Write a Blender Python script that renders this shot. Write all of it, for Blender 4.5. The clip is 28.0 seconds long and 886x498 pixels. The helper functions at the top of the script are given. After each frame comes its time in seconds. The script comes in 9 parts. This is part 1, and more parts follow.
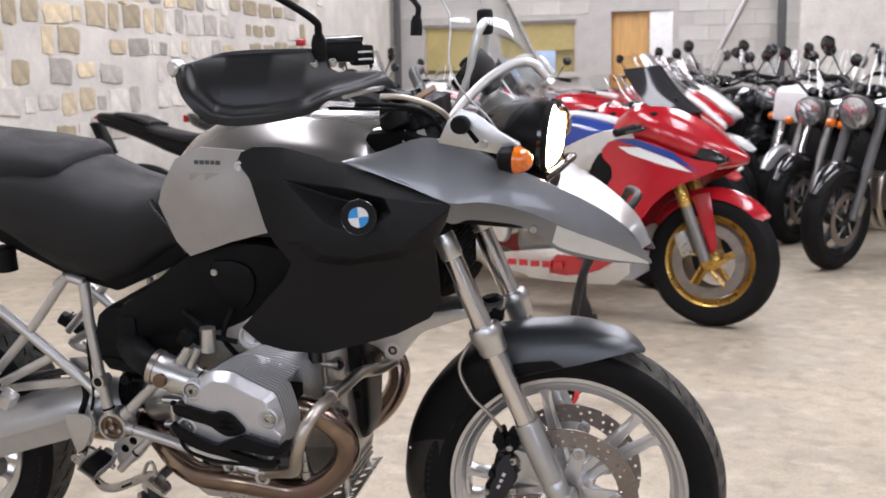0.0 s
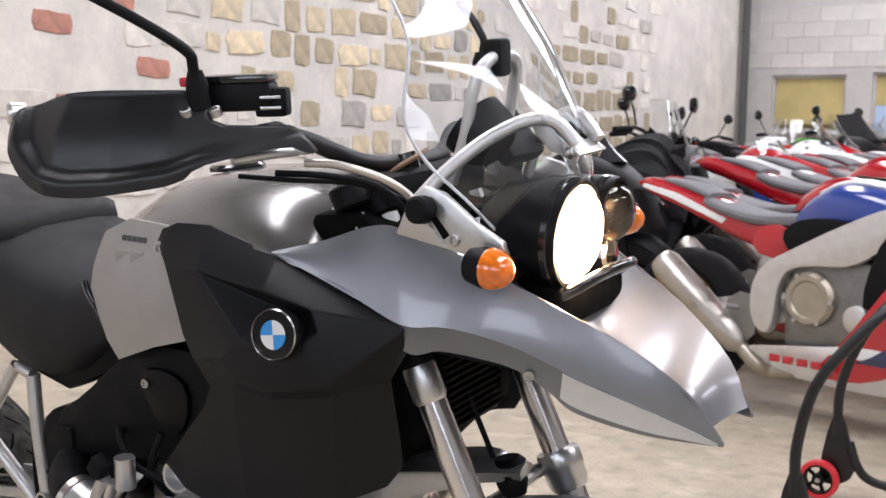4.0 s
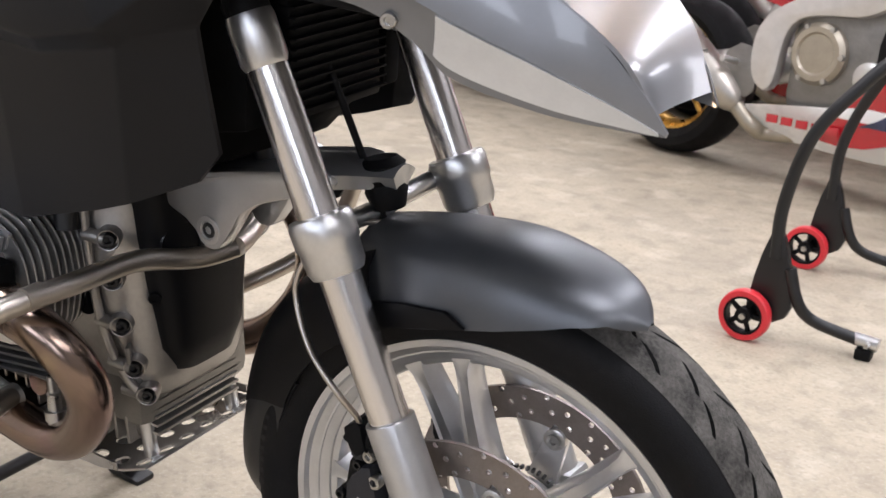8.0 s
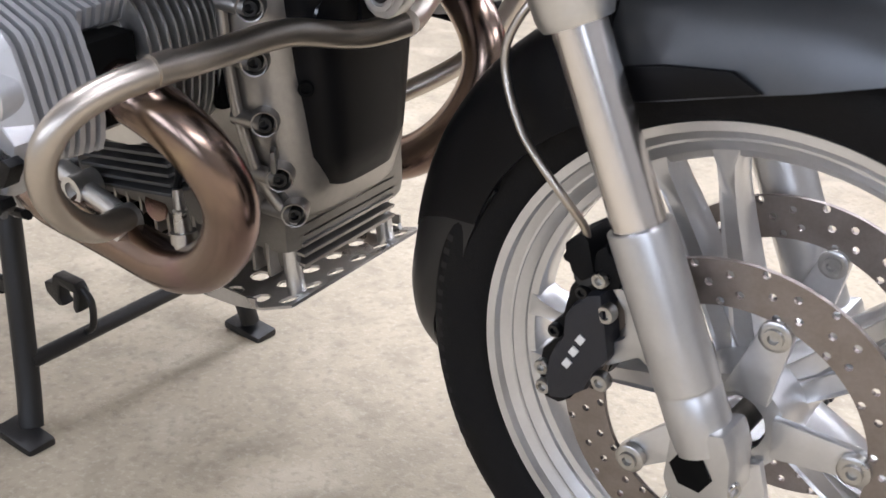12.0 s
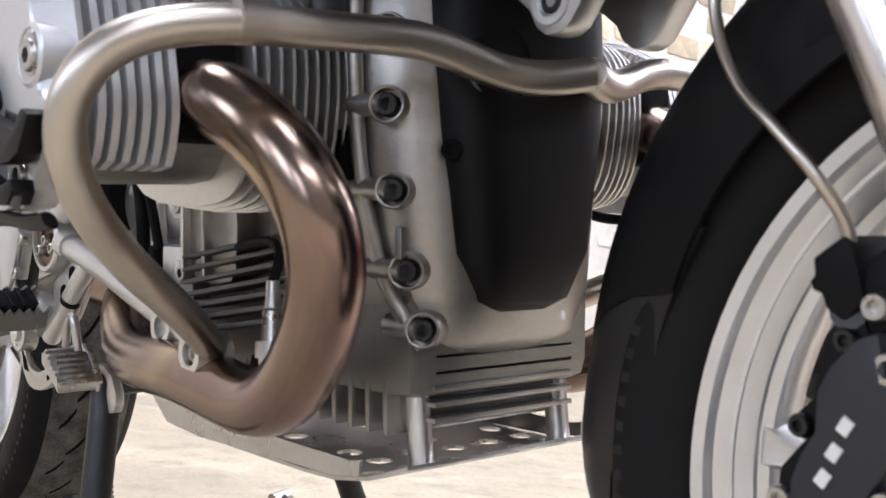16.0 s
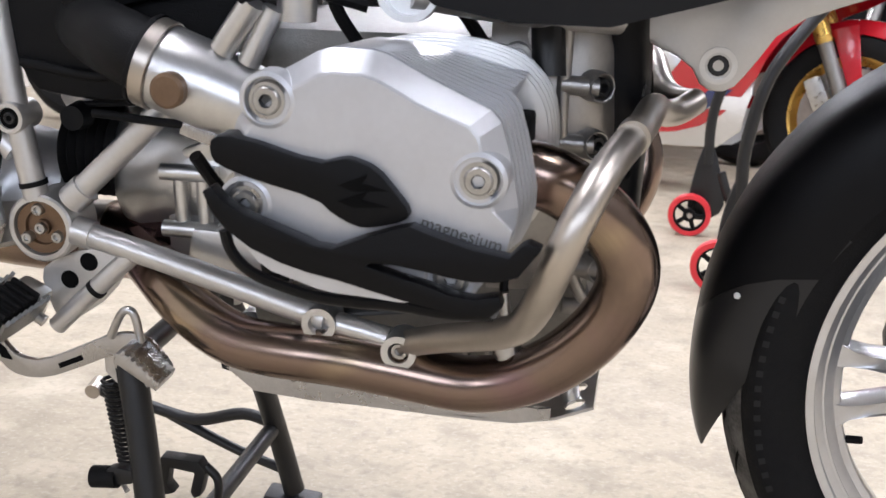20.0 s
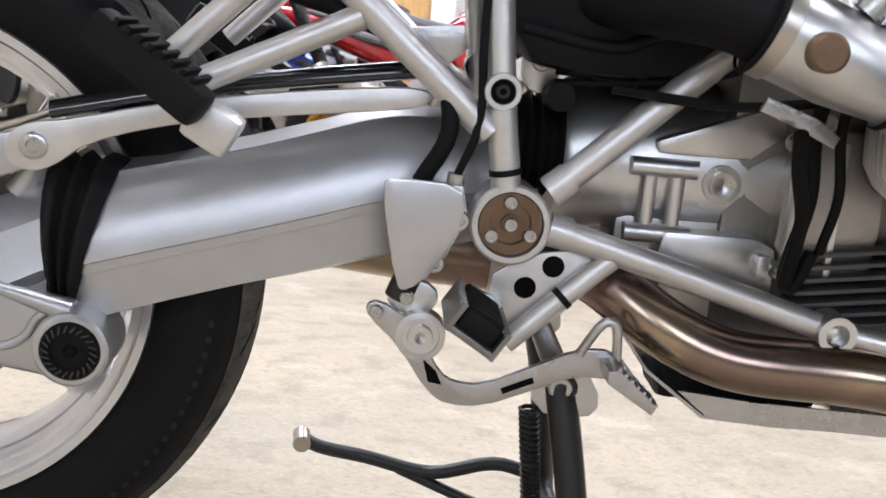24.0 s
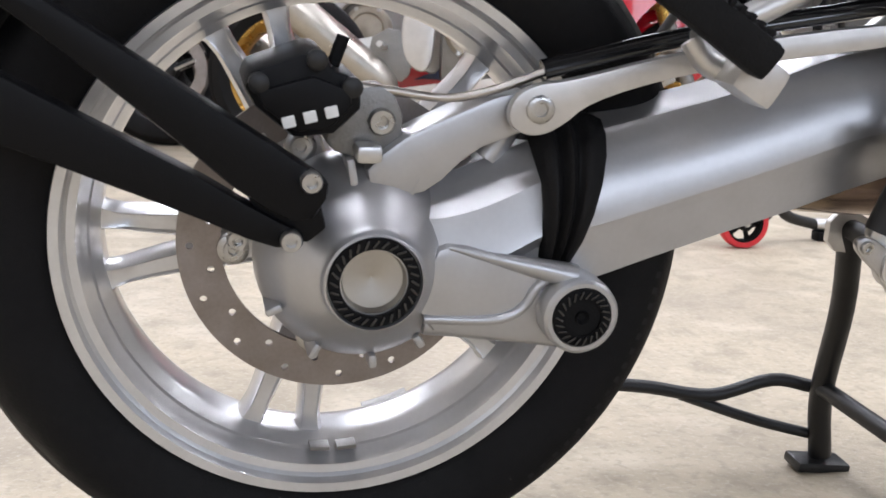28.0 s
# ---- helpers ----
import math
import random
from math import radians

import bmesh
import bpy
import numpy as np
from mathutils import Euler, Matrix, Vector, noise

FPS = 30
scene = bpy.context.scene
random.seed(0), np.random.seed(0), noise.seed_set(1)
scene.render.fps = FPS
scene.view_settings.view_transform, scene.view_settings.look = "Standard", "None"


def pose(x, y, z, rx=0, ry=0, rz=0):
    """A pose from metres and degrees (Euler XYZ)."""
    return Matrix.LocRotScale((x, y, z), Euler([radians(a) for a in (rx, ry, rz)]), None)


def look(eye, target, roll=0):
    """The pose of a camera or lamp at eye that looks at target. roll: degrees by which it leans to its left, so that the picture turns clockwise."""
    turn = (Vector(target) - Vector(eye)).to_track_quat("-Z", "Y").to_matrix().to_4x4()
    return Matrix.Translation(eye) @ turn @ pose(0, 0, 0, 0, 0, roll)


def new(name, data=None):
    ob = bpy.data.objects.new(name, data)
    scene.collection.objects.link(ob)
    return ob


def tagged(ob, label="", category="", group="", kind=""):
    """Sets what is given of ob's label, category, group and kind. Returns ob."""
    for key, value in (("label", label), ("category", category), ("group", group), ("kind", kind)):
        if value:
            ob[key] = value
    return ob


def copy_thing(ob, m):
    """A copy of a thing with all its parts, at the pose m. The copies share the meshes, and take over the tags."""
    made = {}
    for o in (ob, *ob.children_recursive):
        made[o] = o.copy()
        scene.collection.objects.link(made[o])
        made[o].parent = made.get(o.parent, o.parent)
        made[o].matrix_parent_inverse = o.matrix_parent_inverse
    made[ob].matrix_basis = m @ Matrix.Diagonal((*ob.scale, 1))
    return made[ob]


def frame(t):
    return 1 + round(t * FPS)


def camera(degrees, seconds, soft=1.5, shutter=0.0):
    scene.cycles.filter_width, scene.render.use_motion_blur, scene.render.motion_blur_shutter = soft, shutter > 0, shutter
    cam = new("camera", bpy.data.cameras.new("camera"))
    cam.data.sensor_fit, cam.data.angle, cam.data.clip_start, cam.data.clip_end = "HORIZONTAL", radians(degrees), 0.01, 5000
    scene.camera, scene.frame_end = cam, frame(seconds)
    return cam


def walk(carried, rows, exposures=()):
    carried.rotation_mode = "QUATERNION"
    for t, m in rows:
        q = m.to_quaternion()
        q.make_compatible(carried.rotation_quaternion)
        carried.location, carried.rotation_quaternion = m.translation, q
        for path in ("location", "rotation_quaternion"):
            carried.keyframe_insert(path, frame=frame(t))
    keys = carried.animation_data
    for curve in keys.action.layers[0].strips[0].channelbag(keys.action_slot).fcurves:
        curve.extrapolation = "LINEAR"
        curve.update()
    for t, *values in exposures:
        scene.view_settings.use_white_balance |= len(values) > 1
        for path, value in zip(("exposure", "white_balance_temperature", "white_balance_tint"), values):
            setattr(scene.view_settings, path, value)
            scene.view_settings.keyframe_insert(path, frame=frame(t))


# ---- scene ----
cam = camera(43.1, 28.0)
PATH = [
    (0, (1.061, -2.365, 1.205), (0.593, -0.444, 0.907), -0.94),
    (0.5, (1.192, -2.161, 1.247), (0.582, -0.281, 0.940), -1.12),
    (1, (1.232, -1.868, 1.242), (0.516, -0.022, 0.962), -0.06),
    (1.5, (1.287, -1.731, 1.263), (0.445, 0.061, 0.983), 0.14),
    (2, (1.384, -1.662, 1.300), (0.458, 0.079, 0.971), 1.05),
    (2.5, (1.444, -1.628, 1.293), (0.445, 0.076, 0.975), 0.47),
    (4.5, (1.327, -1.385, 1.198), (0.258, 0.293, 0.996), 1.12),
    (5, (1.300, -1.309, 1.176), (0.238, 0.372, 0.959), 1.71),
    (5.5, (1.300, -1.251, 1.153), (0.236, 0.423, 0.902), 2.42),
    (6, (1.308, -1.177, 1.129), (0.235, 0.481, 0.811), 3.07),
    (6.5, (1.309, -1.105, 1.096), (0.216, 0.523, 0.701), 3.57),
    (7, (1.279, -1.048, 1.064), (0.212, 0.571, 0.572), 3.95),
    (7.5, (1.274, -1.027, 1.040), (0.237, 0.588, 0.478), 4.02),
    (8, (1.280, -1.019, 1.023), (0.270, 0.597, 0.416), 3.85),
    (8.5, (1.277, -0.983, 0.983), (0.297, 0.634, 0.332), 3.49),
    (9, (1.261, -0.945, 0.944), (0.308, 0.671, 0.252), 3.20),
    (9.5, (1.248, -0.926, 0.917), (0.320, 0.687, 0.184), 3.14),
    (10, (1.249, -0.919, 0.890), (0.340, 0.687, 0.117), 3.10),
    (10.5, (1.236, -0.921, 0.864), (0.331, 0.668, 0.054), 3.12),
    (11, (1.172, -0.926, 0.844), (0.228, 0.632, 0.018), 2.88),
    (11.5, (1.096, -0.930, 0.834), (0.111, 0.608, 0.019), 2.91),
    (12, (1.030, -0.898, 0.820), (-0.028, 0.605, 0.033), 2.87),
    (12.5, (0.967, -0.827, 0.764), (-0.206, 0.627, 0.050), 3.06),
    (13, (0.923, -0.766, 0.696), (-0.333, 0.672, 0.100), 2.65),
    (13.5, (0.890, -0.725, 0.647), (-0.437, 0.714, 0.235), 2.78),
    (15.5, (0.937, -0.636, 0.405), (-0.604, 0.628, 0.565), 4.96),
    (16, (0.928, -0.660, 0.433), (-0.579, 0.652, 0.508), 4.37),
    (16.5, (0.916, -0.708, 0.515), (-0.518, 0.679, 0.367), 2.85),
    (17, (0.878, -0.792, 0.620), (-0.403, 0.703, 0.275), 2.75),
    (17.5, (0.811, -0.883, 0.662), (-0.313, 0.715, 0.237), 5.02),
    (18, (0.644, -0.994, 0.674), (-0.142, 0.791, 0.231), 5.19),
    (18.5, (0.571, -1.062, 0.681), (-0.048, 0.793, 0.261), 3.45),
    (19, (0.499, -1.122, 0.691), (0.004, 0.770, 0.274), 3.23),
    (19.5, (0.419, -1.181, 0.693), (-0.009, 0.727, 0.273), 3.43),
    (20, (0.345, -1.178, 0.683), (-0.004, 0.744, 0.252), 2.18),
    (20.5, (0.243, -1.158, 0.691), (-0.019, 0.776, 0.255), 1.34),
    (22.5, (-0.121, -1.131, 0.538), (-0.021, 0.857, 0.341), 3.99),
    (23, (-0.192, -1.161, 0.542), (-0.053, 0.827, 0.370), 4.73),
    (23.5, (-0.256, -1.164, 0.551), (-0.129, 0.822, 0.346), 5.12),
    (24, (-0.331, -1.116, 0.545), (-0.224, 0.865, 0.295), 5.13),
    (24.5, (-0.380, -1.070, 0.554), (-0.316, 0.901, 0.221), 4.41),
    (25, (-0.419, -1.042, 0.580), (-0.391, 0.918, 0.186), 3.51),
    (25.5, (-0.512, -1.040, 0.553), (-0.413, 0.917, 0.156), 3.54),
    (26, (-0.609, -1.047, 0.548), (-0.369, 0.907, 0.199), 3.20),
    (26.5, (-0.689, -1.054, 0.548), (-0.354, 0.886, 0.198), 2.94),
    (27, (-0.754, -1.065, 0.543), (-0.356, 0.859, 0.171), 2.74),
    (27.5, (-0.827, -1.071, 0.545), (-0.401, 0.845, 0.159), 2.23),
    (28, (-0.894, -1.027, 0.545), (-0.448, 0.883, 0.158), 1.71),
]
walk(cam, [(t, look(eye, target, roll)) for t, eye, target, roll in PATH], [(0, -0.35, 6050, 18), (5, -0.33, 6050, 18), (8, -0.12, 6050, 17), (12, 0.12, 5850, 16), (17, 0.26, 5850, 16), (20, 0.12, 5900, 16), (23, 0.06, 5900, 15), (28, -0.08, 5900, 15)])

cam.data.dof.use_dof, cam.data.dof.focus_distance, cam.data.dof.aperture_fstop = True, 1.32, 14.0

# ---- world, sun and large lights ----
world = bpy.data.worlds.new("sky")
scene.world = world
world.use_nodes = True
sky = world.node_tree.nodes.new("ShaderNodeTexSky")
sky.sky_type, sky.sun_disc = "NISHITA", False
sky.sun_elevation, sky.sun_rotation = radians(40), radians(200)
world.node_tree.links.new(sky.outputs[0], world.node_tree.nodes["Background"].inputs[0])
world.node_tree.nodes["Background"].inputs[1].default_value = 0.1


def area(name, m, sx, sy, power, color=(1, 0.97, 0.93)):
    lamp = bpy.data.lights.new(name, "AREA")
    lamp.shape, lamp.size, lamp.size_y, lamp.energy, lamp.color = "RECTANGLE", sx, sy, power, color
    ob = new(name, lamp)
    ob.matrix_world = m
    return ob


# assumed skylights, unseen; some only added to brighten end wall and engine front
SKYLIGHTS = [(-1.6, 0.4), (2.4, 0.4), (-1.6, 6.5), (2.4, 6.5), (6.6, 3.4), (6.6, -2.6), (-1.6, 12.2), (2.4, 12.2)]
for sx, sy in SKYLIGHTS:
    area("unseen_skylight_lamp", pose(sx, sy, 5.04), 1.1, 4.2, 225, (1, 0.98, 0.95))
WINDOWS_SOUTH = [-3.6, -0.4, 2.8, 6.0]
for sx in WINDOWS_SOUTH:
    area("window_lamp", pose(sx, -7.18, 2.6, 90, 0, 0), 1.9, 1.9, 68, (0.93, 0.97, 1))


# ---- materials ----
def mat(name, color, rough=0.5, metal=0.0, vary=0.12, scale=30.0, bump=0.0, bscale=400.0, spec=0.5, coat=0.0, stretch=None, rvary=0.12):
    m = bpy.data.materials.new(name)
    m.use_nodes = True
    nt = m.node_tree
    b = nt.nodes["Principled BSDF"]
    N, L = nt.nodes.new, nt.links.new
    tc = N("ShaderNodeTexCoord")
    src = tc.outputs["Object"]
    if stretch:
        mp = N("ShaderNodeMapping")
        mp.inputs["Scale"].default_value = stretch
        L(src, mp.inputs[0])
        src = mp.outputs[0]
    n1, n2 = N("ShaderNodeTexNoise"), N("ShaderNodeTexNoise")
    for n, s, d in ((n1, scale, 5), (n2, scale * 7.3, 3)):
        n.inputs["Scale"].default_value, n.inputs["Detail"].default_value = s, d
        L(src, n.inputs["Vector"])
    mixn = N("ShaderNodeMath")
    mixn.operation = "MULTIPLY_ADD"
    L(n2.outputs[0], mixn.inputs[0])
    mixn.inputs[1].default_value = 0.4
    L(n1.outputs[0], mixn.inputs[2])
    ramp = N("ShaderNodeMapRange")
    L(mixn.outputs[0], ramp.inputs[0])
    ramp.inputs[1].default_value, ramp.inputs[2].default_value = 0.45, 0.95
    ramp.inputs[3].default_value, ramp.inputs[4].default_value = 1 - vary, 1 + vary
    mul = N("ShaderNodeVectorMath")
    mul.operation = "SCALE"
    mul.inputs[0].default_value = color
    L(ramp.outputs[0], mul.inputs["Scale"])
    L(mul.outputs[0], b.inputs["Base Color"])
    rr = N("ShaderNodeMapRange")
    L(n1.outputs[0], rr.inputs[0])
    rr.inputs[1].default_value, rr.inputs[2].default_value = 0.3, 0.7
    rr.inputs[3].default_value, rr.inputs[4].default_value = max(0.02, rough * (1 - rvary * 2)), min(1, rough * (1 + rvary * 2))
    L(rr.outputs[0], b.inputs["Roughness"])
    b.inputs["Metallic"].default_value = metal
    b.inputs["Specular IOR Level"].default_value = spec
    b.inputs["Coat Weight"].default_value = coat
    b.inputs["Coat Roughness"].default_value = 0.06
    if bump:
        n3 = N("ShaderNodeTexNoise")
        n3.inputs["Scale"].default_value, n3.inputs["Detail"].default_value = bscale, 3
        L(src, n3.inputs["Vector"])
        bp = N("ShaderNodeBump")
        bp.inputs["Strength"].default_value, bp.inputs["Distance"].default_value = bump, 0.002
        L(n3.outputs[0], bp.inputs["Height"])
        L(bp.outputs[0], b.inputs["Normal"])
    return m


def glass(name, color=(1, 1, 1), rough=0.02, ior=1.45, alpha=0.0):
    m = bpy.data.materials.new(name)
    m.use_nodes = True
    b = m.node_tree.nodes["Principled BSDF"]
    b.inputs["Base Color"].default_value = (*color, 1)
    b.inputs["Roughness"].default_value, b.inputs["IOR"].default_value = rough, ior
    b.inputs["Transmission Weight"].default_value = 1
    return m


def glow(name, color, power):
    m = bpy.data.materials.new(name)
    m.use_nodes = True
    b = m.node_tree.nodes["Principled BSDF"]
    b.inputs["Base Color"].default_value = (*color, 1)
    b.inputs["Emission Color"].default_value = (*color, 1)
    b.inputs["Emission Strength"].default_value = power
    return m


def concrete(name):
    m = mat(name, (0.43, 0.37, 0.275), 0.62, 0, 0.16, 2.2, 0.35, 260, 0.4)
    nt = m.node_tree
    N, L = nt.nodes.new, nt.links.new
    b = nt.nodes["Principled BSDF"]
    old = b.inputs["Base Color"].links[0].from_socket
    tc = N("ShaderNodeTexCoord")
    out = old
    # stains, dark specks, pale scuffs
    for s, d, lo, hi, col, f in ((1.3, 8, 0.50, 0.68, (0.27, 0.235, 0.18, 1), 0.55), (38, 4, 0.56, 0.70, (0.24, 0.205, 0.15, 1), 0.3), (11, 7, 0.50, 0.66, (0.25, 0.215, 0.16, 1), 0.5), (6.5, 8, 0.54, 0.68, (0.58, 0.515, 0.40, 1), 0.6), (75, 3, 0.52, 0.66, (0.26, 0.225, 0.17, 1), 0.40), (110, 2, 0.55, 0.66, (0.62, 0.56, 0.46, 1), 0.22), (150, 2, 0.62, 0.74, (0.60, 0.56, 0.50, 1), 0.25)):
        n = N("ShaderNodeTexNoise")
        n.inputs["Scale"].default_value, n.inputs["Detail"].default_value = s, d
        L(tc.outputs["Object"], n.inputs["Vector"])
        r = N("ShaderNodeMapRange")
        L(n.outputs[0], r.inputs[0])
        r.inputs[1].default_value, r.inputs[2].default_value, r.inputs[3].default_value, r.inputs[4].default_value = lo, hi, 0, f
        mx = N("ShaderNodeMix")
        mx.data_type = "RGBA"
        L(r.outputs[0], mx.inputs[0])
        L(out, mx.inputs[6])
        mx.inputs[7].default_value = col
        out = mx.outputs[2]
    L(out, b.inputs["Base Color"])
    return m


def heat_tint(name):
    """Stainless pipe with bronze, violet and straw bands of heat colour along it."""
    m = mat(name, (0.27, 0.200, 0.162), 0.22, 1, 0.06, 18, 0.02, 500, rvary=0.05)
    nt = m.node_tree
    b = nt.nodes["Principled BSDF"]
    old = b.inputs["Base Color"].links[0].from_socket
    tc, n = nt.nodes.new("ShaderNodeTexCoord"), nt.nodes.new("ShaderNodeTexNoise")
    n.inputs["Scale"].default_value, n.inputs["Detail"].default_value = 9, 3
    nt.links.new(tc.outputs["Object"], n.inputs["Vector"])
    for lo, hi, col, f in ((0.50, 0.66, (0.27, 0.17, 0.175, 1), 0.8), (0.30, 0.44, (0.47, 0.37, 0.25, 1), 0.8)):
        r, mx = nt.nodes.new("ShaderNodeMapRange"), nt.nodes.new("ShaderNodeMix")
        nt.links.new(n.outputs[0], r.inputs[0])
        up = lo == 0.50
        r.inputs[1].default_value, r.inputs[2].default_value = lo, hi
        r.inputs[3].default_value, r.inputs[4].default_value = (0, f) if up else (f, 0)
        mx.data_type = "RGBA"
        nt.links.new(r.outputs[0], mx.inputs[0])
        nt.links.new(old, mx.inputs[6])
        mx.inputs[7].default_value = col
        old = mx.outputs[2]
    nt.links.new(old, b.inputs["Base Color"])
    return m


def random_tint(m, amount=0.25, hue=0.03):
    """Each piece of its own shade, by Object Info's Random."""
    nt = m.node_tree
    b = nt.nodes["Principled BSDF"]
    old = b.inputs["Base Color"].links[0].from_socket
    oi = nt.nodes.new("ShaderNodeObjectInfo")
    hs = nt.nodes.new("ShaderNodeHueSaturation")
    r = nt.nodes.new("ShaderNodeMapRange")
    nt.links.new(oi.outputs["Random"], r.inputs[0])
    r.inputs[3].default_value, r.inputs[4].default_value = 1 - amount, 1 + amount
    nt.links.new(r.outputs[0], hs.inputs["Value"])
    nt.links.new(old, hs.inputs["Color"])
    nt.links.new(hs.outputs[0], b.inputs["Base Color"])
    return m


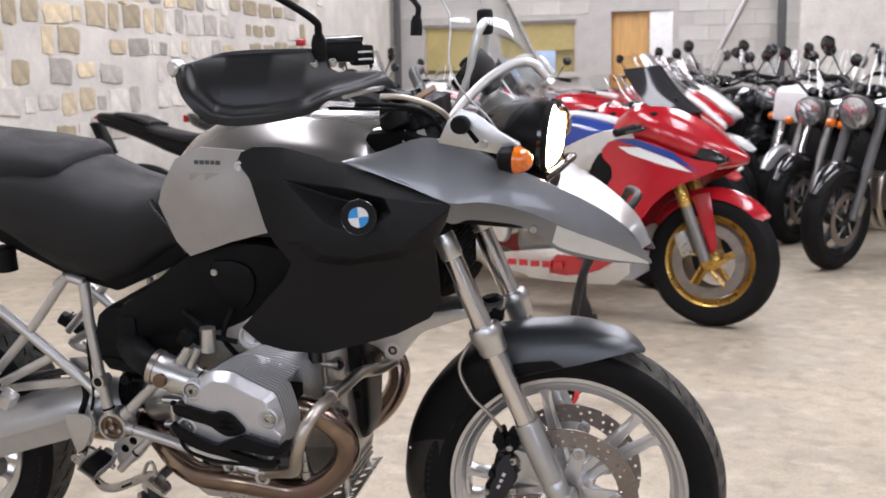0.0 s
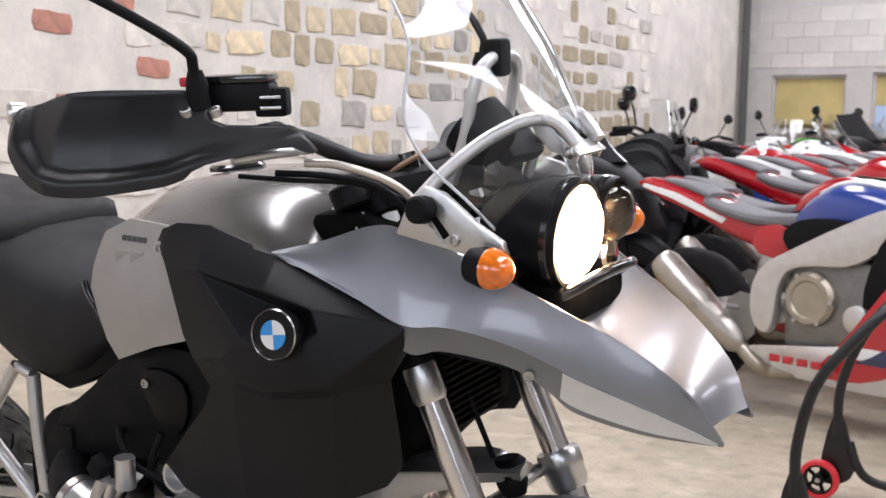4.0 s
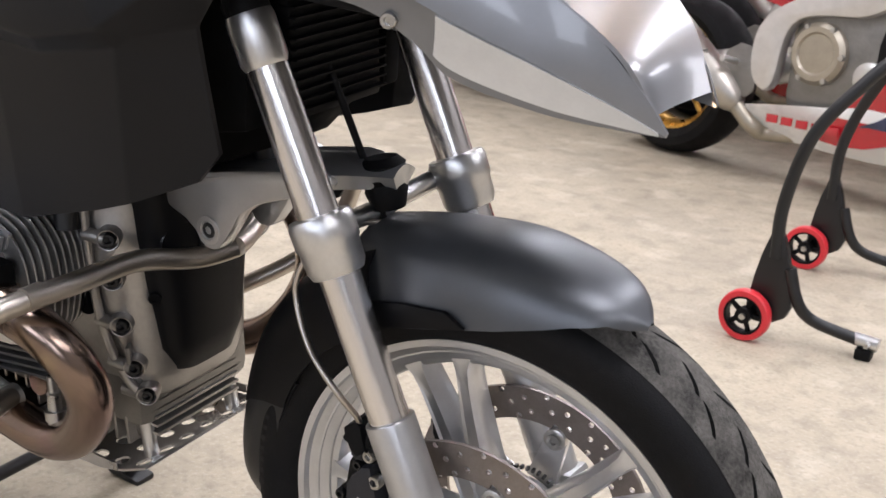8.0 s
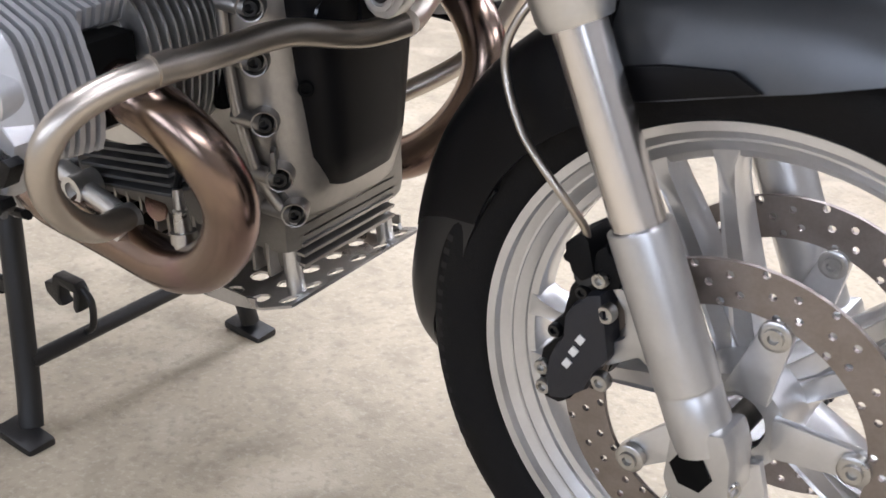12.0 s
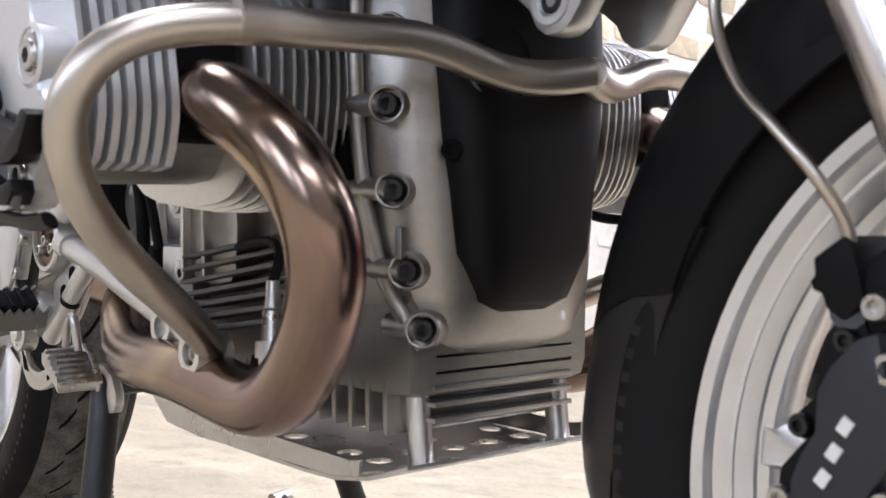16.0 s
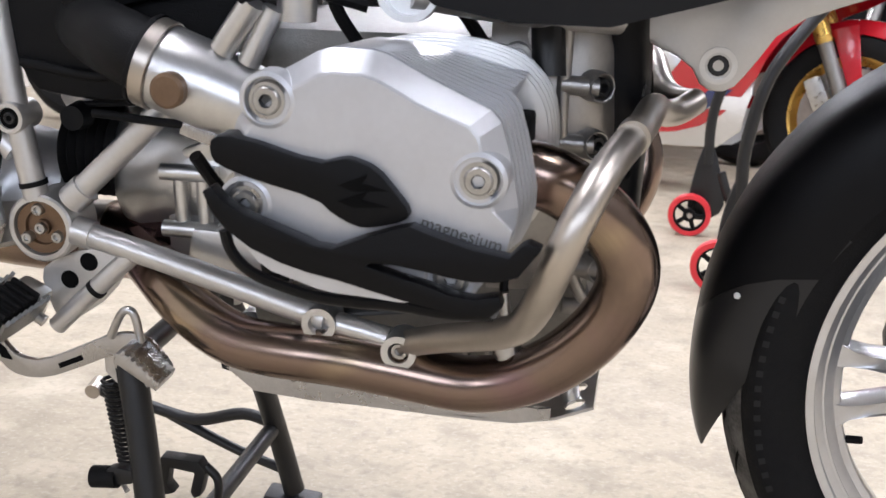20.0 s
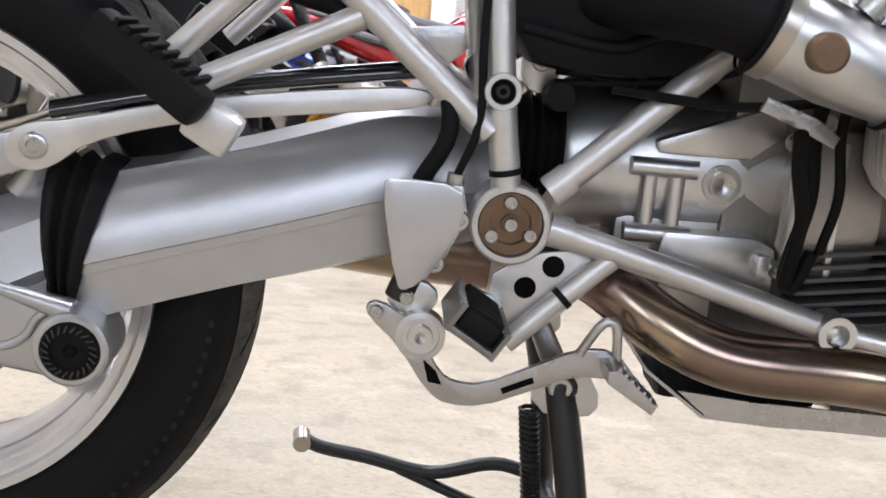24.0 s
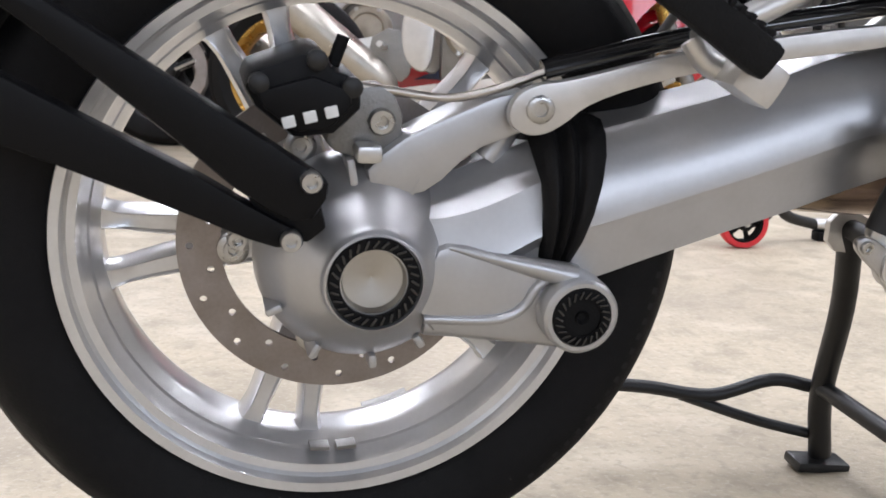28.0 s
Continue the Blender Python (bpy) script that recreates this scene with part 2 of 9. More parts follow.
M = dict(
    floor=concrete("concrete_floor"),
    black=mat("black_plastic_satin", (0.0045, 0.0045, 0.0052), 0.42, 0, 0.10, 12, 0.15, 900, 0.15, 0, None, 0.05),
    blackmatt=mat("black_plastic_rough", (0.0045, 0.0045, 0.005), 0.60, 0, 0.2, 14, 0.3, 700, 0.16),
    blacksatin=mat("black_guard_satin", (0.008, 0.008, 0.009), 0.36, 0, 0.08, 12, 0.06, 1200, 0.5, 0, None, 0.05),
    guardgrey=mat("dark_graphite_satin_paint", (0.105, 0.110, 0.118), 0.38, 0.65, 0.05, 40, 0.04, 2500, 0.5, 0.0, None, 0.03),
    blackgloss=mat("black_gloss", (0.01, 0.01, 0.011), 0.16, 0, 0.1, 10, 0, 1, 0.5, 0.4),
    rubber=mat("tyre_rubber", (0.0075, 0.0072, 0.0075), 0.66, 0, 0.3, 18, 0.3, 500, 0.16),
    mould=mat("moulded_rubber_mark", (0.0090, 0.0088, 0.0092), 0.55, 0, 0.2, 18, 0, 1, 0.3),
    tread=mat("worn_tread_rubber", (0.085, 0.080, 0.072), 0.9, 0, 0.75, 34, 0.7, 380, 0.2),
    seat=mat("seat_vinyl", (0.014, 0.014, 0.015), 0.52, 0, 0.12, 10, 0.6, 1100, 0.28),
    grey=mat("graphite_metallic_paint", (0.225, 0.230, 0.243), 0.36, 0.50, 0.03, 40, 0.0, 1, 0.5, 0.6, None, 0.0),
    sidepanel=mat("grained_black_side_panel", (0.0060, 0.0060, 0.0068), 0.46, 0, 0.08, 9, 0.12, 1600, 0.24, 0, None, 0.04),
    silver=mat("silver_paint", (0.55, 0.55, 0.55), 0.31, 0.82, 0.05, 40, 0.06, 2500, 0.5, 0.35, None, 0.0),
    kneesilver=mat("warm_grey_panel", (0.36, 0.34, 0.315), 0.42, 0.35, 0.06, 20, 0.1, 1500, 0.5, 0.2, None, 0.04),
    alu=mat("cast_aluminium", (0.66, 0.655, 0.645), 0.32, 0.95, 0.07, 30, 0.12, 900, 0.5, 0, None, 0.05),
    # cast aluminium darkened by the bike's own shade, put into the colour
    castgrey=mat("shade_darkened_cast_aluminium", (0.40, 0.385, 0.365), 0.36, 0.9, 0.12, 26, 0.18, 700, 0.5, 0, None, 0.06),
    drivecast=mat("satin_silver_casting_paint", (0.50, 0.50, 0.505), 0.36, 0.78, 0.05, 30, 0.08, 1800, 0.5, 0.15, None, 0.03),
    aludark=mat("dull_cast_aluminium", (0.24, 0.232, 0.22), 0.42, 0.85, 0.15, 22, 0.25, 500, 0.5, 0, None, 0.06),
    aluplate=mat("bare_aluminium_sheet", (0.50, 0.49, 0.48), 0.30, 0.95, 0.12, 18, 0.2, 300),
    magnesium=mat("magnesium_cover_paint", (0.60, 0.605, 0.625), 0.36, 0.6, 0.05, 20, 0.12, 1400, 0.5, 0.3, None, 0.04),
    steel=mat("brushed_stainless", (0.52, 0.475, 0.42), 0.35, 1, 0.06, 14, 0.015, 900, rvary=0.05),
    caliperpaint=mat("dark_slate_calliper_paint", (0.020, 0.021, 0.027), 0.48, 0.1, 0.08, 30, 0.1, 1500),
    tipsilver=mat("bright_silver_paint", (0.74, 0.75, 0.76), 0.30, 0.45, 0.04, 40, 0.0, 1, 0.5, 0.5, None, 0.0),
    turned=mat("turned_bright_steel", (0.50, 0.48, 0.44), 0.42, 1, 0.05, 30, 0.02, 900),
    chrome=mat("polished_tube", (0.82, 0.79, 0.77), 0.23, 1, 0.04, 20, 0.02, 900, 0.5, 0, (1, 1, 0.1), 0.02),
    tank=mat("graphite_tank_paint", (0.165, 0.157, 0.147), 0.23, 0.55, 0.03, 60, 0.0, 1, 0.5, 0.5, None, 0.0),
    bolt=mat("zinc_bolt", (0.5, 0.49, 0.47), 0.32, 1, 0.15, 60),
    header=heat_tint("heat_tinted_stainless"),
    disc=mat("ground_brake_disc", (0.30, 0.265, 0.245), 0.38, 0.95, 0.15, 40, 0.25, 900),
    wheel=mat("silver_wheel_lacquer", (0.68, 0.68, 0.685), 0.30, 0.8, 0.06, 30, 0.08, 1800, 0.5, 0.4, None, 0.04),
    frame=mat("silver_frame_paint", (0.62, 0.605, 0.585), 0.34, 0.75, 0.07, 25, 0.15, 1500, 0.5, 0.2, None, 0.04),
    amber=mat("amber_lens", (0.78, 0.17, 0.006), 0.10, 0, 0.35, 90, 0.25, 260, 0.6, 0.9),
    brass=mat("brass", (0.45, 0.33, 0.17), 0.3, 1, 0.1),
    bronze=mat("bronze_plug", (0.19, 0.125, 0.08), 0.42, 0.8, 0.15, 60),
    white=mat("white_paint", (0.80, 0.80, 0.79), 0.3, 0, 0.04, 10, 0, 1, 0.5, 0.5),
    red=mat("red_gloss_paint", (0.42, 0.008, 0.016), 0.22, 0, 0.06, 8, 0, 1, 0.5, 0.8),
    blue=mat("blue_gloss_paint", (0.02, 0.05, 0.26), 0.22, 0, 0.06, 8, 0, 1, 0.5, 0.8),
    skyblue=mat("blue_enamel", (0.06, 0.32, 0.72), 0.2, 0, 0.03, 8, 0, 1, 0.5, 0.8),
    gold=mat("gold_anodised", (0.56, 0.34, 0.08), 0.3, 0.8, 0.08),
    green=mat("green_gloss_paint", (0.10, 0.50, 0.04), 0.25, 0, 0.05, 8, 0, 1, 0.5, 0.6),
    redwheel=mat("red_polyurethane", (0.62, 0.03, 0.04), 0.4, 0, 0.08),
    blackmetal=mat("black_powder_coat", (0.006, 0.006, 0.0066), 0.42, 0.0, 0.25, 40, 0.2, 800),
    screen=glass("clear_screen", (0.93, 0.945, 0.95), 0.015, 1.49),
    # whitish paint for the bright glint along the screen's edges
    edgeglint=mat("edge_glint_white", (0.62, 0.64, 0.65), 0.25, 0, 0.15, 40, 0, 1, 0.6, 0.4),
    lens=glass("lamp_glass", (0.97, 0.96, 0.93), 0.04, 1.45),
    lamp=glow("lit_headlamp", (1.0, 0.66, 0.36), 130),
    reflector=mat("lamp_reflector", (0.75, 0.62, 0.48), 0.18, 1, 0.1),
    # near-black paint standing for shade in openings, slots and grooves
    hole=mat("opening_shade_black", (0.003, 0.003, 0.003), 0.9, 0, 0.1, 30, 0, 1, 0.1),
    brown=mat("brown_leather_tag", (0.16, 0.085, 0.04), 0.6, 0, 0.2),
    # two unseen walls, kept dark so metal and black plastic reflect contrast
    southwall=mat("contrast_dark_wall", (0.13, 0.127, 0.12), 0.85, 0, 0.16, 3.5, 0.6, 30),
    eastwall=mat("contrast_dark_side", (0.20, 0.195, 0.185), 0.85, 0, 0.14, 4, 0.4, 40),
    limewash=mat("limewashed_masonry", (0.68, 0.645, 0.585), 0.85, 0, 0.16, 3.5, 0.6, 30),
    greystone=random_tint(mat("bare_grey_stone", (0.46, 0.43, 0.38), 0.85, 0, 0.25, 9, 0.7, 60), 0.3),
    brickred=random_tint(mat("old_red_brick", (0.42, 0.20, 0.15), 0.85, 0, 0.25, 14, 0.6, 70), 0.25),
    paleblue=mat("pale_blue_sheet", (0.45, 0.58, 0.78), 0.5, 0, 0.2, 3),
    stone=random_tint(mat("bare_sandstone", (0.60, 0.505, 0.345), 0.85, 0, 0.25, 9, 0.7, 60), 0.35),
    palestone=random_tint(mat("limewashed_stone", (0.70, 0.66, 0.59), 0.85, 0, 0.2, 7, 0.7, 50), 0.14),
    block=random_tint(mat("grey_painted_block", (0.58, 0.56, 0.52), 0.8, 0, 0.1, 5, 0.4, 40), 0.08),
    blockwall=mat("grey_block_mortar", (0.50, 0.48, 0.45), 0.85, 0, 0.12, 4, 0.4, 40),
    wood=mat("varnished_door_wood", (0.60, 0.34, 0.11), 0.45, 0, 0.15, 3, 0.1, 80, 0.5, 0.1, (8, 8, 1)),
    # yellow light in the windows, put into the pane colour
    yellowpane=mat("yellow_lit_window_paint", (0.52, 0.42, 0.17), 0.4, 0, 0.15, 2),
    # unseen roof, darkened to deepen reflections between the skylights
    roof=mat("contrast_dark_roof", (0.11, 0.108, 0.105), 0.7, 0, 0.08, 2),
    darksteel=mat("dark_steel_post", (0.10, 0.10, 0.10), 0.5, 0.3, 0.15),
)


# ---- mesh tools ----
def spline(pts, sub=8):
    """A smooth curve through the points; a point may carry more than three numbers."""
    p = [np.array(q, float) for q in pts]
    if len(p) < 3 or sub < 2:
        return p
    p = [2 * p[0] - p[1], *p, 2 * p[-1] - p[-2]]
    out = []
    for i in range(1, len(p) - 2):
        a, b, c, d = p[i - 1 : i + 3]
        for k in range(sub):
            t = k / sub
            out.append(0.5 * (2 * b + (c - a) * t + (2 * a - 5 * b + 4 * c - d) * t * t + (3 * b - a - 3 * c + d) * t**3))
    out.append(p[-2])
    return out


def skin(bm, rings, closed=True, caps=True):
    """Joins rings of points with faces."""
    vs = [[bm.verts.new([float(k) for k in q]) for q in r] for r in rings]
    n = len(vs[0])
    for a, b in zip(vs, vs[1:]):
        for i in range(n if closed else n - 1):
            j = (i + 1) % n
            bm.faces.new((a[i], a[j], b[j], b[i]))
    if caps and closed:
        bm.faces.new(list(reversed(vs[0])))
        bm.faces.new(vs[-1])
    return vs


def tube(bm, pts, r, n=14, sub=6, caps=True, flat=1.0):
    """A round bar along a smooth curve; r is one radius, or the points carry theirs as a fourth number."""
    p = spline(pts, sub)
    c = [Vector([float(k) for k in q[:3]]) for q in p]
    rad = [float(q[3]) if len(q) > 3 else r for q in p]
    up = None
    rings = []
    for i, q in enumerate(c):
        t = (c[min(i + 1, len(c) - 1)] - c[max(i - 1, 0)]).normalized()
        if up is None:
            up = t.orthogonal().normalized()
        up = (up - t * up.dot(t)).normalized()
        side = t.cross(up)
        rings.append([q + rad[i] * (math.cos(k * math.tau / n) * up + flat * math.sin(k * math.tau / n) * side) for k in range(n)])
    skin(bm, rings, True, caps)
    return bm


def eased(pts, n=60, rounds=14):
    """A path resampled at even steps and relaxed, so that a bent tube shows no kinks."""
    p = np.array(spline(pts, 8))
    d = np.r_[0, np.cumsum(np.linalg.norm(np.diff(p, axis=0), axis=1))]
    p = np.array([np.interp(np.linspace(0, d[-1], n), d, p[:, k]) for k in range(3)]).T
    for _ in range(rounds):
        p[1:-1] = 0.5 * p[1:-1] + 0.25 * (p[:-2] + p[2:])
    return [tuple(q) for q in p]


def frame_of(axis):
    z = Vector(axis).normalized()
    x = z.orthogonal().normalized()
    if abs(z.y) > 0.9:
        x = Vector((1, 0, 0)) - z * z.x
        x.normalize()
    return x, z.cross(x), z


def lathe(bm, prof, origin, axis, n=40, arc=math.tau, start=0.0, caps=True):
    """Turns a profile of (height, radius) round an axis through the origin."""
    x, y, z = frame_of(axis)
    o = Vector(origin)
    prof = [(float(h), float(r)) for h, r in prof]
    full = abs(arc - math.tau) < 1e-6
    m = n if full else n + 1
    rings = []
    for h, r in prof:
        r = max(r, 1e-5)
        rings.append([o + z * h + r * (math.cos(start + k * arc / n) * x + math.sin(start + k * arc / n) * y) for k in range(m)])
    skin(bm, rings, full, caps)
    return bm


def soften(bm, w, seg=2, angle=30):
    if w:
        es = [e for e in bm.edges if len(e.link_faces) == 2 and e.calc_face_angle(0) > radians(angle)]
        bmesh.ops.bevel(bm, geom=es, offset=w, segments=seg, profile=0.6, affect="EDGES", clamp_overlap=True)
    return bm


def plate(bm, outline, y0, y1, bevel=0.0, holes=()):
    """A flat plate: an outline of (x, z) from y0 to y1."""
    tmp = bmesh.new()
    a = [tmp.verts.new((x, y0, z)) for x, z in outline]
    f = tmp.faces.new(a)
    f.normal_update()
    ext = bmesh.ops.extrude_face_region(tmp, geom=[f])
    for v in ext["geom"]:
        if isinstance(v, bmesh.types.BMVert):
            v.co.y = y1
    bmesh.ops.recalc_face_normals(tmp, faces=tmp.faces)
    soften(tmp, bevel)
    merge(bm, tmp)
    return bm


def merge(bm, tmp, m=None):
    me = bpy.data.meshes.new("tmp")
    tmp.to_mesh(me)
    tmp.free()
    if m is not None:
        me.transform(m)
    bm.from_mesh(me)
    bpy.data.meshes.remove(me)
    return bm


def box(bm, c, size, bevel=0.0, rot=None, seg=2):
    tmp = bmesh.new()
    bmesh.ops.create_cube(tmp, size=1)
    for v in tmp.verts:
        v.co = Vector((v.co.x * size[0], v.co.y * size[1], v.co.z * size[2]))
    soften(tmp, bevel, seg)
    m = Matrix.Translation(c) @ (Euler([radians(a) for a in rot]).to_matrix().to_4x4() if rot else Matrix())
    return merge(bm, tmp, m)


def tps(ctrl):
    """A smooth height over the plane through control points (x, z, height)."""
    P = np.array(ctrl, float)
    q, h = P[:, :2], P[:, 2]
    n = len(q)

    def U(d2):
        return 0.5 * d2 * np.log(d2 + 1e-9)

    A = np.zeros((n + 3, n + 3))
    A[:n, :n] = U(((q[:, None] - q[None]) ** 2).sum(-1)) + 1e-5 * np.eye(n)
    A[:n, n:] = np.c_[np.ones(n), q]
    A[n:, :n] = A[:n, n:].T
    w = np.linalg.solve(A, np.r_[h, 0, 0, 0])

    def f(x, z):
        return float(U(((q - (x, z)) ** 2).sum(-1)) @ w[:n] + w[n] + w[n + 1] * x + w[n + 2] * z)

    return f


def inside(poly, x, z):
    """Signed distance to an outline, positive within."""
    p = np.array(poly, float)
    a, b = p, np.roll(p, -1, 0)
    d = b - a
    t = np.clip((((x, z) - a) * d).sum(1) / (d**2).sum(1), 0, 1)
    dist = np.sqrt((((a + t[:, None] * d) - (x, z)) ** 2).sum(1)).min()
    c = ((a[:, 1] > z) != (b[:, 1] > z)) & (x < (b[:, 0] - a[:, 0]) * (z - a[:, 1]) / (b[:, 1] - a[:, 1] + 1e-12) + a[:, 0])
    return dist if c.sum() % 2 else -dist


def sheet(bm, outline, height, thick=0.004, step=0.012, relief=(), rounded=True):
    """A curved panel: an outline in (x, z), cut into a fine grid, laid on y = height(x, z), with raised or sunk areas (outline, depth, edge)."""
    if rounded:
        outline = [tuple(q) for q in outline]
    tmp = bmesh.new()
    tmp.faces.new([tmp.verts.new((x, 0, z)) for x, z in outline])
    xs, zs = [q[0] for q in outline], [q[1] for q in outline]
    for k, (lo, hi) in enumerate(((min(xs), max(xs)), (min(zs), max(zs)))):
        c = lo + step
        while c < hi:
            co = (c, 0, 0) if k == 0 else (0, 0, c)
            no = (1, 0, 0) if k == 0 else (0, 0, 1)
            bmesh.ops.bisect_plane(tmp, geom=tmp.verts[:] + tmp.edges[:] + tmp.faces[:], plane_co=co, plane_no=no, dist=1e-5)
            c += step
    for v in tmp.verts:
        x, z = v.co.x, v.co.z
        y = height(x, z)
        for poly, depth, edge in relief:
            s = min(1, max(0, inside(poly, x, z) / edge + 0.5))
            y += depth * s * s * (3 - 2 * s)
        v.co.y = y
    bmesh.ops.recalc_face_normals(tmp, faces=tmp.faces)
    s = sum(f.normal.y for f in tmp.faces)
    if s > 0:
        bmesh.ops.reverse_faces(tmp, faces=tmp.faces)
    ext = bmesh.ops.extrude_face_region(tmp, geom=tmp.faces[:])
    vs = [v for v in ext["geom"] if isinstance(v, bmesh.types.BMVert)]
    for v in vs:
        v.co.y += thick
    # the extruded copy is the inner skin; turn the shell outwards
    bmesh.ops.recalc_face_normals(tmp, faces=tmp.faces)
    merge(bm, tmp)
    return bm


def mirrored(bm):
    for v in bm.verts:
        v.co.y = -v.co.y
    bmesh.ops.reverse_faces(bm, faces=bm.faces[:])
    return bm


def both(make):
    """The same part for the two sides of a machine."""
    return make(bmesh.new()), mirrored(make(bmesh.new()))


def part(name, bm, material, parent, label="", m=None, sharp=38, smooth=True):
    me = bpy.data.meshes.new(name)
    bmesh.ops.remove_doubles(bm, verts=bm.verts[:], dist=1e-6)
    bm.to_mesh(me)
    bm.free()
    if m is not None:
        me.transform(m)
    if smooth:
        me.polygons.foreach_set("use_smooth", [True] * len(me.polygons))
        me.set_sharp_from_angle(angle=radians(sharp))
    me.materials.append(M[material] if isinstance(material, str) else material)
    ob = new(name, me)
    if parent is not None:
        ob.parent = parent
    if label:
        ob["label"] = label
    return ob


def thing(name, label, category, group="", m=None, kind=""):
    ob = new(name)
    ob.empty_display_size = 0.1
    if m is not None:
        ob.matrix_world = m
    return tagged(ob, label, category, group, kind)


def structure(name, bm, material, label, category="building part"):
    return tagged(part(name, bm, material, None), label, category, kind="structure")


def B():
    return bmesh.new()


def screw(bm, p, axis, r=0.007, h=0.006, socket=True):
    """A socket-head screw; the axis points out of the surface."""
    prof = [(-0.004, r * 0.98), (h * 0.7, r), (h, r * 0.86)]
    if socket:
        prof += [(h, r * 0.52), (h * 0.35, r * 0.48), (h * 0.35, 0.0)]
    else:
        prof += [(h * 1.05, 0.0)]
    return lathe(bm, prof, p, axis, 12, caps=False)


# ---- the hall ----
WEST, EAST, SOUTH, NORTH, ROOF = -3.9, 9.0, -7.2, 15.0, 5.1


def slab_with_holes(x0, x1, y0, y1, holes, t):
    """A slab in (x, y) from 0 to t, cut through by holes (x0, x1, y0, y1)."""
    bm = B()
    xs = sorted({x0, x1, *(v for h in holes for v in h[:2])})
    ys = sorted({y0, y1, *(v for h in holes for v in h[2:])})
    for a, b in zip(xs, xs[1:]):
        for c, d in zip(ys, ys[1:]):
            mx, my = (a + b) / 2, (c + d) / 2
            if not any(h[0] < mx < h[1] and h[2] < my < h[3] for h in holes):
                box(bm, (mx, my, t / 2), (b - a, d - c, t))
    bmesh.ops.remove_doubles(bm, verts=bm.verts[:], dist=1e-4)
    return bm


fl = B()
box(fl, ((WEST + EAST) / 2, (SOUTH + NORTH) / 2, -0.15), (EAST - WEST + 0.8, NORTH - SOUTH + 0.8, 0.3))
structure("floor", fl, "floor", "stained worn concrete floor of a storage hall", "floor")

# added roof out of view; its dark colour shapes the reflections
ce = slab_with_holes(WEST - 0.3, EAST + 0.3, SOUTH - 0.3, NORTH + 0.3, [(x - 0.6, x + 0.6, y - 2.2, y + 2.2) for x, y in SKYLIGHTS], 0.12)
for v in ce.verts:
    v.co.z += ROOF
structure("ceiling", ce, "roof", "unseen roof darkened for contrast, with assumed skylights", "ceiling")

wn = slab_with_holes(WEST, EAST, 0, ROOF, [(-3.45, -2.40, 1.25, 2.05), (-2.05, -1.02, 1.25, 2.08), (-0.50, 0.42, 0.0, 2.18)], 0.25)
wall_north = structure("wall_north", wn, "blockwall", "grey painted blockwork end wall with two windows and a doorway", "wall")
wall_north.matrix_world = Matrix(((1, 0, 0, 0), (0, 0, 1, NORTH), (0, 1, 0, 0), (0, 0, 0, 1)))
# wall behind the camera, unseen, dark for reflection contrast
ws = slab_with_holes(WEST, EAST, 0, ROOF, [(x - 1.0, x + 1.0, 1.6, 3.6) for x in WINDOWS_SOUTH], 0.25)
wall_south = structure("wall_south", ws, "southwall", "unseen wall darkened for contrast, with tall windows", "wall")
wall_south.matrix_world = Matrix(((1, 0, 0, 0), (0, 0, -1, SOUTH), (0, 1, 0, 0), (0, 0, 0, 1)))
ww = B()
box(ww, (WEST - 0.2, (SOUTH + NORTH) / 2, ROOF / 2), (0.4, NORTH - SOUTH, ROOF))
wall_west = structure("wall_west", ww, "limewash", "rubble stone wall under flaking limewash", "wall")
# unseen side wall, added dark to shape reflections
we = B()
box(we, (EAST + 0.15, (SOUTH + NORTH) / 2, ROOF / 2), (0.3, NORTH - SOUTH, ROOF))
structure("wall_east", we, "eastwall", "unseen side wall darkened for contrast", "wall")

# ---- the adventure motorcycle ----
LEAN = pose(0, 0, 0, 5.6)
bike = thing("motorcycle", "graphite grey adventure motorcycle with black side panels on its centre stand", "motorcycle", m=LEAN)
FRONT = Matrix.Translation((0.774, 0, 0.334)) @ Matrix.Rotation(radians(-5), 4, (-0.40, 0, 0.915))
STEER = Matrix.Translation((0.766, 0, 0.338)) @ Matrix.Rotation(radians(2), 4, (-0.40, 0, 0.915))
REAR = Matrix.Translation((-0.768, 0, 0.372))


def ring_y(prof, n=96):
    """A ring round the y axis from a closed profile of (y, radius)."""
    return lathe(B(), [*prof, prof[0]], (0, 0, 0), (0, 1, 0), n, caps=False)


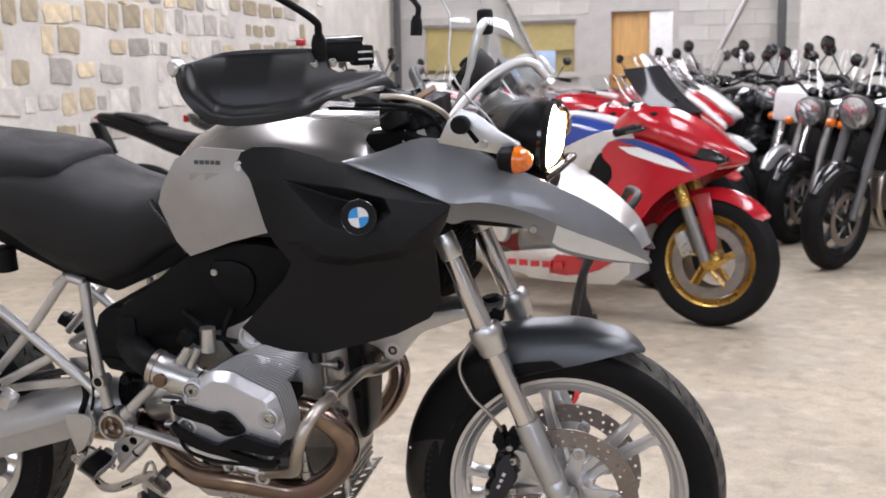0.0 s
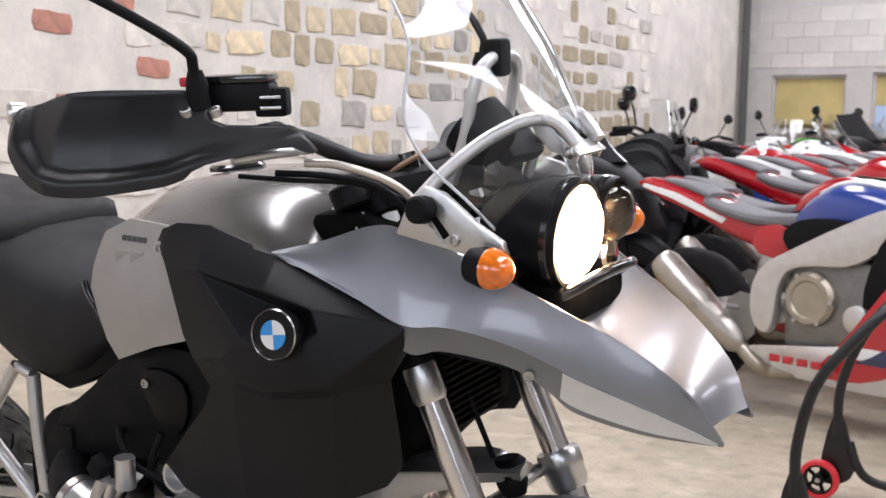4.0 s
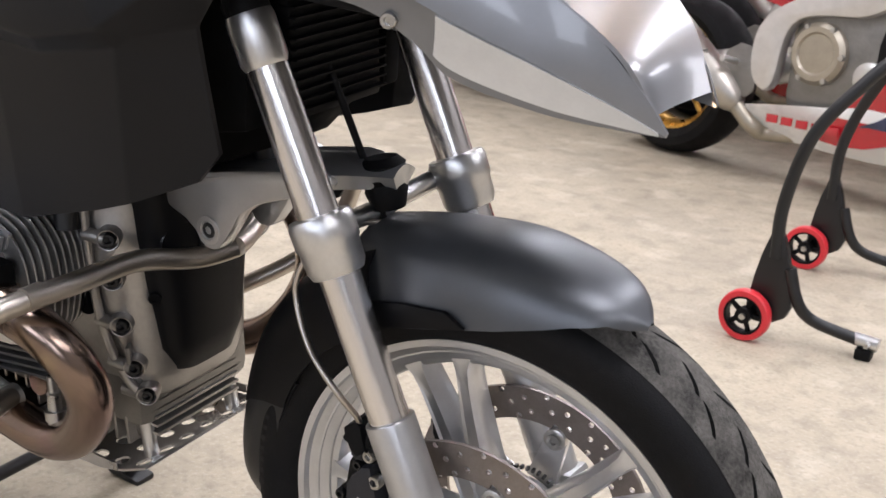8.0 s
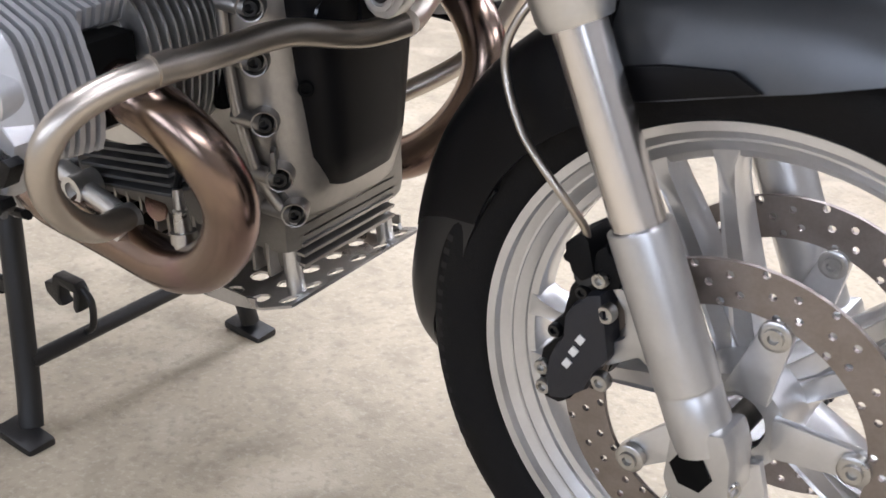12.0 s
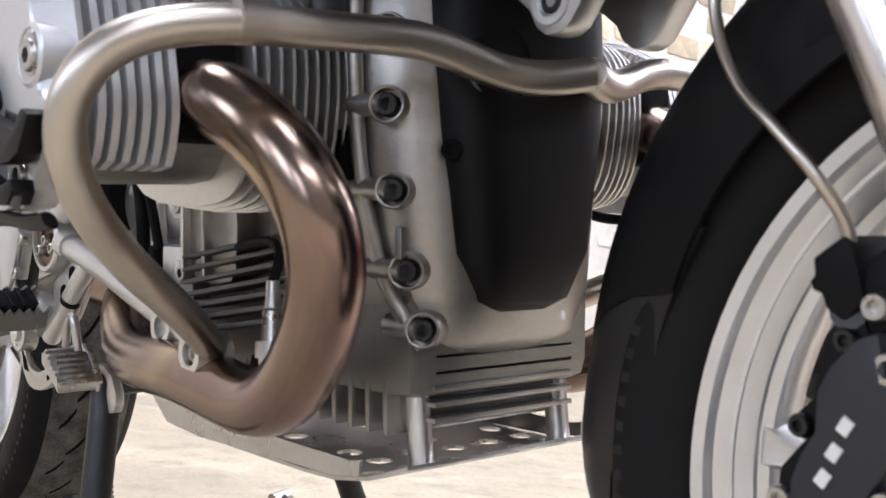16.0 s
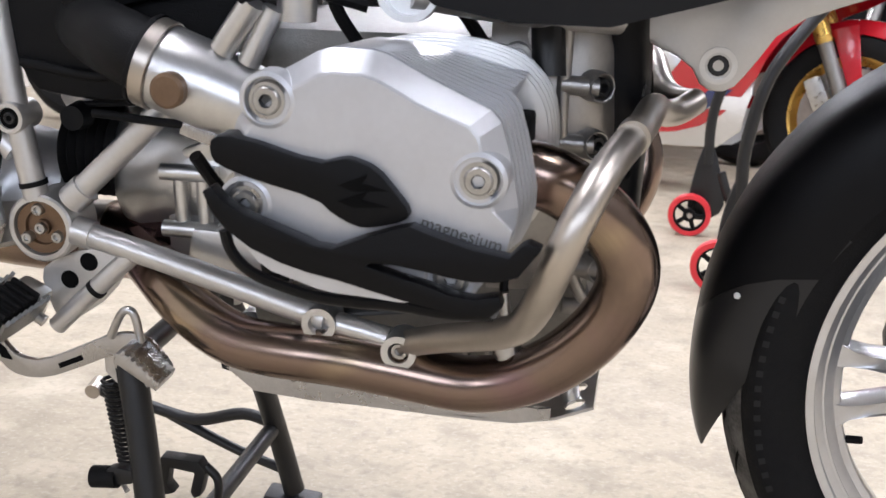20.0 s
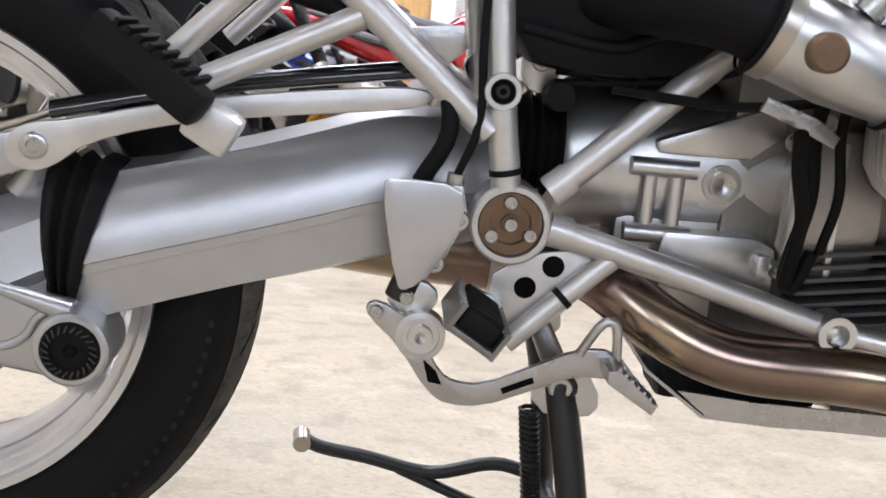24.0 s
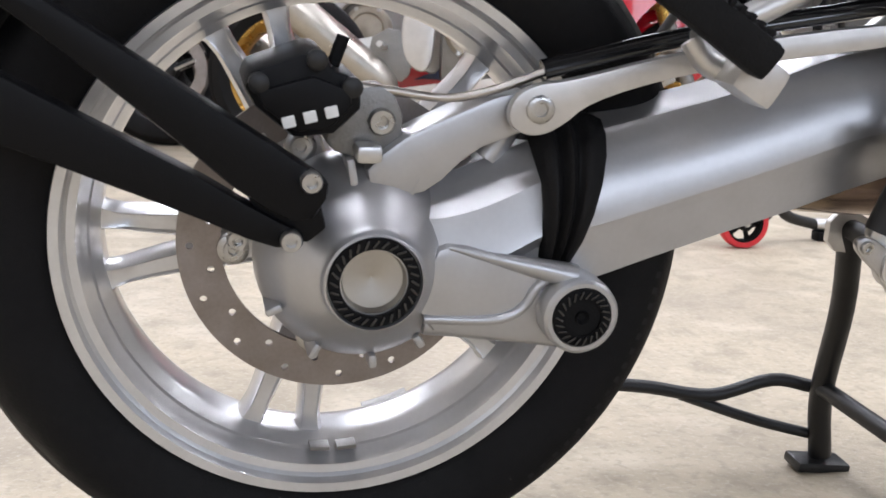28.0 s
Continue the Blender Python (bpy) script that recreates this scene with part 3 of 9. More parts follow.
def perforated(r0, r1, y, t, nt=96, nr=5, pattern=(1, 3, 0, 2, 4, None), hole=0.36):
    """A brake disc: a flat ring, drilled right through."""
    bm = B()
    dr, da = (r1 - r0) / nr, math.tau / nt

    def P(r, a, yy):
        return (r * math.cos(a), yy, r * math.sin(a))

    grid = {}

    def g(i, k, s):
        key = (i, k % nt, s)
        if key not in grid:
            grid[key] = bm.verts.new(P(r0 + i * dr, (k % nt) * da, y - t / 2 if s == 0 else y + t / 2))
        return grid[key]

    for k in range(nt):
        for i in range(nr):
            corner = [(i, k), (i + 1, k), (i + 1, k + 1), (i, k + 1)]
            if pattern[k % len(pattern)] == i:
                rc, ac = r0 + (i + 0.5) * dr, (k + 0.5) * da
                loops = []
                for s in (0, 1):
                    yy = y - t / 2 if s == 0 else y + t / 2
                    loop = []
                    for q in range(8):
                        th = math.pi * (q + 0.0) / 4 + math.pi * 1.25
                        loop.append(bm.verts.new(P(rc + hole * dr * math.cos(th) * 1.25, ac + hole * dr * 1.25 * math.sin(th) / rc, yy)))
                    cs = [g(a, b, s) for a, b in corner]
                    for c in range(4):
                        q = 2 * c
                        tri = (cs[c], loop[q], loop[(q - 1) % 8])
                        bm.faces.new(tri)
                        bm.faces.new((cs[c], cs[(c + 1) % 4], loop[(q + 1) % 8], loop[q]))
                    loops.append(loop)
                for q in range(8):
                    bm.faces.new((loops[0][q], loops[0][(q + 1) % 8], loops[1][(q + 1) % 8], loops[1][q]))
            else:
                for s in (0, 1):
                    bm.faces.new([g(a, b, s) for a, b in corner])
        for i in (0, nr):
            bm.faces.new((g(i, k, 0), g(i, k + 1, 0), g(i, k + 1, 1), g(i, k, 1)))
    bmesh.ops.recalc_face_normals(bm, faces=bm.faces[:])
    return bm


def tyre_profile(r, w, bead, crown=0.62):
    """Half-round tyre section as (y, radius), closed through the bead."""
    pts = [(-0.62 * w, bead), (-0.86 * w, bead + 0.012), (-w, bead + 0.45 * (r - bead)), (-0.93 * w, bead + 0.70 * (r - bead)), (-crown * w, r - 0.012), (-0.3 * w, r - 0.0025), (0, r)]
    s = [tuple(q) for q in spline(pts, 5)]
    return s + [(-y, q) for y, q in reversed(s[:-1])]


def wheel(m, r_tyre, w, r_rim, rim_w, start, parent_name, tread_step, hub_r=0.045, pair=8.5):
    rim_in = r_rim - 0.034
    rim = part(parent_name, ring_y([(-rim_w, r_rim), (-rim_w + 0.004, r_rim + 0.001), (-rim_w + 0.008, r_rim - 0.008), (-0.5 * rim_w, rim_in + 0.004), (0.5 * rim_w, rim_in + 0.004), (rim_w - 0.008, r_rim - 0.008), (rim_w - 0.004, r_rim + 0.001), (rim_w, r_rim), (rim_w - 0.001, r_rim - 0.008), (rim_w - 0.013, r_rim - 0.0105), (rim_w - 0.0145, r_rim - 0.020), (rim_w - 0.024, r_rim - 0.023), (0.35 * rim_w, rim_in - 0.003), (0.012, rim_in - 0.005), (-0.012, rim_in - 0.005), (-0.35 * rim_w, rim_in - 0.003), (-rim_w + 0.024, r_rim - 0.023), (-rim_w + 0.0145, r_rim - 0.020), (-rim_w + 0.013, r_rim - 0.0105), (-rim_w + 0.001, r_rim - 0.008)]), "wheel", bike, "silver cast alloy wheel", m, 35)
    tyre = part("tyre", ring_y(tyre_profile(r_tyre, w, r_rim - 0.006), 128), "rubber", rim, "black radial road tyre", m, 60)
    band = [q for q in tyre_profile(r_tyre, w, r_rim - 0.006) if q[1] > r_tyre - 0.017]
    out = [(y * 1.004, q + 0.0006) for y, q in band]
    part("tread", lathe(B(), out, (0, 0, 0), (0, 1, 0), 128, caps=False), "tread", rim, "dusty scuffed tread", m, 60)
    # grooves as slanting near-black strips on the tread, their shade painted
    crown = sorted((abs(q[0]), q[1]) for q in band if q[0] <= 0)
    crown_y, crown_r = [q[0] for q in crown], [q[1] for q in crown]
    reach = 0.88 * crown_y[-1] / w
    grooves = B()
    for k in range(tread_step):
        for side in (-1, 1):
            for j, (y0, y1, off) in enumerate(((0.06, 0.52, 0.0), (0.50, 0.86, 0.5))):
                a = (k + off + (0.5 if side > 0 else 0)) * math.tau / tread_step
                ring = []
                for q in range(6):
                    t = q / 5
                    yy = side * w * reach * (y0 + (y1 - y0) * t)
                    rr = float(np.interp(abs(yy), crown_y, crown_r)) + 0.0009
                    aa = a - 0.12 * t + 0.03 * t * t
                    wd = 0.0155 * (1 - 0.6 * abs(t - 0.4))
                    ring.append([(rr * math.cos(aa + s * wd), yy, rr * math.sin(aa + s * wd)) for s in (-0.9, 0.9)])
                vs = [[grooves.verts.new(p) for p in r] for r in ring]
                for p, q in zip(vs, vs[1:]):
                    grooves.faces.new((p[0], p[1], q[1], q[0]))
    g = part("tread_groove", grooves, "hole", rim, "", m)
    g["kind"] = "stuff"
    # raised writing on the sidewall as plain bars
    rm = r_rim + 0.55 * (r_tyre - r_rim)
    for k in range(16):
        a0 = start + 0.9 + k * 0.052
        bars = B()
        ring = [[((rm - 0.008 + 0.016 * c) * math.cos(a0 + s * 0.020), -w * (0.9995 - 0.02 * c), (rm - 0.008 + 0.016 * c) * math.sin(a0 + s * 0.022)) for c in (0, 1)] for s in (0, 1)]
        vs = [[bars.verts.new(p) for p in r] for r in ring]
        bars.faces.new((vs[0][0], vs[0][1], vs[1][1], vs[1][0]))
        part("sidewall_bar", bars, "mould", rim, "", m)
    hub = lathe(B(), [(-0.062, hub_r * 0.62), (-0.062, hub_r), (-0.03, hub_r * 1.12), (0.03, hub_r * 1.12), (0.062, hub_r), (0.062, hub_r * 0.62)], (0, 0, 0), (0, 1, 0), 40, caps=False)
    part("hub", hub, "wheel", rim, "cast hub", m)
    for k in range(5):
        a = start + k * math.tau / 5
        for s in (-1, 1):
            bm = B()
            rings = []
            for t in np.linspace(0, 1, 12):
                rr = hub_r * 0.9 + (rim_in - hub_r * 0.9 + 0.006) * t
                ang = a + s * radians(9 * (1 - t) ** 1.5 + pair * t)
                flare = max(0.0, t - 0.84) / 0.16
                wd = 0.0165 * (1 - t) + 0.0088 * t + 0.011 * flare * flare
                dp = 0.025 * (1 - t) + 0.017 * t
                o = Vector((rr * math.cos(ang), 0, rr * math.sin(ang)))
                tn = Vector((-math.sin(ang), 0, math.cos(ang)))
                g = 0.0035 * math.sin(math.pi * min(1, t * 1.1)) ** 0.5
                sec = [(1, 0), (0.94, 0.62), (0.66, 1.0), (0.50, 1.0 - g / dp), (-0.50, 1.0 - g / dp), (-0.66, 1.0), (-0.94, 0.62), (-1, 0), (-0.94, -0.62), (-0.66, -1.0), (-0.50, -1.0 + g / dp), (0.50, -1.0 + g / dp), (0.66, -1.0), (0.94, -0.62)]
                rings.append([o + tn * wd * u + Vector((0, dp * v, 0)) for u, v in sec])
            skin(bm, rings)
            part("spoke", bm, "wheel", rim, "", m, 30)
    return rim


front_wheel = wheel(STEER, 0.332, 0.056, 0.2545, 0.044, radians(111), "front_wheel", 26)
rear_wheel = wheel(REAR, 0.326, 0.078, 0.234, 0.066, radians(-103), "rear_wheel", 24, 0.06)


def disc_set(parent, m, y, r0, r1, bolts, br, start, arms=True, pattern=(1, 3, 0, 2, 4, None)):
    d = part("brake_disc", perforated(r0, r1, y, 0.0048, pattern=pattern), "disc", parent, "drilled steel brake disc", m, 40)
    for k in range(bolts):
        a = start + k * math.tau / bolts
        bm = B()
        if arms:
            o = [(0.040 * math.cos(a - 0.5), 0.040 * math.sin(a - 0.5)), (br * math.cos(a - 0.13), br * math.sin(a - 0.13)), ((br + 0.016) * math.cos(a - 0.08), (br + 0.016) * math.sin(a - 0.08)), ((br + 0.016) * math.cos(a + 0.08), (br + 0.016) * math.sin(a + 0.08)), (br * math.cos(a + 0.13), br * math.sin(a + 0.13)), (0.040 * math.cos(a + 0.5), 0.040 * math.sin(a + 0.5))]
            plate(bm, o, y + 0.002, y + 0.011, 0.002)
            part("disc_arm", bm, "wheel", parent, "", m)
            bm = B()
        lathe(bm, [(-0.003, 0.0135), (0.0045, 0.0135), (0.006, 0.011), (0.006, 0.0085), (0.009, 0.008), (0.009, 0.0045), (0.005, 0.004), (0.005, 0)], (br * math.cos(a), y - 0.002, br * math.sin(a)), (0, -1, 0), 16, caps=False)
        part("disc_bolt", bm, "bolt", parent, "", m)
    return d


disc_set(front_wheel, STEER, -0.072, 0.113, 0.1525, 5, 0.104, radians(74))
disc_set(front_wheel, STEER, 0.072, 0.113, 0.1525, 5, 0.104, radians(74))
disc_set(rear_wheel, REAR, -0.052, 0.098, 0.1345, 5, 0.088, radians(40), False, (3, None, None, 1, None, None))
abs_ring = B()
for k in range(48):
    a = k * math.tau / 48
    box(abs_ring, (0.056 * math.cos(a), 0.060, 0.056 * math.sin(a)), (0.004, 0.006, 0.0035), 0, (0, -math.degrees(a), 0))
part("sensor_ring", abs_ring, "darksteel", front_wheel, "toothed sensor ring", STEER)
vb = tube(B(), [(-0.215, -0.004, -0.075), (-0.19, -0.018, -0.068)], 0.0042, 10, 1)
part("valve", vb, "blackmatt", front_wheel, "black valve cap", STEER)

# fork: upper tube, clamp ring, lower tube and slider on each side
for s in (-1, 1):
    y = s * 0.111
    bot, top = Vector((0.006, y, 0.004)), Vector((-0.234, y, 0.585))
    d = (top - bot).normalized()

    def at(t):
        return bot + (top - bot) * t

    L = (top - bot).length
    leg = part("fork_leg", lathe(B(), [(0.30 * L, 0.0215), (0.995 * L, 0.0215), (0.995 * L, 0.010)], bot, d, 40, caps=False), "chrome", bike, "polished steel fork tube", FRONT)
    part("slider", lathe(B(), [(0.012, 0.014), (0.012, 0.0250), (0.030, 0.0262), (0.062, 0.0262), (0.063, 0.0256), (0.066, 0.0256), (0.067, 0.0265), (0.318 * L, 0.0265), (0.321 * L, 0.0260), (0.322 * L, 0.0222)], bot, d, 40, caps=False), "silver", leg, "satin silver fork slider", FRONT)
    part("clamp_ring", lathe(B(), [(0.575 * L, 0.0222), (0.575 * L, 0.0270), (0.588 * L, 0.0305), (0.622 * L, 0.0315), (0.627 * L, 0.0335), (0.662 * L, 0.0340), (0.672 * L, 0.0315), (0.674 * L, 0.0222)], bot, d, 40, caps=False), "alu", leg, "cast fork bridge clamp", FRONT)
    part("top_cap", lathe(B(), [(0.915 * L, 0.0216), (0.925 * L, 0.0245), (0.99 * L, 0.0245), (1.0 * L, 0.023), (1.0 * L, 0.0)], bot, d, 40, caps=False), "alu", leg, "", FRONT)
    part("boot_ring", lathe(B(), [(1.0 * L, 0.023), (1.02 * L, 0.024), (1.035 * L, 0.020), (1.035 * L, 0)], bot, d, 32, caps=False), "blackmatt", leg, "", FRONT)
    part("steering_rod", lathe(B(), [(1.03 * L, 0.007), (1.16 * L, 0.007)], bot, d, 14), "chrome", leg, "", FRONT)
    lug = B()
    tmp = plate(B(), [(-0.022, 0.030), (0.024, 0.046), (0.032, 0.024), (0.034, -0.014), (0.026, -0.034), (-0.020, -0.036), (-0.026, -0.02)], y - 0.020, y + 0.020, 0.006)
    merge(lug, tmp)
    part("axle_clamp", lug, "silver", leg, "axle clamp with pinch bolt", FRONT)
    hx = lathe(B(), [(0.0, 0.019), (0.0015, 0.019), (0.0015, 0.018), (0.0012, 0.0)], (0.0, y + s * 0.020, 0.0), (0, s, 0), 6, caps=False)
    part("axle_socket", hx, "hole", leg, "hexagonal axle socket", FRONT)
    part("pinch_bolt", screw(B(), (0.030, y + s * 0.010, -0.008), (0.9, s * 0.45, 0), 0.008, 0.006), "bolt", leg, "", FRONT)
ax = lathe(B(), [(-0.10, 0.012), (0.10, 0.012)], (0, 0, 0), (0, 1, 0), 20)
part("front_axle", ax, "bolt", bike, "", FRONT)
bridge = B()
tube(bridge, [(-0.160, -0.108, 0.376), (-0.178, -0.06, 0.362), (-0.182, 0, 0.356), (-0.178, 0.06, 0.362), (-0.160, 0.108, 0.376)], 0.014, 14, 5, True, 0.8)
part("fork_bridge", bridge, "alu", bike, "cast aluminium fork bridge", FRONT)

# front mudguard: painted blade before the fork, black flap behind it


def mudguard(a0, a1, r, w, drop, n=22, m=15, tip=0.0, tail=0.0, skew=0.0):
    bm = B()
    rings = []
    for i in range(n + 1):
        t = i / n
        a = radians(a0 + (a1 - a0) * t)
        ww = w * (math.sqrt(max(0.004, 1 - max(0, (t - 0.72) / 0.28) ** 2)) if tip else 1) * (1 - 0.55 * tip * max(0, (t - 0.55) / 0.45) ** 2.2) * (1 - 0.85 * tail * max(0, (0.42 - t) / 0.42) ** 2)
        rr = r + 0.003 * math.sin(t * math.pi)
        row = []
        for j in range(m + 1):
            u = -1 + 2 * j / m
            fall = drop * (1 - tail * max(0, (0.62 - t) / 0.62) ** 1.3) * abs(u) ** 3.2 * (1 - tip * 0.55 * max(0, (t - 0.5) * 2) ** 1.5)
            q = rr - fall
            a = radians(a0 + (a1 - a0) * t - skew * abs(u) ** 1.5 * (1 - t))
            row.append((q * math.cos(a), ww * math.sin(u * math.pi / 2 * 0.96), q * math.sin(a)))
        rings.append(row)
    skin(bm, rings, False)
    bmesh.ops.recalc_face_normals(bm, faces=bm.faces[:])
    bmesh.ops.solidify(bm, geom=bm.faces[:], thickness=0.0035)
    return bm


def blade(x0, x1, lift=0.0, low=0.0, high=1.0, n=26, m=18):
    """The pointed front guard: its top line, its straight lower edges and its narrowing width; low and high cut a strip of its flank."""
    TX, TZ = (0.59, 0.66, 0.72, 0.79, 0.855, 0.902, 0.930), (0.682, 0.698, 0.707, 0.711, 0.699, 0.681, 0.656)
    EX, EZ = (0.59, 0.66, 0.748, 0.811, 0.87, 0.905, 0.930), (0.574, 0.602, 0.627, 0.644, 0.660, 0.664, 0.652)
    WX, WY = (0.59, 0.70, 0.80, 0.855, 0.892, 0.916, 0.930), (0.078, 0.084, 0.082, 0.072, 0.055, 0.034, 0.006)
    top = [(q[0], q[1]) for q in spline(list(zip(TX, TZ)), 8)]
    tx, tz = [q[0] for q in top], [q[1] for q in top]
    rings = []
    for i in range(n + 1):
        t = i / n
        x = x0 + (x1 - x0) * (1 - (1 - t) ** 1.35)
        zt, ze, w = (float(np.interp(x, a, b)) for a, b in ((tx, tz), (EX, EZ), (WX, WY)))
        yc = -0.085 * (x - 0.70)
        row = []
        for j in range(m + 1):
            u = -1 + 2 * j / m
            a = abs(math.sin(u * math.pi / 2))
            fall = a**2.6 * 0.45 + a**9 * 0.55
            if low or high < 1:
                fall = low + (high - low) * abs(u) if abs(u) > 0 else low
            row.append((x, yc + math.copysign(1, u) * (w + lift) * a, zt + lift - (zt - ze) * fall))
        rings.append(row)
    bm = B()
    skin(bm, rings, False)
    bmesh.ops.recalc_face_normals(bm, faces=bm.faces[:])
    bmesh.ops.solidify(bm, geom=bm.faces[:], thickness=0.0035)
    return bm


guard = part("front_mudguard", blade(0.600, 0.9295), "guardgrey", bike, "dark graphite front mudguard", sharp=50)
for s in (-1, 1):
    strip = plate(B(), [(0.604, 0.585), (0.655, 0.602), (0.720, 0.621), (0.770, 0.635), (0.745, 0.647), (0.690, 0.640), (0.640, 0.628), (0.606, 0.622)], s * 0.086 - 0.003, s * 0.086 + 0.003, 0.002)
    for v in strip.verts:
        v.co.y -= 0.085 * (v.co.x - 0.70)
    part("mudguard_skirt", strip, "black", guard, "black plastic lower mudguard edge")
part("mudguard_flap", mudguard(174, 112, 0.372, 0.086, 0.088, skew=19), "black", guard, "matt black rear mudguard flap", FRONT, 70)
part("mudguard_tail", mudguard(197, 146, 0.3690, 0.083, 0.086, tail=0.96), "blacksatin", guard, "satin black lower flap", FRONT, 70)
part("rivet", lathe(B(), [(0, 0.0035), (0.001, 0.003), (0.002, 0)], (0.4355, -0.083, 0.434), (-0.4, -0.9, 0), 10, caps=False), "white", guard, "small pale rivet")

# calliper and brake hose, right and left


CALLIPER = [(0.624, 0.409), (0.631, 0.422), (0.645, 0.437), (0.658, 0.442), (0.664, 0.412), (0.669, 0.381), (0.655, 0.361), (0.647, 0.341), (0.628, 0.325), (0.611, 0.32), (0.607, 0.343), (0.61, 0.362), (0.615, 0.375), (0.623, 0.388)]


def calliper(bm, y0=-0.100, y1=-0.066):
    return plate(bm, CALLIPER, y0, y1, 0.006)


cal = part("brake_calliper", calliper(B()), "caliperpaint", bike, "dark slate four-piston brake calliper")
part("calliper_half", plate(B(), [(x + 0.004, z) for x, z in CALLIPER], -0.062, -0.024, 0.006), "black", cal)
part("calliper_lug", plate(B(), [(0.6, 0.365), (0.598, 0.346), (0.599, 0.326), (0.604, 0.315), (0.619, 0.314), (0.63, 0.322), (0.621, 0.388), (0.611, 0.378)], -0.0935, -0.070, 0.004), "black", cal)
part("pad_link", plate(B(), [(0.624, 0.434), (0.632, 0.448), (0.643, 0.453), (0.649, 0.439), (0.635, 0.414), (0.625, 0.404), (0.621, 0.386), (0.612, 0.38), (0.607, 0.384), (0.607, 0.393), (0.618, 0.404)], -0.091, -0.056, 0.004), "black", cal)
part("upper_block", plate(B(), [(0.619, 0.476), (0.629, 0.483), (0.636, 0.488), (0.641, 0.483), (0.648, 0.454), (0.636, 0.444), (0.626, 0.451), (0.624, 0.458), (0.619, 0.459), (0.617, 0.464), (0.62, 0.467)], -0.094, -0.050, 0.004), "blackmatt", cal)
part("upper_block", plate(B(), [(0.646, 0.474), (0.656, 0.484), (0.66, 0.475), (0.67, 0.474), (0.674, 0.457), (0.67, 0.445), (0.649, 0.437), (0.644, 0.453)], -0.092, -0.040, 0.005), "blackmatt", cal)
for x, z, y, r in ((0.638, 0.435, -0.091, 0.0065), (0.613, 0.389, -0.091, 0.0065), (0.603, 0.349, -0.0935, 0.0075), (0.605, 0.329, -0.0935, 0.0075), (0.655, 0.453, -0.0935, 0.0075), (0.662, 0.423, -0.0935, 0.0088), (0.661, 0.355, -0.0935, 0.0088)):
    part("calliper_bolt", screw(B(), (x, y, z), (0, -1, 0), r, 0.006), "blackmetal" if r < 0.007 else "bolt", cal)
for x, z in ((0.63, 0.365), (0.636, 0.379), (0.642, 0.393)):
    part("logo_bar", box(B(), (x, -0.1008, z), (0.009, 0.002, 0.0070), 0.0008, (0, -58, 0)), "white", cal, "pale bar in place of a maker's name")
part("calliper_bracket", plate(B(), [(0.655, 0.450), (0.690, 0.440), (0.735, 0.385), (0.728, 0.365), (0.690, 0.385), (0.660, 0.365), (0.655, 0.385), (0.676, 0.400), (0.674, 0.425)], -0.088, -0.074, 0.004), "silver", cal, "cast mounting bracket")
part("calliper_left", mirrored(calliper(B())), "black", bike)
hose = tube(B(), [(0.606, -0.004, 0.682), (0.592, -0.045, 0.690), (0.570, -0.072, 0.668), (0.553, -0.083, 0.634), (0.555, -0.088, 0.604), (0.577, -0.099, 0.568), (0.602, -0.106, 0.545), (0.625, -0.104, 0.519), (0.636, -0.092, 0.494), (0.635, -0.084, 0.474)], 0.0036, 10, 6)
bh = part("brake_hose", hose, "steel", bike, "braided steel brake hose")
part("hose_fitting", lathe(B(), [(0, 0.0055), (0.022, 0.0055), (0.024, 0.0045), (0.034, 0.0045)], (0.635, -0.082, 0.448), (0.05, -0.08, 1), 10), "bolt", bh)
part("banjo", lathe(B(), [(-0.010, 0.010), (0.010, 0.010)], (0.636, -0.082, 0.448), (0.2, -1, 0.2), 12), "blackmetal", bh)
fh = tube(B(), [(0.530, -0.02, 0.90), (0.555, -0.012, 0.83), (0.575, -0.004, 0.77), (0.598, 0.0, 0.71), (0.607, 0.004, 0.672)], 0.0042, 10, 6)
part("front_hose", fh, "blackmatt", bike, "thin brake line with a clip")
part("hose_joint", screw(B(), (0.607, 0.0, 0.672), (0.3, -1, 0.2), 0.009, 0.012), "bolt", bike)

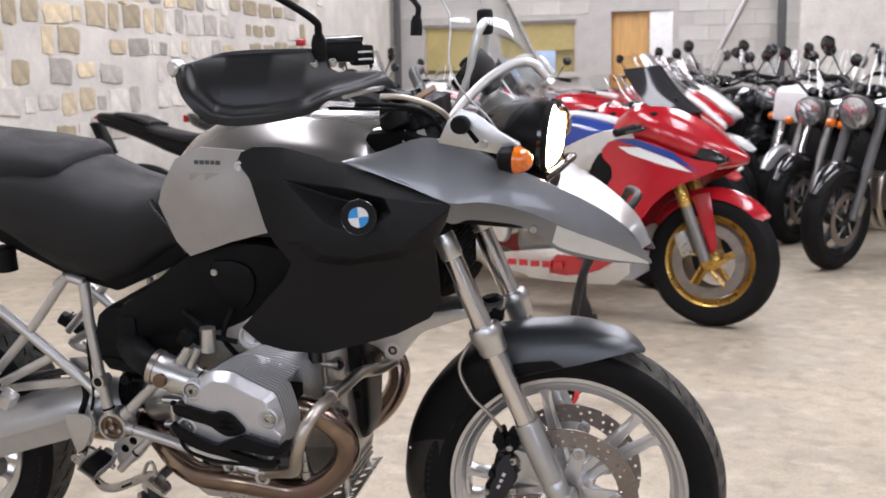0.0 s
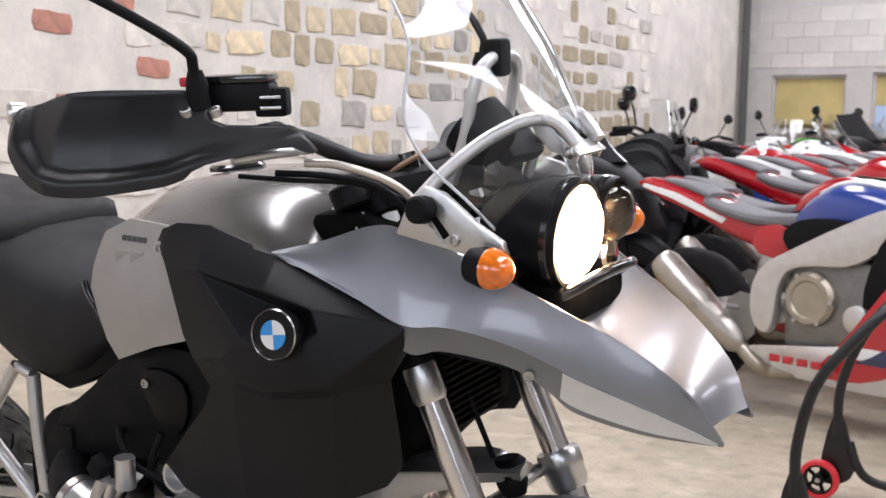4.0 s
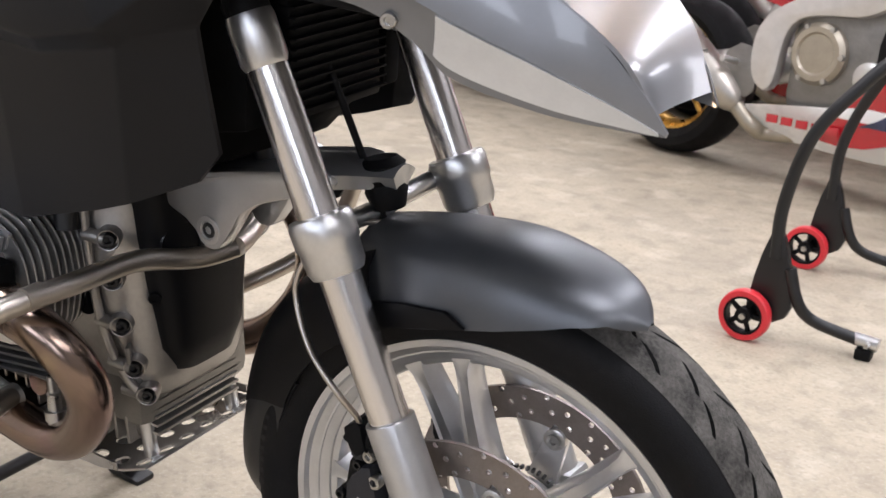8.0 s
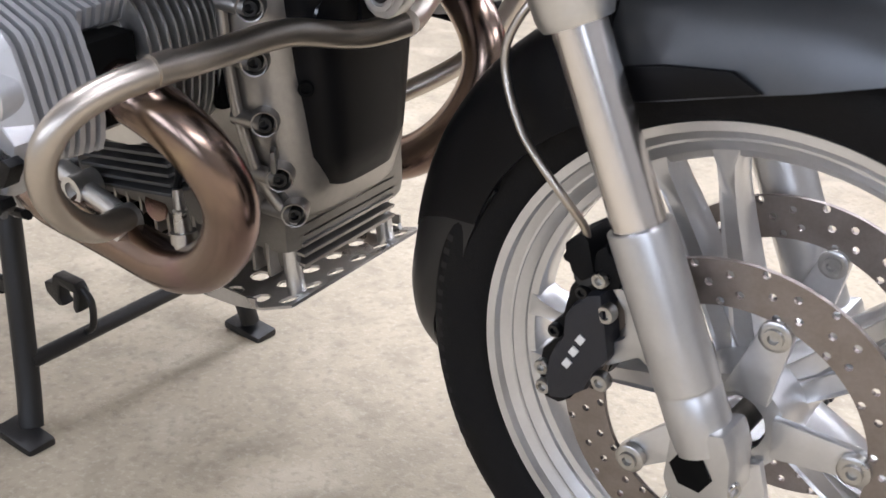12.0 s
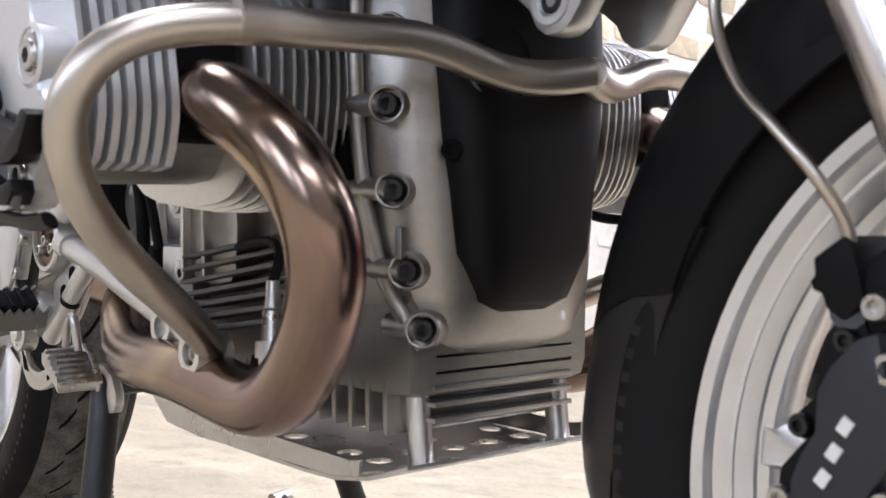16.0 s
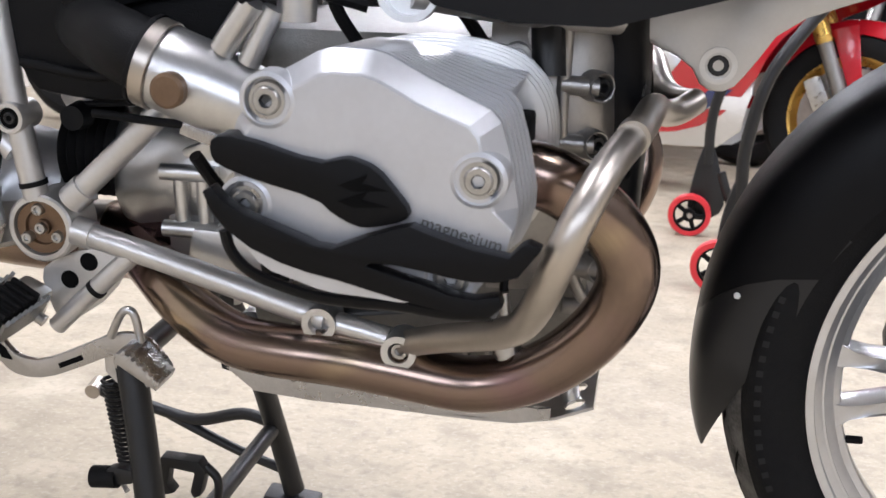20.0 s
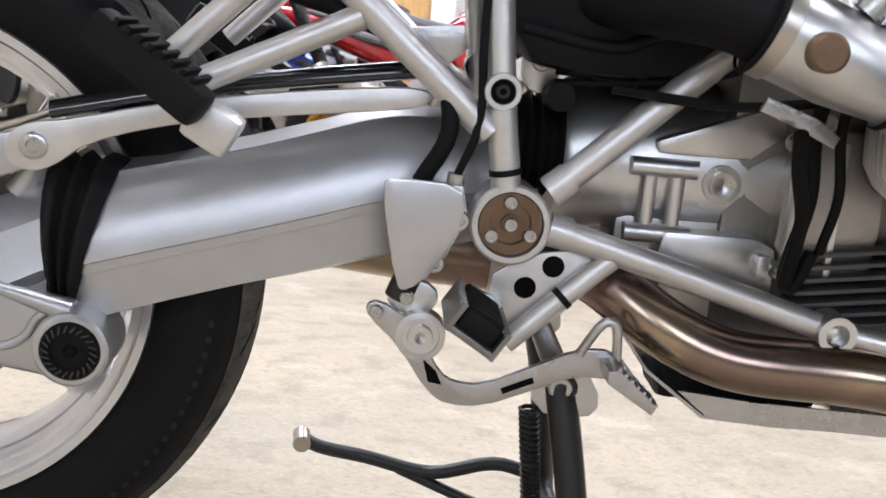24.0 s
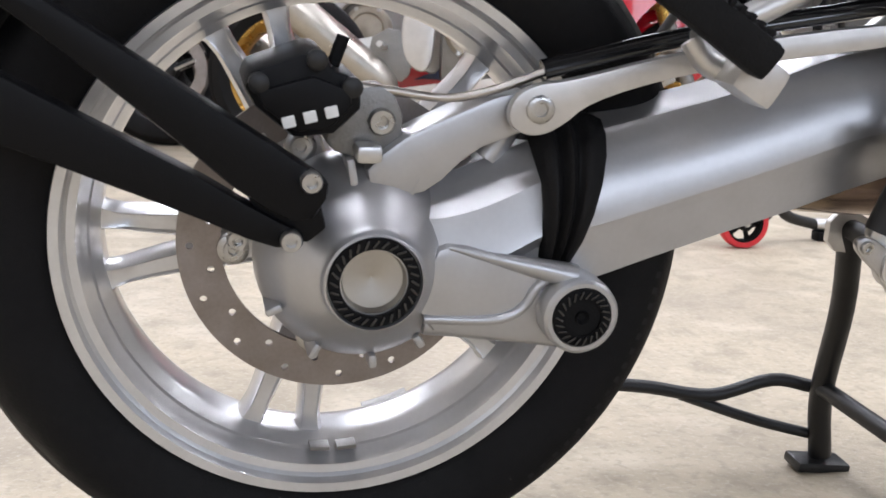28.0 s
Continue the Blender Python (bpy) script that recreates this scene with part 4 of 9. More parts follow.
# ---- bodywork ----
PANEL = {
    "a": (0.145, -0.206, 1.078), "b": (0.154, -0.203, 1.096), "b2": (0.182, -0.198, 1.106), "c": (0.239, -0.195, 1.105), "d": (0.370, -0.204, 1.073), "n": (0.575, -0.203, 0.995),
    "nb": (0.558, -0.178, 0.954), "nf": (0.534, -0.186, 0.914), "nl": (0.538, -0.184, 0.872), "e0": (0.178, -0.226, 1.046), "s0": (0.250, -0.237, 1.048), "e1": (0.375, -0.246, 1.033),
    "e2": (0.455, -0.243, 1.015), "s3": (0.467, -0.246, 0.986), "s4": (0.444, -0.250, 0.970), "s5": (0.397, -0.254, 0.942), "s6": (0.337, -0.252, 0.963), "p1": (0.352, -0.206, 1.006),
    "p2": (0.431, -0.212, 0.988), "r1": (0.204, -0.228, 0.949), "r2": (0.234, -0.233, 0.920), "L1": (0.296, -0.254, 0.932), "L2": (0.329, -0.258, 0.905), "L3": (0.393, -0.258, 0.898),
    "L4": (0.476, -0.252, 0.915), "L5": (0.571, -0.206, 0.986), "M4": (0.475, -0.232, 0.894), "M3": (0.368, -0.234, 0.878), "M2": (0.300, -0.236, 0.886), "M1": (0.268, -0.236, 0.914),
    "F": (0.496, -0.228, 0.908), "q1": (0.254, -0.232, 0.880), "q2": (0.235, -0.228, 0.845), "q3": (0.190, -0.222, 0.800), "q4": (0.128, -0.212, 0.735), "q5": (0.168, -0.216, 0.704),
    "q6": (0.230, -0.226, 0.694), "q7": (0.308, -0.232, 0.694), "q8": (0.420, -0.224, 0.724), "v1": (0.462, -0.222, 0.738), "br2": (0.518, -0.182, 0.760), "br": (0.540, -0.173, 0.790),
}
FACETS = (
    "a b b2 c s0 e0", "c d e1 s0", "d n e2 e1", "s0 e1 p1", "e1 e2 p2 p1", "e2 s3 p2", "s0 p1 s6", "p1 p2 s4 s5 s6", "p2 s3 s4", "e0 s0 s6 L1 r2 r1", "s6 s5 L3 L2 L1", "s5 s4 L4 L3",
    "s4 s3 e2 n L5 L4", "L4 L5 nb nf F", "L1 L2 M2 M1", "L2 L3 M3 M2", "L3 L4 M4 M3", "L4 F M4", "r2 L1 M1", "r2 M1 M2 q1", "M2 q7 q6 q5 q4 q3 q2 q1", "M2 M3 q8 q7", "M3 M4 v1 q8", "M4 F nf nl br br2 v1",
)


def faceted(bm, corners, facets, soft=0.004, thick=0.005):
    """A moulded panel of flat facets with softened creases and an inner skin."""
    tmp = bmesh.new()
    v = {k: tmp.verts.new(p) for k, p in corners.items()}
    for f in facets:
        tmp.faces.new([v[k] for k in f.split()])
    bmesh.ops.recalc_face_normals(tmp, faces=tmp.faces)
    if sum(f.normal.y for f in tmp.faces) > 0:
        bmesh.ops.reverse_faces(tmp, faces=tmp.faces)
    es = [e for e in tmp.edges if len(e.link_faces) == 2 and e.calc_face_angle() > radians(5)]
    bmesh.ops.bevel(tmp, geom=es, offset=soft, segments=3, profile=0.5, affect="EDGES", clamp_overlap=True)
    bmesh.ops.triangulate(tmp, faces=[f for f in tmp.faces if len(f.verts) > 4])
    ext = bmesh.ops.extrude_face_region(tmp, geom=tmp.faces[:])
    for q in ext["geom"]:
        if isinstance(q, bmesh.types.BMVert):
            q.co.y += thick
    bmesh.ops.recalc_face_normals(tmp, faces=tmp.faces)
    merge(bm, tmp)
    return bm


for k, bm in enumerate(both(lambda b: faceted(b, PANEL, FACETS))):
    p = part("side_panel", bm, "sidepanel", bike, "matt black tank side panel", sharp=40)
    if k == 0:
        panel = p
rn = Vector((0.12, -0.985, 0.14)).normalized()
ro = Vector((0.409, -0.262, 0.981))
rd = part("emblem_ring", lathe(B(), [(-0.026, 0.0335), (0.003, 0.0335), (0.0045, 0.0325), (0.0045, 0.031), (0.003, 0.0305), (0.003, 0.0205), (0.0042, 0.0200), (0.0042, 0.0185), (0.003, 0.018), (0.003, 0)], ro, rn, 48, caps=False), "blackgloss", panel, "round enamel emblem with blue and white quarters")
ex, ey, ez = frame_of(rn)
for q in range(4):
    a0 = q * math.pi / 2 + 0.12
    bm = B()
    pts = [ro + ez * 0.0048 + 0.0195 * (math.cos(a0 + j * math.pi / 16) * ex + math.sin(a0 + j * math.pi / 16) * ey) for j in range(9)]
    bm.faces.new([bm.verts.new(p) for p in (ro + ez * 0.0048, *pts)])
    part("emblem_quarter", bm, "skyblue" if q % 2 else "white", rd)
part("emblem_rim", lathe(B(), [(0.003, 0.0345), (0.0055, 0.0335), (0.003, 0.0322)], ro, rn, 48, caps=False), "chrome", rd)
part("panel_screw", screw(B(), (0.150, -0.207, 1.068), (0, -1, 0.15), 0.0105, 0.004), "bolt", panel, "chromed quarter-turn screw")

# warm grey knee panel with its badge, and the tank between
KNEE = [(-0.052, 0.985), (-0.040, 1.020), (-0.004, 1.078), (0.050, 1.100), (0.120, 1.098), (0.175, 1.095), (0.215, 0.955), (0.200, 0.936), (0.120, 0.915), (0.018, 0.878), (-0.012, 0.905)]
kf = tps([(-0.05, 1.0, -0.172), (0.0, 1.07, -0.175), (0.06, 1.095, -0.172), (0.18, 1.06, -0.198), (0.20, 0.95, -0.212), (0.02, 0.89, -0.190), (0.08, 1.0, -0.203)])
for k, bm in enumerate(both(lambda b: sheet(b, KNEE, kf, 0.006, 0.014))):
    p = part("knee_panel", bm, "kneesilver", bike, "warm grey lower tank panel", sharp=60)
    if k == 0:
        knee = p
for k in range(5):
    part("badge_bar", box(B(), (0.045 + 0.0125 * k, kf(0.045 + 0.0125 * k, 1.070) - 0.001, 1.072), (0.009, 0.002, 0.009), 0.001), "darksteel", knee)
part("badge_bar", box(B(), (0.045, kf(0.045, 1.05) - 0.001, 1.045), (0.030, 0.002, 0.018), 0.003), "kneesilver", knee)
part("badge_bar", box(B(), (0.082, kf(0.082, 1.05) - 0.001, 1.045), (0.030, 0.002, 0.018), 0.003), "kneesilver", knee)


def tank_ring(x, top, half, low, n=20):
    """A cross-section of the tank at x."""
    ring = []
    for j in range(n + 1):
        u = -1 + 2 * j / n
        a = abs(u)
        y = half * math.copysign(min(1, a * 1.25) ** 0.9, u) if a < 0.8 else half * math.copysign(1, u)
        z = top - (top - low) * (0.0 if a < 1e-6 else (a**3.4))
        ring.append((x, y, z))
    return ring


tk = B()
rings = [tank_ring(*q) for q in ((-0.075, 1.010, 0.10, 0.93), (-0.05, 1.062, 0.150, 0.93), (0.00, 1.112, 0.170, 0.92), (0.07, 1.148, 0.180, 0.94), (0.15, 1.162, 0.192, 0.95), (0.24, 1.165, 0.200, 0.98), (0.33, 1.158, 0.205, 0.99), (0.40, 1.135, 0.205, 0.99), (0.43, 1.10, 0.195, 0.99))]
skin(tk, rings, False)
f0 = [tk.faces.new([v for v in tk.verts if abs(v.co.x - x) < 1e-5]) for x in (-0.075, 0.43)]
bmesh.ops.recalc_face_normals(tk, faces=tk.faces[:])
tank = part("fuel_tank", tk, "tank", bike, "graphite metallic fuel tank", sharp=60)
part("filler_cap", lathe(B(), [(0, 0.045), (0.006, 0.045), (0.010, 0.040), (0.010, 0)], (0.12, 0, 1.158), (-0.05, 0, 1), 36, caps=False), "blackgloss", tank, "round filler cap")
# solid near-black block in place of the shaded opening
part("tank_recess", plate(B(), [(0.385, 1.075), (0.40, 1.125), (0.47, 1.130), (0.53, 1.105), (0.50, 1.07)], -0.16, 0.16, 0.01), "hole", tank, "near-black block painted as shade round the steering head")

yoke = part("fork_yoke", plate(B(), [(0.352, 1.112), (0.380, 1.128), (0.440, 1.126), (0.500, 1.112), (0.490, 1.098), (0.430, 1.100), (0.385, 1.092)], -0.118, 0.118, 0.006), "alu", bike, "bare cast fork yoke in the opening")
for s in (-1, 1):
    part("fork_cap", lathe(B(), [(0.0, 0.019), (0.010, 0.0195), (0.012, 0.017), (0.012, 0.012), (0.026, 0.012), (0.028, 0.010), (0.028, 0)], (0.474, s * 0.142, 1.100), (-0.35, 0, 1), 6, caps=False), "bolt", yoke, "hexagonal fork cap", sharp=25)
    part("bar_damper", lathe(B(), [(0.0, 0.020), (0.004, 0.027), (0.020, 0.029), (0.030, 0.028), (0.034, 0.022), (0.036, 0)], (0.460, s * 0.142, 1.134), (-0.35, 0, 1), 32, caps=False), "black", yoke, "black rubber handlebar mount")

# seats


def cushion(stations, n=18):
    bm = B()
    rings = []
    for x, top, low, half in stations:
        ring = []
        for j in range(n):
            a = j * math.tau / n
            cy, cz = math.cos(a), math.sin(a)
            y = half * math.copysign(abs(cy) ** 0.62, cy)
            z = (top + low) / 2 + (top - low) / 2 * math.copysign(abs(cz) ** 0.55, cz)
            ring.append((x, y, z))
        rings.append(ring)
    skin(bm, rings)
    bmesh.ops.recalc_face_normals(bm, faces=bm.faces[:])
    return bm


part("rider_seat", cushion([(-0.500, 1.055, 0.95, 0.145), (-0.47, 1.062, 0.91, 0.165), (-0.38, 1.060, 0.85, 0.172), (-0.30, 1.048, 0.800, 0.172), (-0.22, 1.012, 0.785, 0.170), (-0.15, 0.990, 0.805, 0.165), (-0.10, 0.998, 0.84, 0.160), (-0.06, 1.015, 0.865, 0.160), (-0.03, 1.010, 0.875, 0.160), (0.00, 0.96, 0.89, 0.15)]), "seat", bike, "black vinyl rider seat", sharp=60)
part("passenger_seat", cushion([(-0.80, 1.10, 1.02, 0.12), (-0.74, 1.125, 0.99, 0.145), (-0.60, 1.118, 0.97, 0.150), (-0.44, 1.100, 0.965, 0.150), (-0.34, 1.082, 1.0, 0.145), (-0.31, 1.062, 1.02, 0.12)]), "seat", bike, "black vinyl passenger seat", sharp=60)
part("seat_trim", tube(B(), [(-0.072, -0.168, 0.990), (-0.060, -0.172, 0.97), (-0.03, -0.174, 0.935), (0.006, -0.180, 0.885)], 0.006, 10, 5), "blackgloss", bike, "glossy black trim between seat and tank")
part("seat_base", plate(B(), [(-0.52, 0.90), (-0.30, 0.80), (-0.20, 0.775), (-0.05, 0.84), (0.02, 0.885), (0.0, 0.93), (-0.5, 0.97)], -0.12, 0.12, 0.01), "blackmatt", bike)

# beak in two halves with a sunk middle, and its silver tips
BEAK = (
    ((0.362, -0.203, 1.078), (0.366, -0.206, 1.076), (0.366, -0.205, 1.0755)),
    ((0.434, -0.184, 1.094), (0.432, -0.207, 1.053), (0.430, -0.207, 1.0555)),
    ((0.501, -0.168, 1.115), (0.507, -0.206, 1.024), (0.505, -0.205, 1.0265)),
    ((0.548, -0.163, 1.113), (0.574, -0.206, 0.998), (0.560, -0.184, 0.956)),
    ((0.619, -0.156, 1.086), (0.622, -0.194, 0.998), (0.603, -0.166, 0.957)),
    ((0.687, -0.148, 1.056), (0.664, -0.182, 0.991), (0.655, -0.153, 0.950)),
    ((0.731, -0.138, 1.035), (0.713, -0.166, 0.975), (0.702, -0.146, 0.940)),
    ((0.773, -0.126, 1.012), (0.757, -0.150, 0.953), (0.742, -0.134, 0.914)),
    ((0.806, -0.116, 0.994), (0.785, -0.139, 0.938), (0.771, -0.119, 0.885)),
    ((0.876, -0.092, 0.944), (0.855, -0.112, 0.905), (0.846, -0.096, 0.862)),
    ((0.925, -0.070, 0.885), (0.908, -0.082, 0.874), (0.909, -0.072, 0.852)),
    ((0.944, -0.060, 0.852), (0.943, -0.061, 0.850), (0.943, -0.060, 0.849)),
)
BEAK_LINES = [spline([s[k] for s in BEAK], 6) for k in range(3)]


def beak_rows(lo, hi, u0, u1, n, upper, out=0.0):
    """Rows across the beak's flank between its ridge and its crease, or between crease and lower edge."""
    rows = []
    a, b = (BEAK_LINES[0], BEAK_LINES[1]) if upper else (BEAK_LINES[1], BEAK_LINES[2])
    for i in range(lo, min(hi, len(a))):
        row = []
        for u in np.linspace(u0, u1, n):
            p = Vector(a[i]).lerp(Vector(b[i]), u)
            p.y -= out + (0.003 if upper else -0.002) * 4 * u * (1 - u) * min(1, (len(a) - 1 - i) / 24)
            row.append(tuple(p))
        rows.append(row)
    return rows


def flank(b, lo, hi, u0, u1, n, out=0.0, thick=0.004, whole=False):
    tmp = bmesh.new()
    if whole:
        up, dn = beak_rows(0, 99, 0, 1, 9, True), beak_rows(0, 99, 0, 1, 6, False)
        skin(tmp, [p + q[1:] for p, q in zip(up, dn)], False)
    else:
        skin(tmp, beak_rows(lo, hi, u0, u1, n, False, out), False)
    bmesh.ops.recalc_face_normals(tmp, faces=tmp.faces)
    if sum(f.normal.y * f.calc_area() for f in tmp.faces) > 0:
        bmesh.ops.reverse_faces(tmp, faces=tmp.faces)
    ext = bmesh.ops.extrude_face_region(tmp, geom=tmp.faces[:])
    for q in ext["geom"]:
        if isinstance(q, bmesh.types.BMVert):
            q.co.y += thick
    bmesh.ops.recalc_face_normals(tmp, faces=tmp.faces)
    merge(b, tmp)
    return b


tips = both(lambda b: flank(b, 45, 66, 0.05, 0.84, 6, 0.002, 0.003))
for k, bm in enumerate(both(lambda b: flank(b, 0, 0, 0, 0, 0, whole=True))):
    p = part("beak_side", bm, "grey", bike, "graphite metallic beak fairing", sharp=24)
    part("beak_tip", tips[k], "tipsilver", p, "silver painted beak tip", sharp=40)
mid = B()
ridge = [(0.560, 0.160, 1.108), (0.600, 0.157, 1.098), (0.690, 0.145, 1.053), (0.761, 0.127, 1.018), (0.832, 0.106, 0.979), (0.904, 0.079, 0.920), (0.936, 0.060, 0.862)]
rows = []
for x, h, z in spline(ridge, 5):
    sink = 0.062 * max(0, min(1, (x - 0.60) / 0.15)) * (1 - 0.9 * max(0, (x - 0.84) / 0.1)) + 0.006
    rows.append([(x - 0.030 * (1 - u * u) * max(0, (x - 0.86) / 0.08), h * u, z - sink * (1 - abs(u) ** 1.5)) for u in np.linspace(-1, 1, 15)])
skin(mid, rows, False)
bmesh.ops.recalc_face_normals(mid, faces=mid.faces[:])
bmesh.ops.solidify(mid, geom=mid.faces[:], thickness=0.004)
part("beak_centre", mid, "grey", bike, "sunken graphite beak centre", sharp=60)
part("beak_underside", plate(B(), [(0.50, 1.00), (0.60, 0.985), (0.71, 0.952), (0.70, 0.93), (0.55, 0.94), (0.47, 0.97)], -0.13, 0.13, 0.01), "blackmatt", bike)
for s in (-1, 1):
    part("beak_screw", screw(B(), (0.722, s * 0.146, 0.935), (0.3, s, 0), 0.0075, 0.004), "bolt", bike)

# headlamps, indicators
for nm, y, r, x, z in (("main_headlamp", -0.052, 0.063, 0.738, 1.101), ("side_headlamp", 0.066, 0.043, 0.738, 1.112)):
    axd = Vector((1, 0, -0.10)).normalized()
    o = Vector((x, y, z))
    hb = part(nm, lathe(B(), [(-0.115, r * 0.6), (-0.09, r * 0.92), (-0.03, r * 1.10), (0.004, r * 1.14), (0.010, r * 1.12), (0.010, r * 1.03), (0.0, r * 1.0)], o, axd, 44, caps=False), "black", bike, "round black headlamp")
    part("lens", lathe(B(), [(-0.002, r * 1.02), (0.008, r * 0.98), (0.022, r * 0.78), (0.031, r * 0.45), (0.034, 0.0)], o, axd, 40, caps=False), "lamp" if y < 0 else "lens", hb, "lit headlamp lens" if y < 0 else "clear unlit lamp lens")
    part("reflector", lathe(B(), [(0.0, r * 1.0), (-0.03, r * 0.8), (-0.06, r * 0.4), (-0.065, 0)], o, axd, 32, caps=False), "reflector", hb)
    part("lamp_collar", lathe(B(), [(-0.012, r * 1.10), (-0.010, r * 1.17), (-0.002, r * 1.17), (0.0, r * 1.12)], o, axd, 44, caps=False), "blackgloss", hb)
part("lamp_housing", box(B(), (0.672, 0.0, 1.105), (0.11, 0.17, 0.10), 0.02), "blackmatt", bike, "black housing behind the lamps")
part("position_lamp", lathe(B(), [(0, 0.022), (0.006, 0.020), (0.010, 0)], (0.752, 0.030, 1.060), (1, 0, 0), 24, caps=False), "reflector", bike, "small clear position lamp")
part("lamp_guard_bar", tube(B(), [(0.700, -0.095, 1.000), (0.755, -0.080, 1.035), (0.775, -0.04, 1.048), (0.778, 0.04, 1.048), (0.755, 0.085, 1.035), (0.70, 0.10, 1.0)], 0.008, 12, 6), "blackgloss", bike, "black bar below the headlamp")
# near-black box as painted shade under the lamps
part("beak_grille", box(B(), (0.700, 0, 1.010), (0.09, 0.20, 0.06), 0.012), "hole", bike)
for s in (-1, 1):
    o = Vector((0.700, s * 0.196, 1.080))
    st = part("indicator", lathe(B(), [(-0.034, 0.014), (-0.028, 0.022), (-0.004, 0.0265), (0.0, 0.026)], o, (1, s * 0.15, -0.05), 28), "black", bike, "turn indicator with amber lens")
    part("amber_lens", lathe(B(), [(0.0, 0.0262), (0.012, 0.0245), (0.024, 0.0185), (0.032, 0.009), (0.034, 0.0)], o, (1, s * 0.15, -0.05), 28, caps=False), "amber", st, "ribbed amber lens")
    part("indicator_stem", tube(B(), [(0.675, s * 0.185, 1.083), (0.665, s * 0.14, 1.087)], 0.011, 12, 1), "black", st)

# screen, its rails and adjusters
scr = B()
rows = []
for z, x, half, bow in ((1.105, 0.655, 0.105, 0.035), (1.155, 0.668, 0.150, 0.055), (1.205, 0.665, 0.178, 0.076), (1.262, 0.648, 0.188, 0.080), (1.35, 0.605, 0.168, 0.055), (1.43, 0.560, 0.135, 0.062), (1.50, 0.520, 0.115, 0.050), (1.53, 0.503, 0.085, 0.035)):
    rows.append([(x + 0.065 - bow * 1.7 * abs(u) ** 2.0, half * u, z - 0.012 * (1 - u * u)) for u in np.linspace(-1, 1, 23)])
cols = [spline([rows[i][j] for i in range(len(rows))], 3) for j in range(23)]
rows = [[tuple(cols[j][i]) for j in range(23)] for i in range(len(cols[0]))]
skin(scr, rows, False)
bmesh.ops.recalc_face_normals(scr, faces=scr.faces[:])
bmesh.ops.solidify(scr, geom=scr.faces[:], thickness=0.004)
screen = part("windscreen", scr, "screen", bike, "clear curved plastic windscreen", sharp=70)
screen.visible_shadow = False
# added pale tubes draw the edge glint as colour
for line in ([r[0] for r in rows], [r[-1] for r in rows], rows[0], rows[-1]):
    e = part("screen_edge", tube(B(), line, 0.0022, 8, 1), "edgeglint", screen, "pale strip painted as the screen edge's glint")
    e.visible_shadow = False
part("hoop", tube(B(), [(0.560, -0.055, 1.16), (0.583, -0.056, 1.22), (0.602, -0.054, 1.295), (0.612, -0.035, 1.322), (0.614, 0, 1.326), (0.612, 0.035, 1.322), (0.602, 0.054, 1.295), (0.583, 0.056, 1.22), (0.56, 0.055, 1.16)], 0.0085, 14, 6), "frame", bike, "silver tubular screen hoop")
for s in (-1, 1):
    part("screen_arm", tube(B(), [(0.568, s * 0.150, 1.150), (0.592, s * 0.125, 1.182), (0.632, s * 0.088, 1.221), (0.676, s * 0.056, 1.245), (0.712, s * 0.040, 1.243), (0.738, s * 0.034, 1.214)], 0.0095, 14, 6), "frame", bike, "silver tubular screen arm")
    part("screen_tab", plate(B(), [(0.672, 1.246), (0.690, 1.250), (0.745, 1.205), (0.738, 1.190), (0.700, 1.205), (0.680, 1.225)], s * 0.034 - 0.003, s * 0.034 + 0.003, 0.002), "alu", bike)
    part("rail_bolt", screw(B(), (0.732, s * 0.036, 1.204), (0.9, s * 0.2, 0.35), 0.009, 0.006), "bolt", bike)
    br = part("screen_bracket", plate(B(), [(0.545, 1.108), (0.566, 1.150), (0.592, 1.172), (0.620, 1.165), (0.668, 1.128), (0.704, 1.108), (0.710, 1.086), (0.688, 1.080), (0.630, 1.092)], s * 0.166 - 0.006, s * 0.166 + 0.006, 0.004), "alu", bike, "cast screen adjuster bracket")
    part("slot", plate(B(), [(0.600, 1.134), (0.606, 1.140), (0.628, 1.112), (0.620, 1.106)], s * 0.166 - 0.0075, s * 0.166 + 0.0075), "hole", br)
    for k in range(7):
        part("scale_rib", box(B(), (0.598 + 0.0045 * k - 0.007, s * 0.1735, 1.140 - 0.0055 * k - 0.006), (0.012, 0.003, 0.0018), 0.0005, (0, 30, 0)), "alu", br)
    part("adjuster_knob", lathe(B(), [(0, 0.017), (0.006, 0.0185), (0.022, 0.0175), (0.025, 0.014), (0.025, 0)], (0.594, s * 0.172, 1.143), (0, s, 0.1), 14, caps=False), "blackmatt", br, "ribbed black thumb knob")
    part("bracket_screw", screw(B(), (0.636, s * 0.172, 1.106), (0, s, 0), 0.008, 0.005), "bolt", br)
bp = part("bridge_plate", box(B(), (0.716, 0, 1.223), (0.074, 0.082, 0.004), 0.0015, (0, 38, 0)), "silver", bike, "silver plate between the screen arms")
for s in (-1, 1):
    part("plate_window", box(B(), (0.7135, s * 0.019, 1.2265), (0.034, 0.020, 0.003), 0.001, (0, 38, s * 12)), "hole", bp)
inst = part("instrument_pod", lathe(B(), [(-0.05, 0.03), (-0.03, 0.046), (0.004, 0.048), (0.006, 0.043)], (0.575, -0.015, 1.235), (-0.75, 0, 0.65), 32), "black", bike, "round black instrument pod")
part("instrument_box", box(B(), (0.585, 0.06, 1.215), (0.03, 0.10, 0.09), 0.012, (0, -40, 0)), "blackmatt", inst)
part("screen_clip", box(B(), (0.612, -0.012, 1.325), (0.030, 0.03, 0.05), 0.008), "blackmatt", bike, "black cable clip on the hoop")

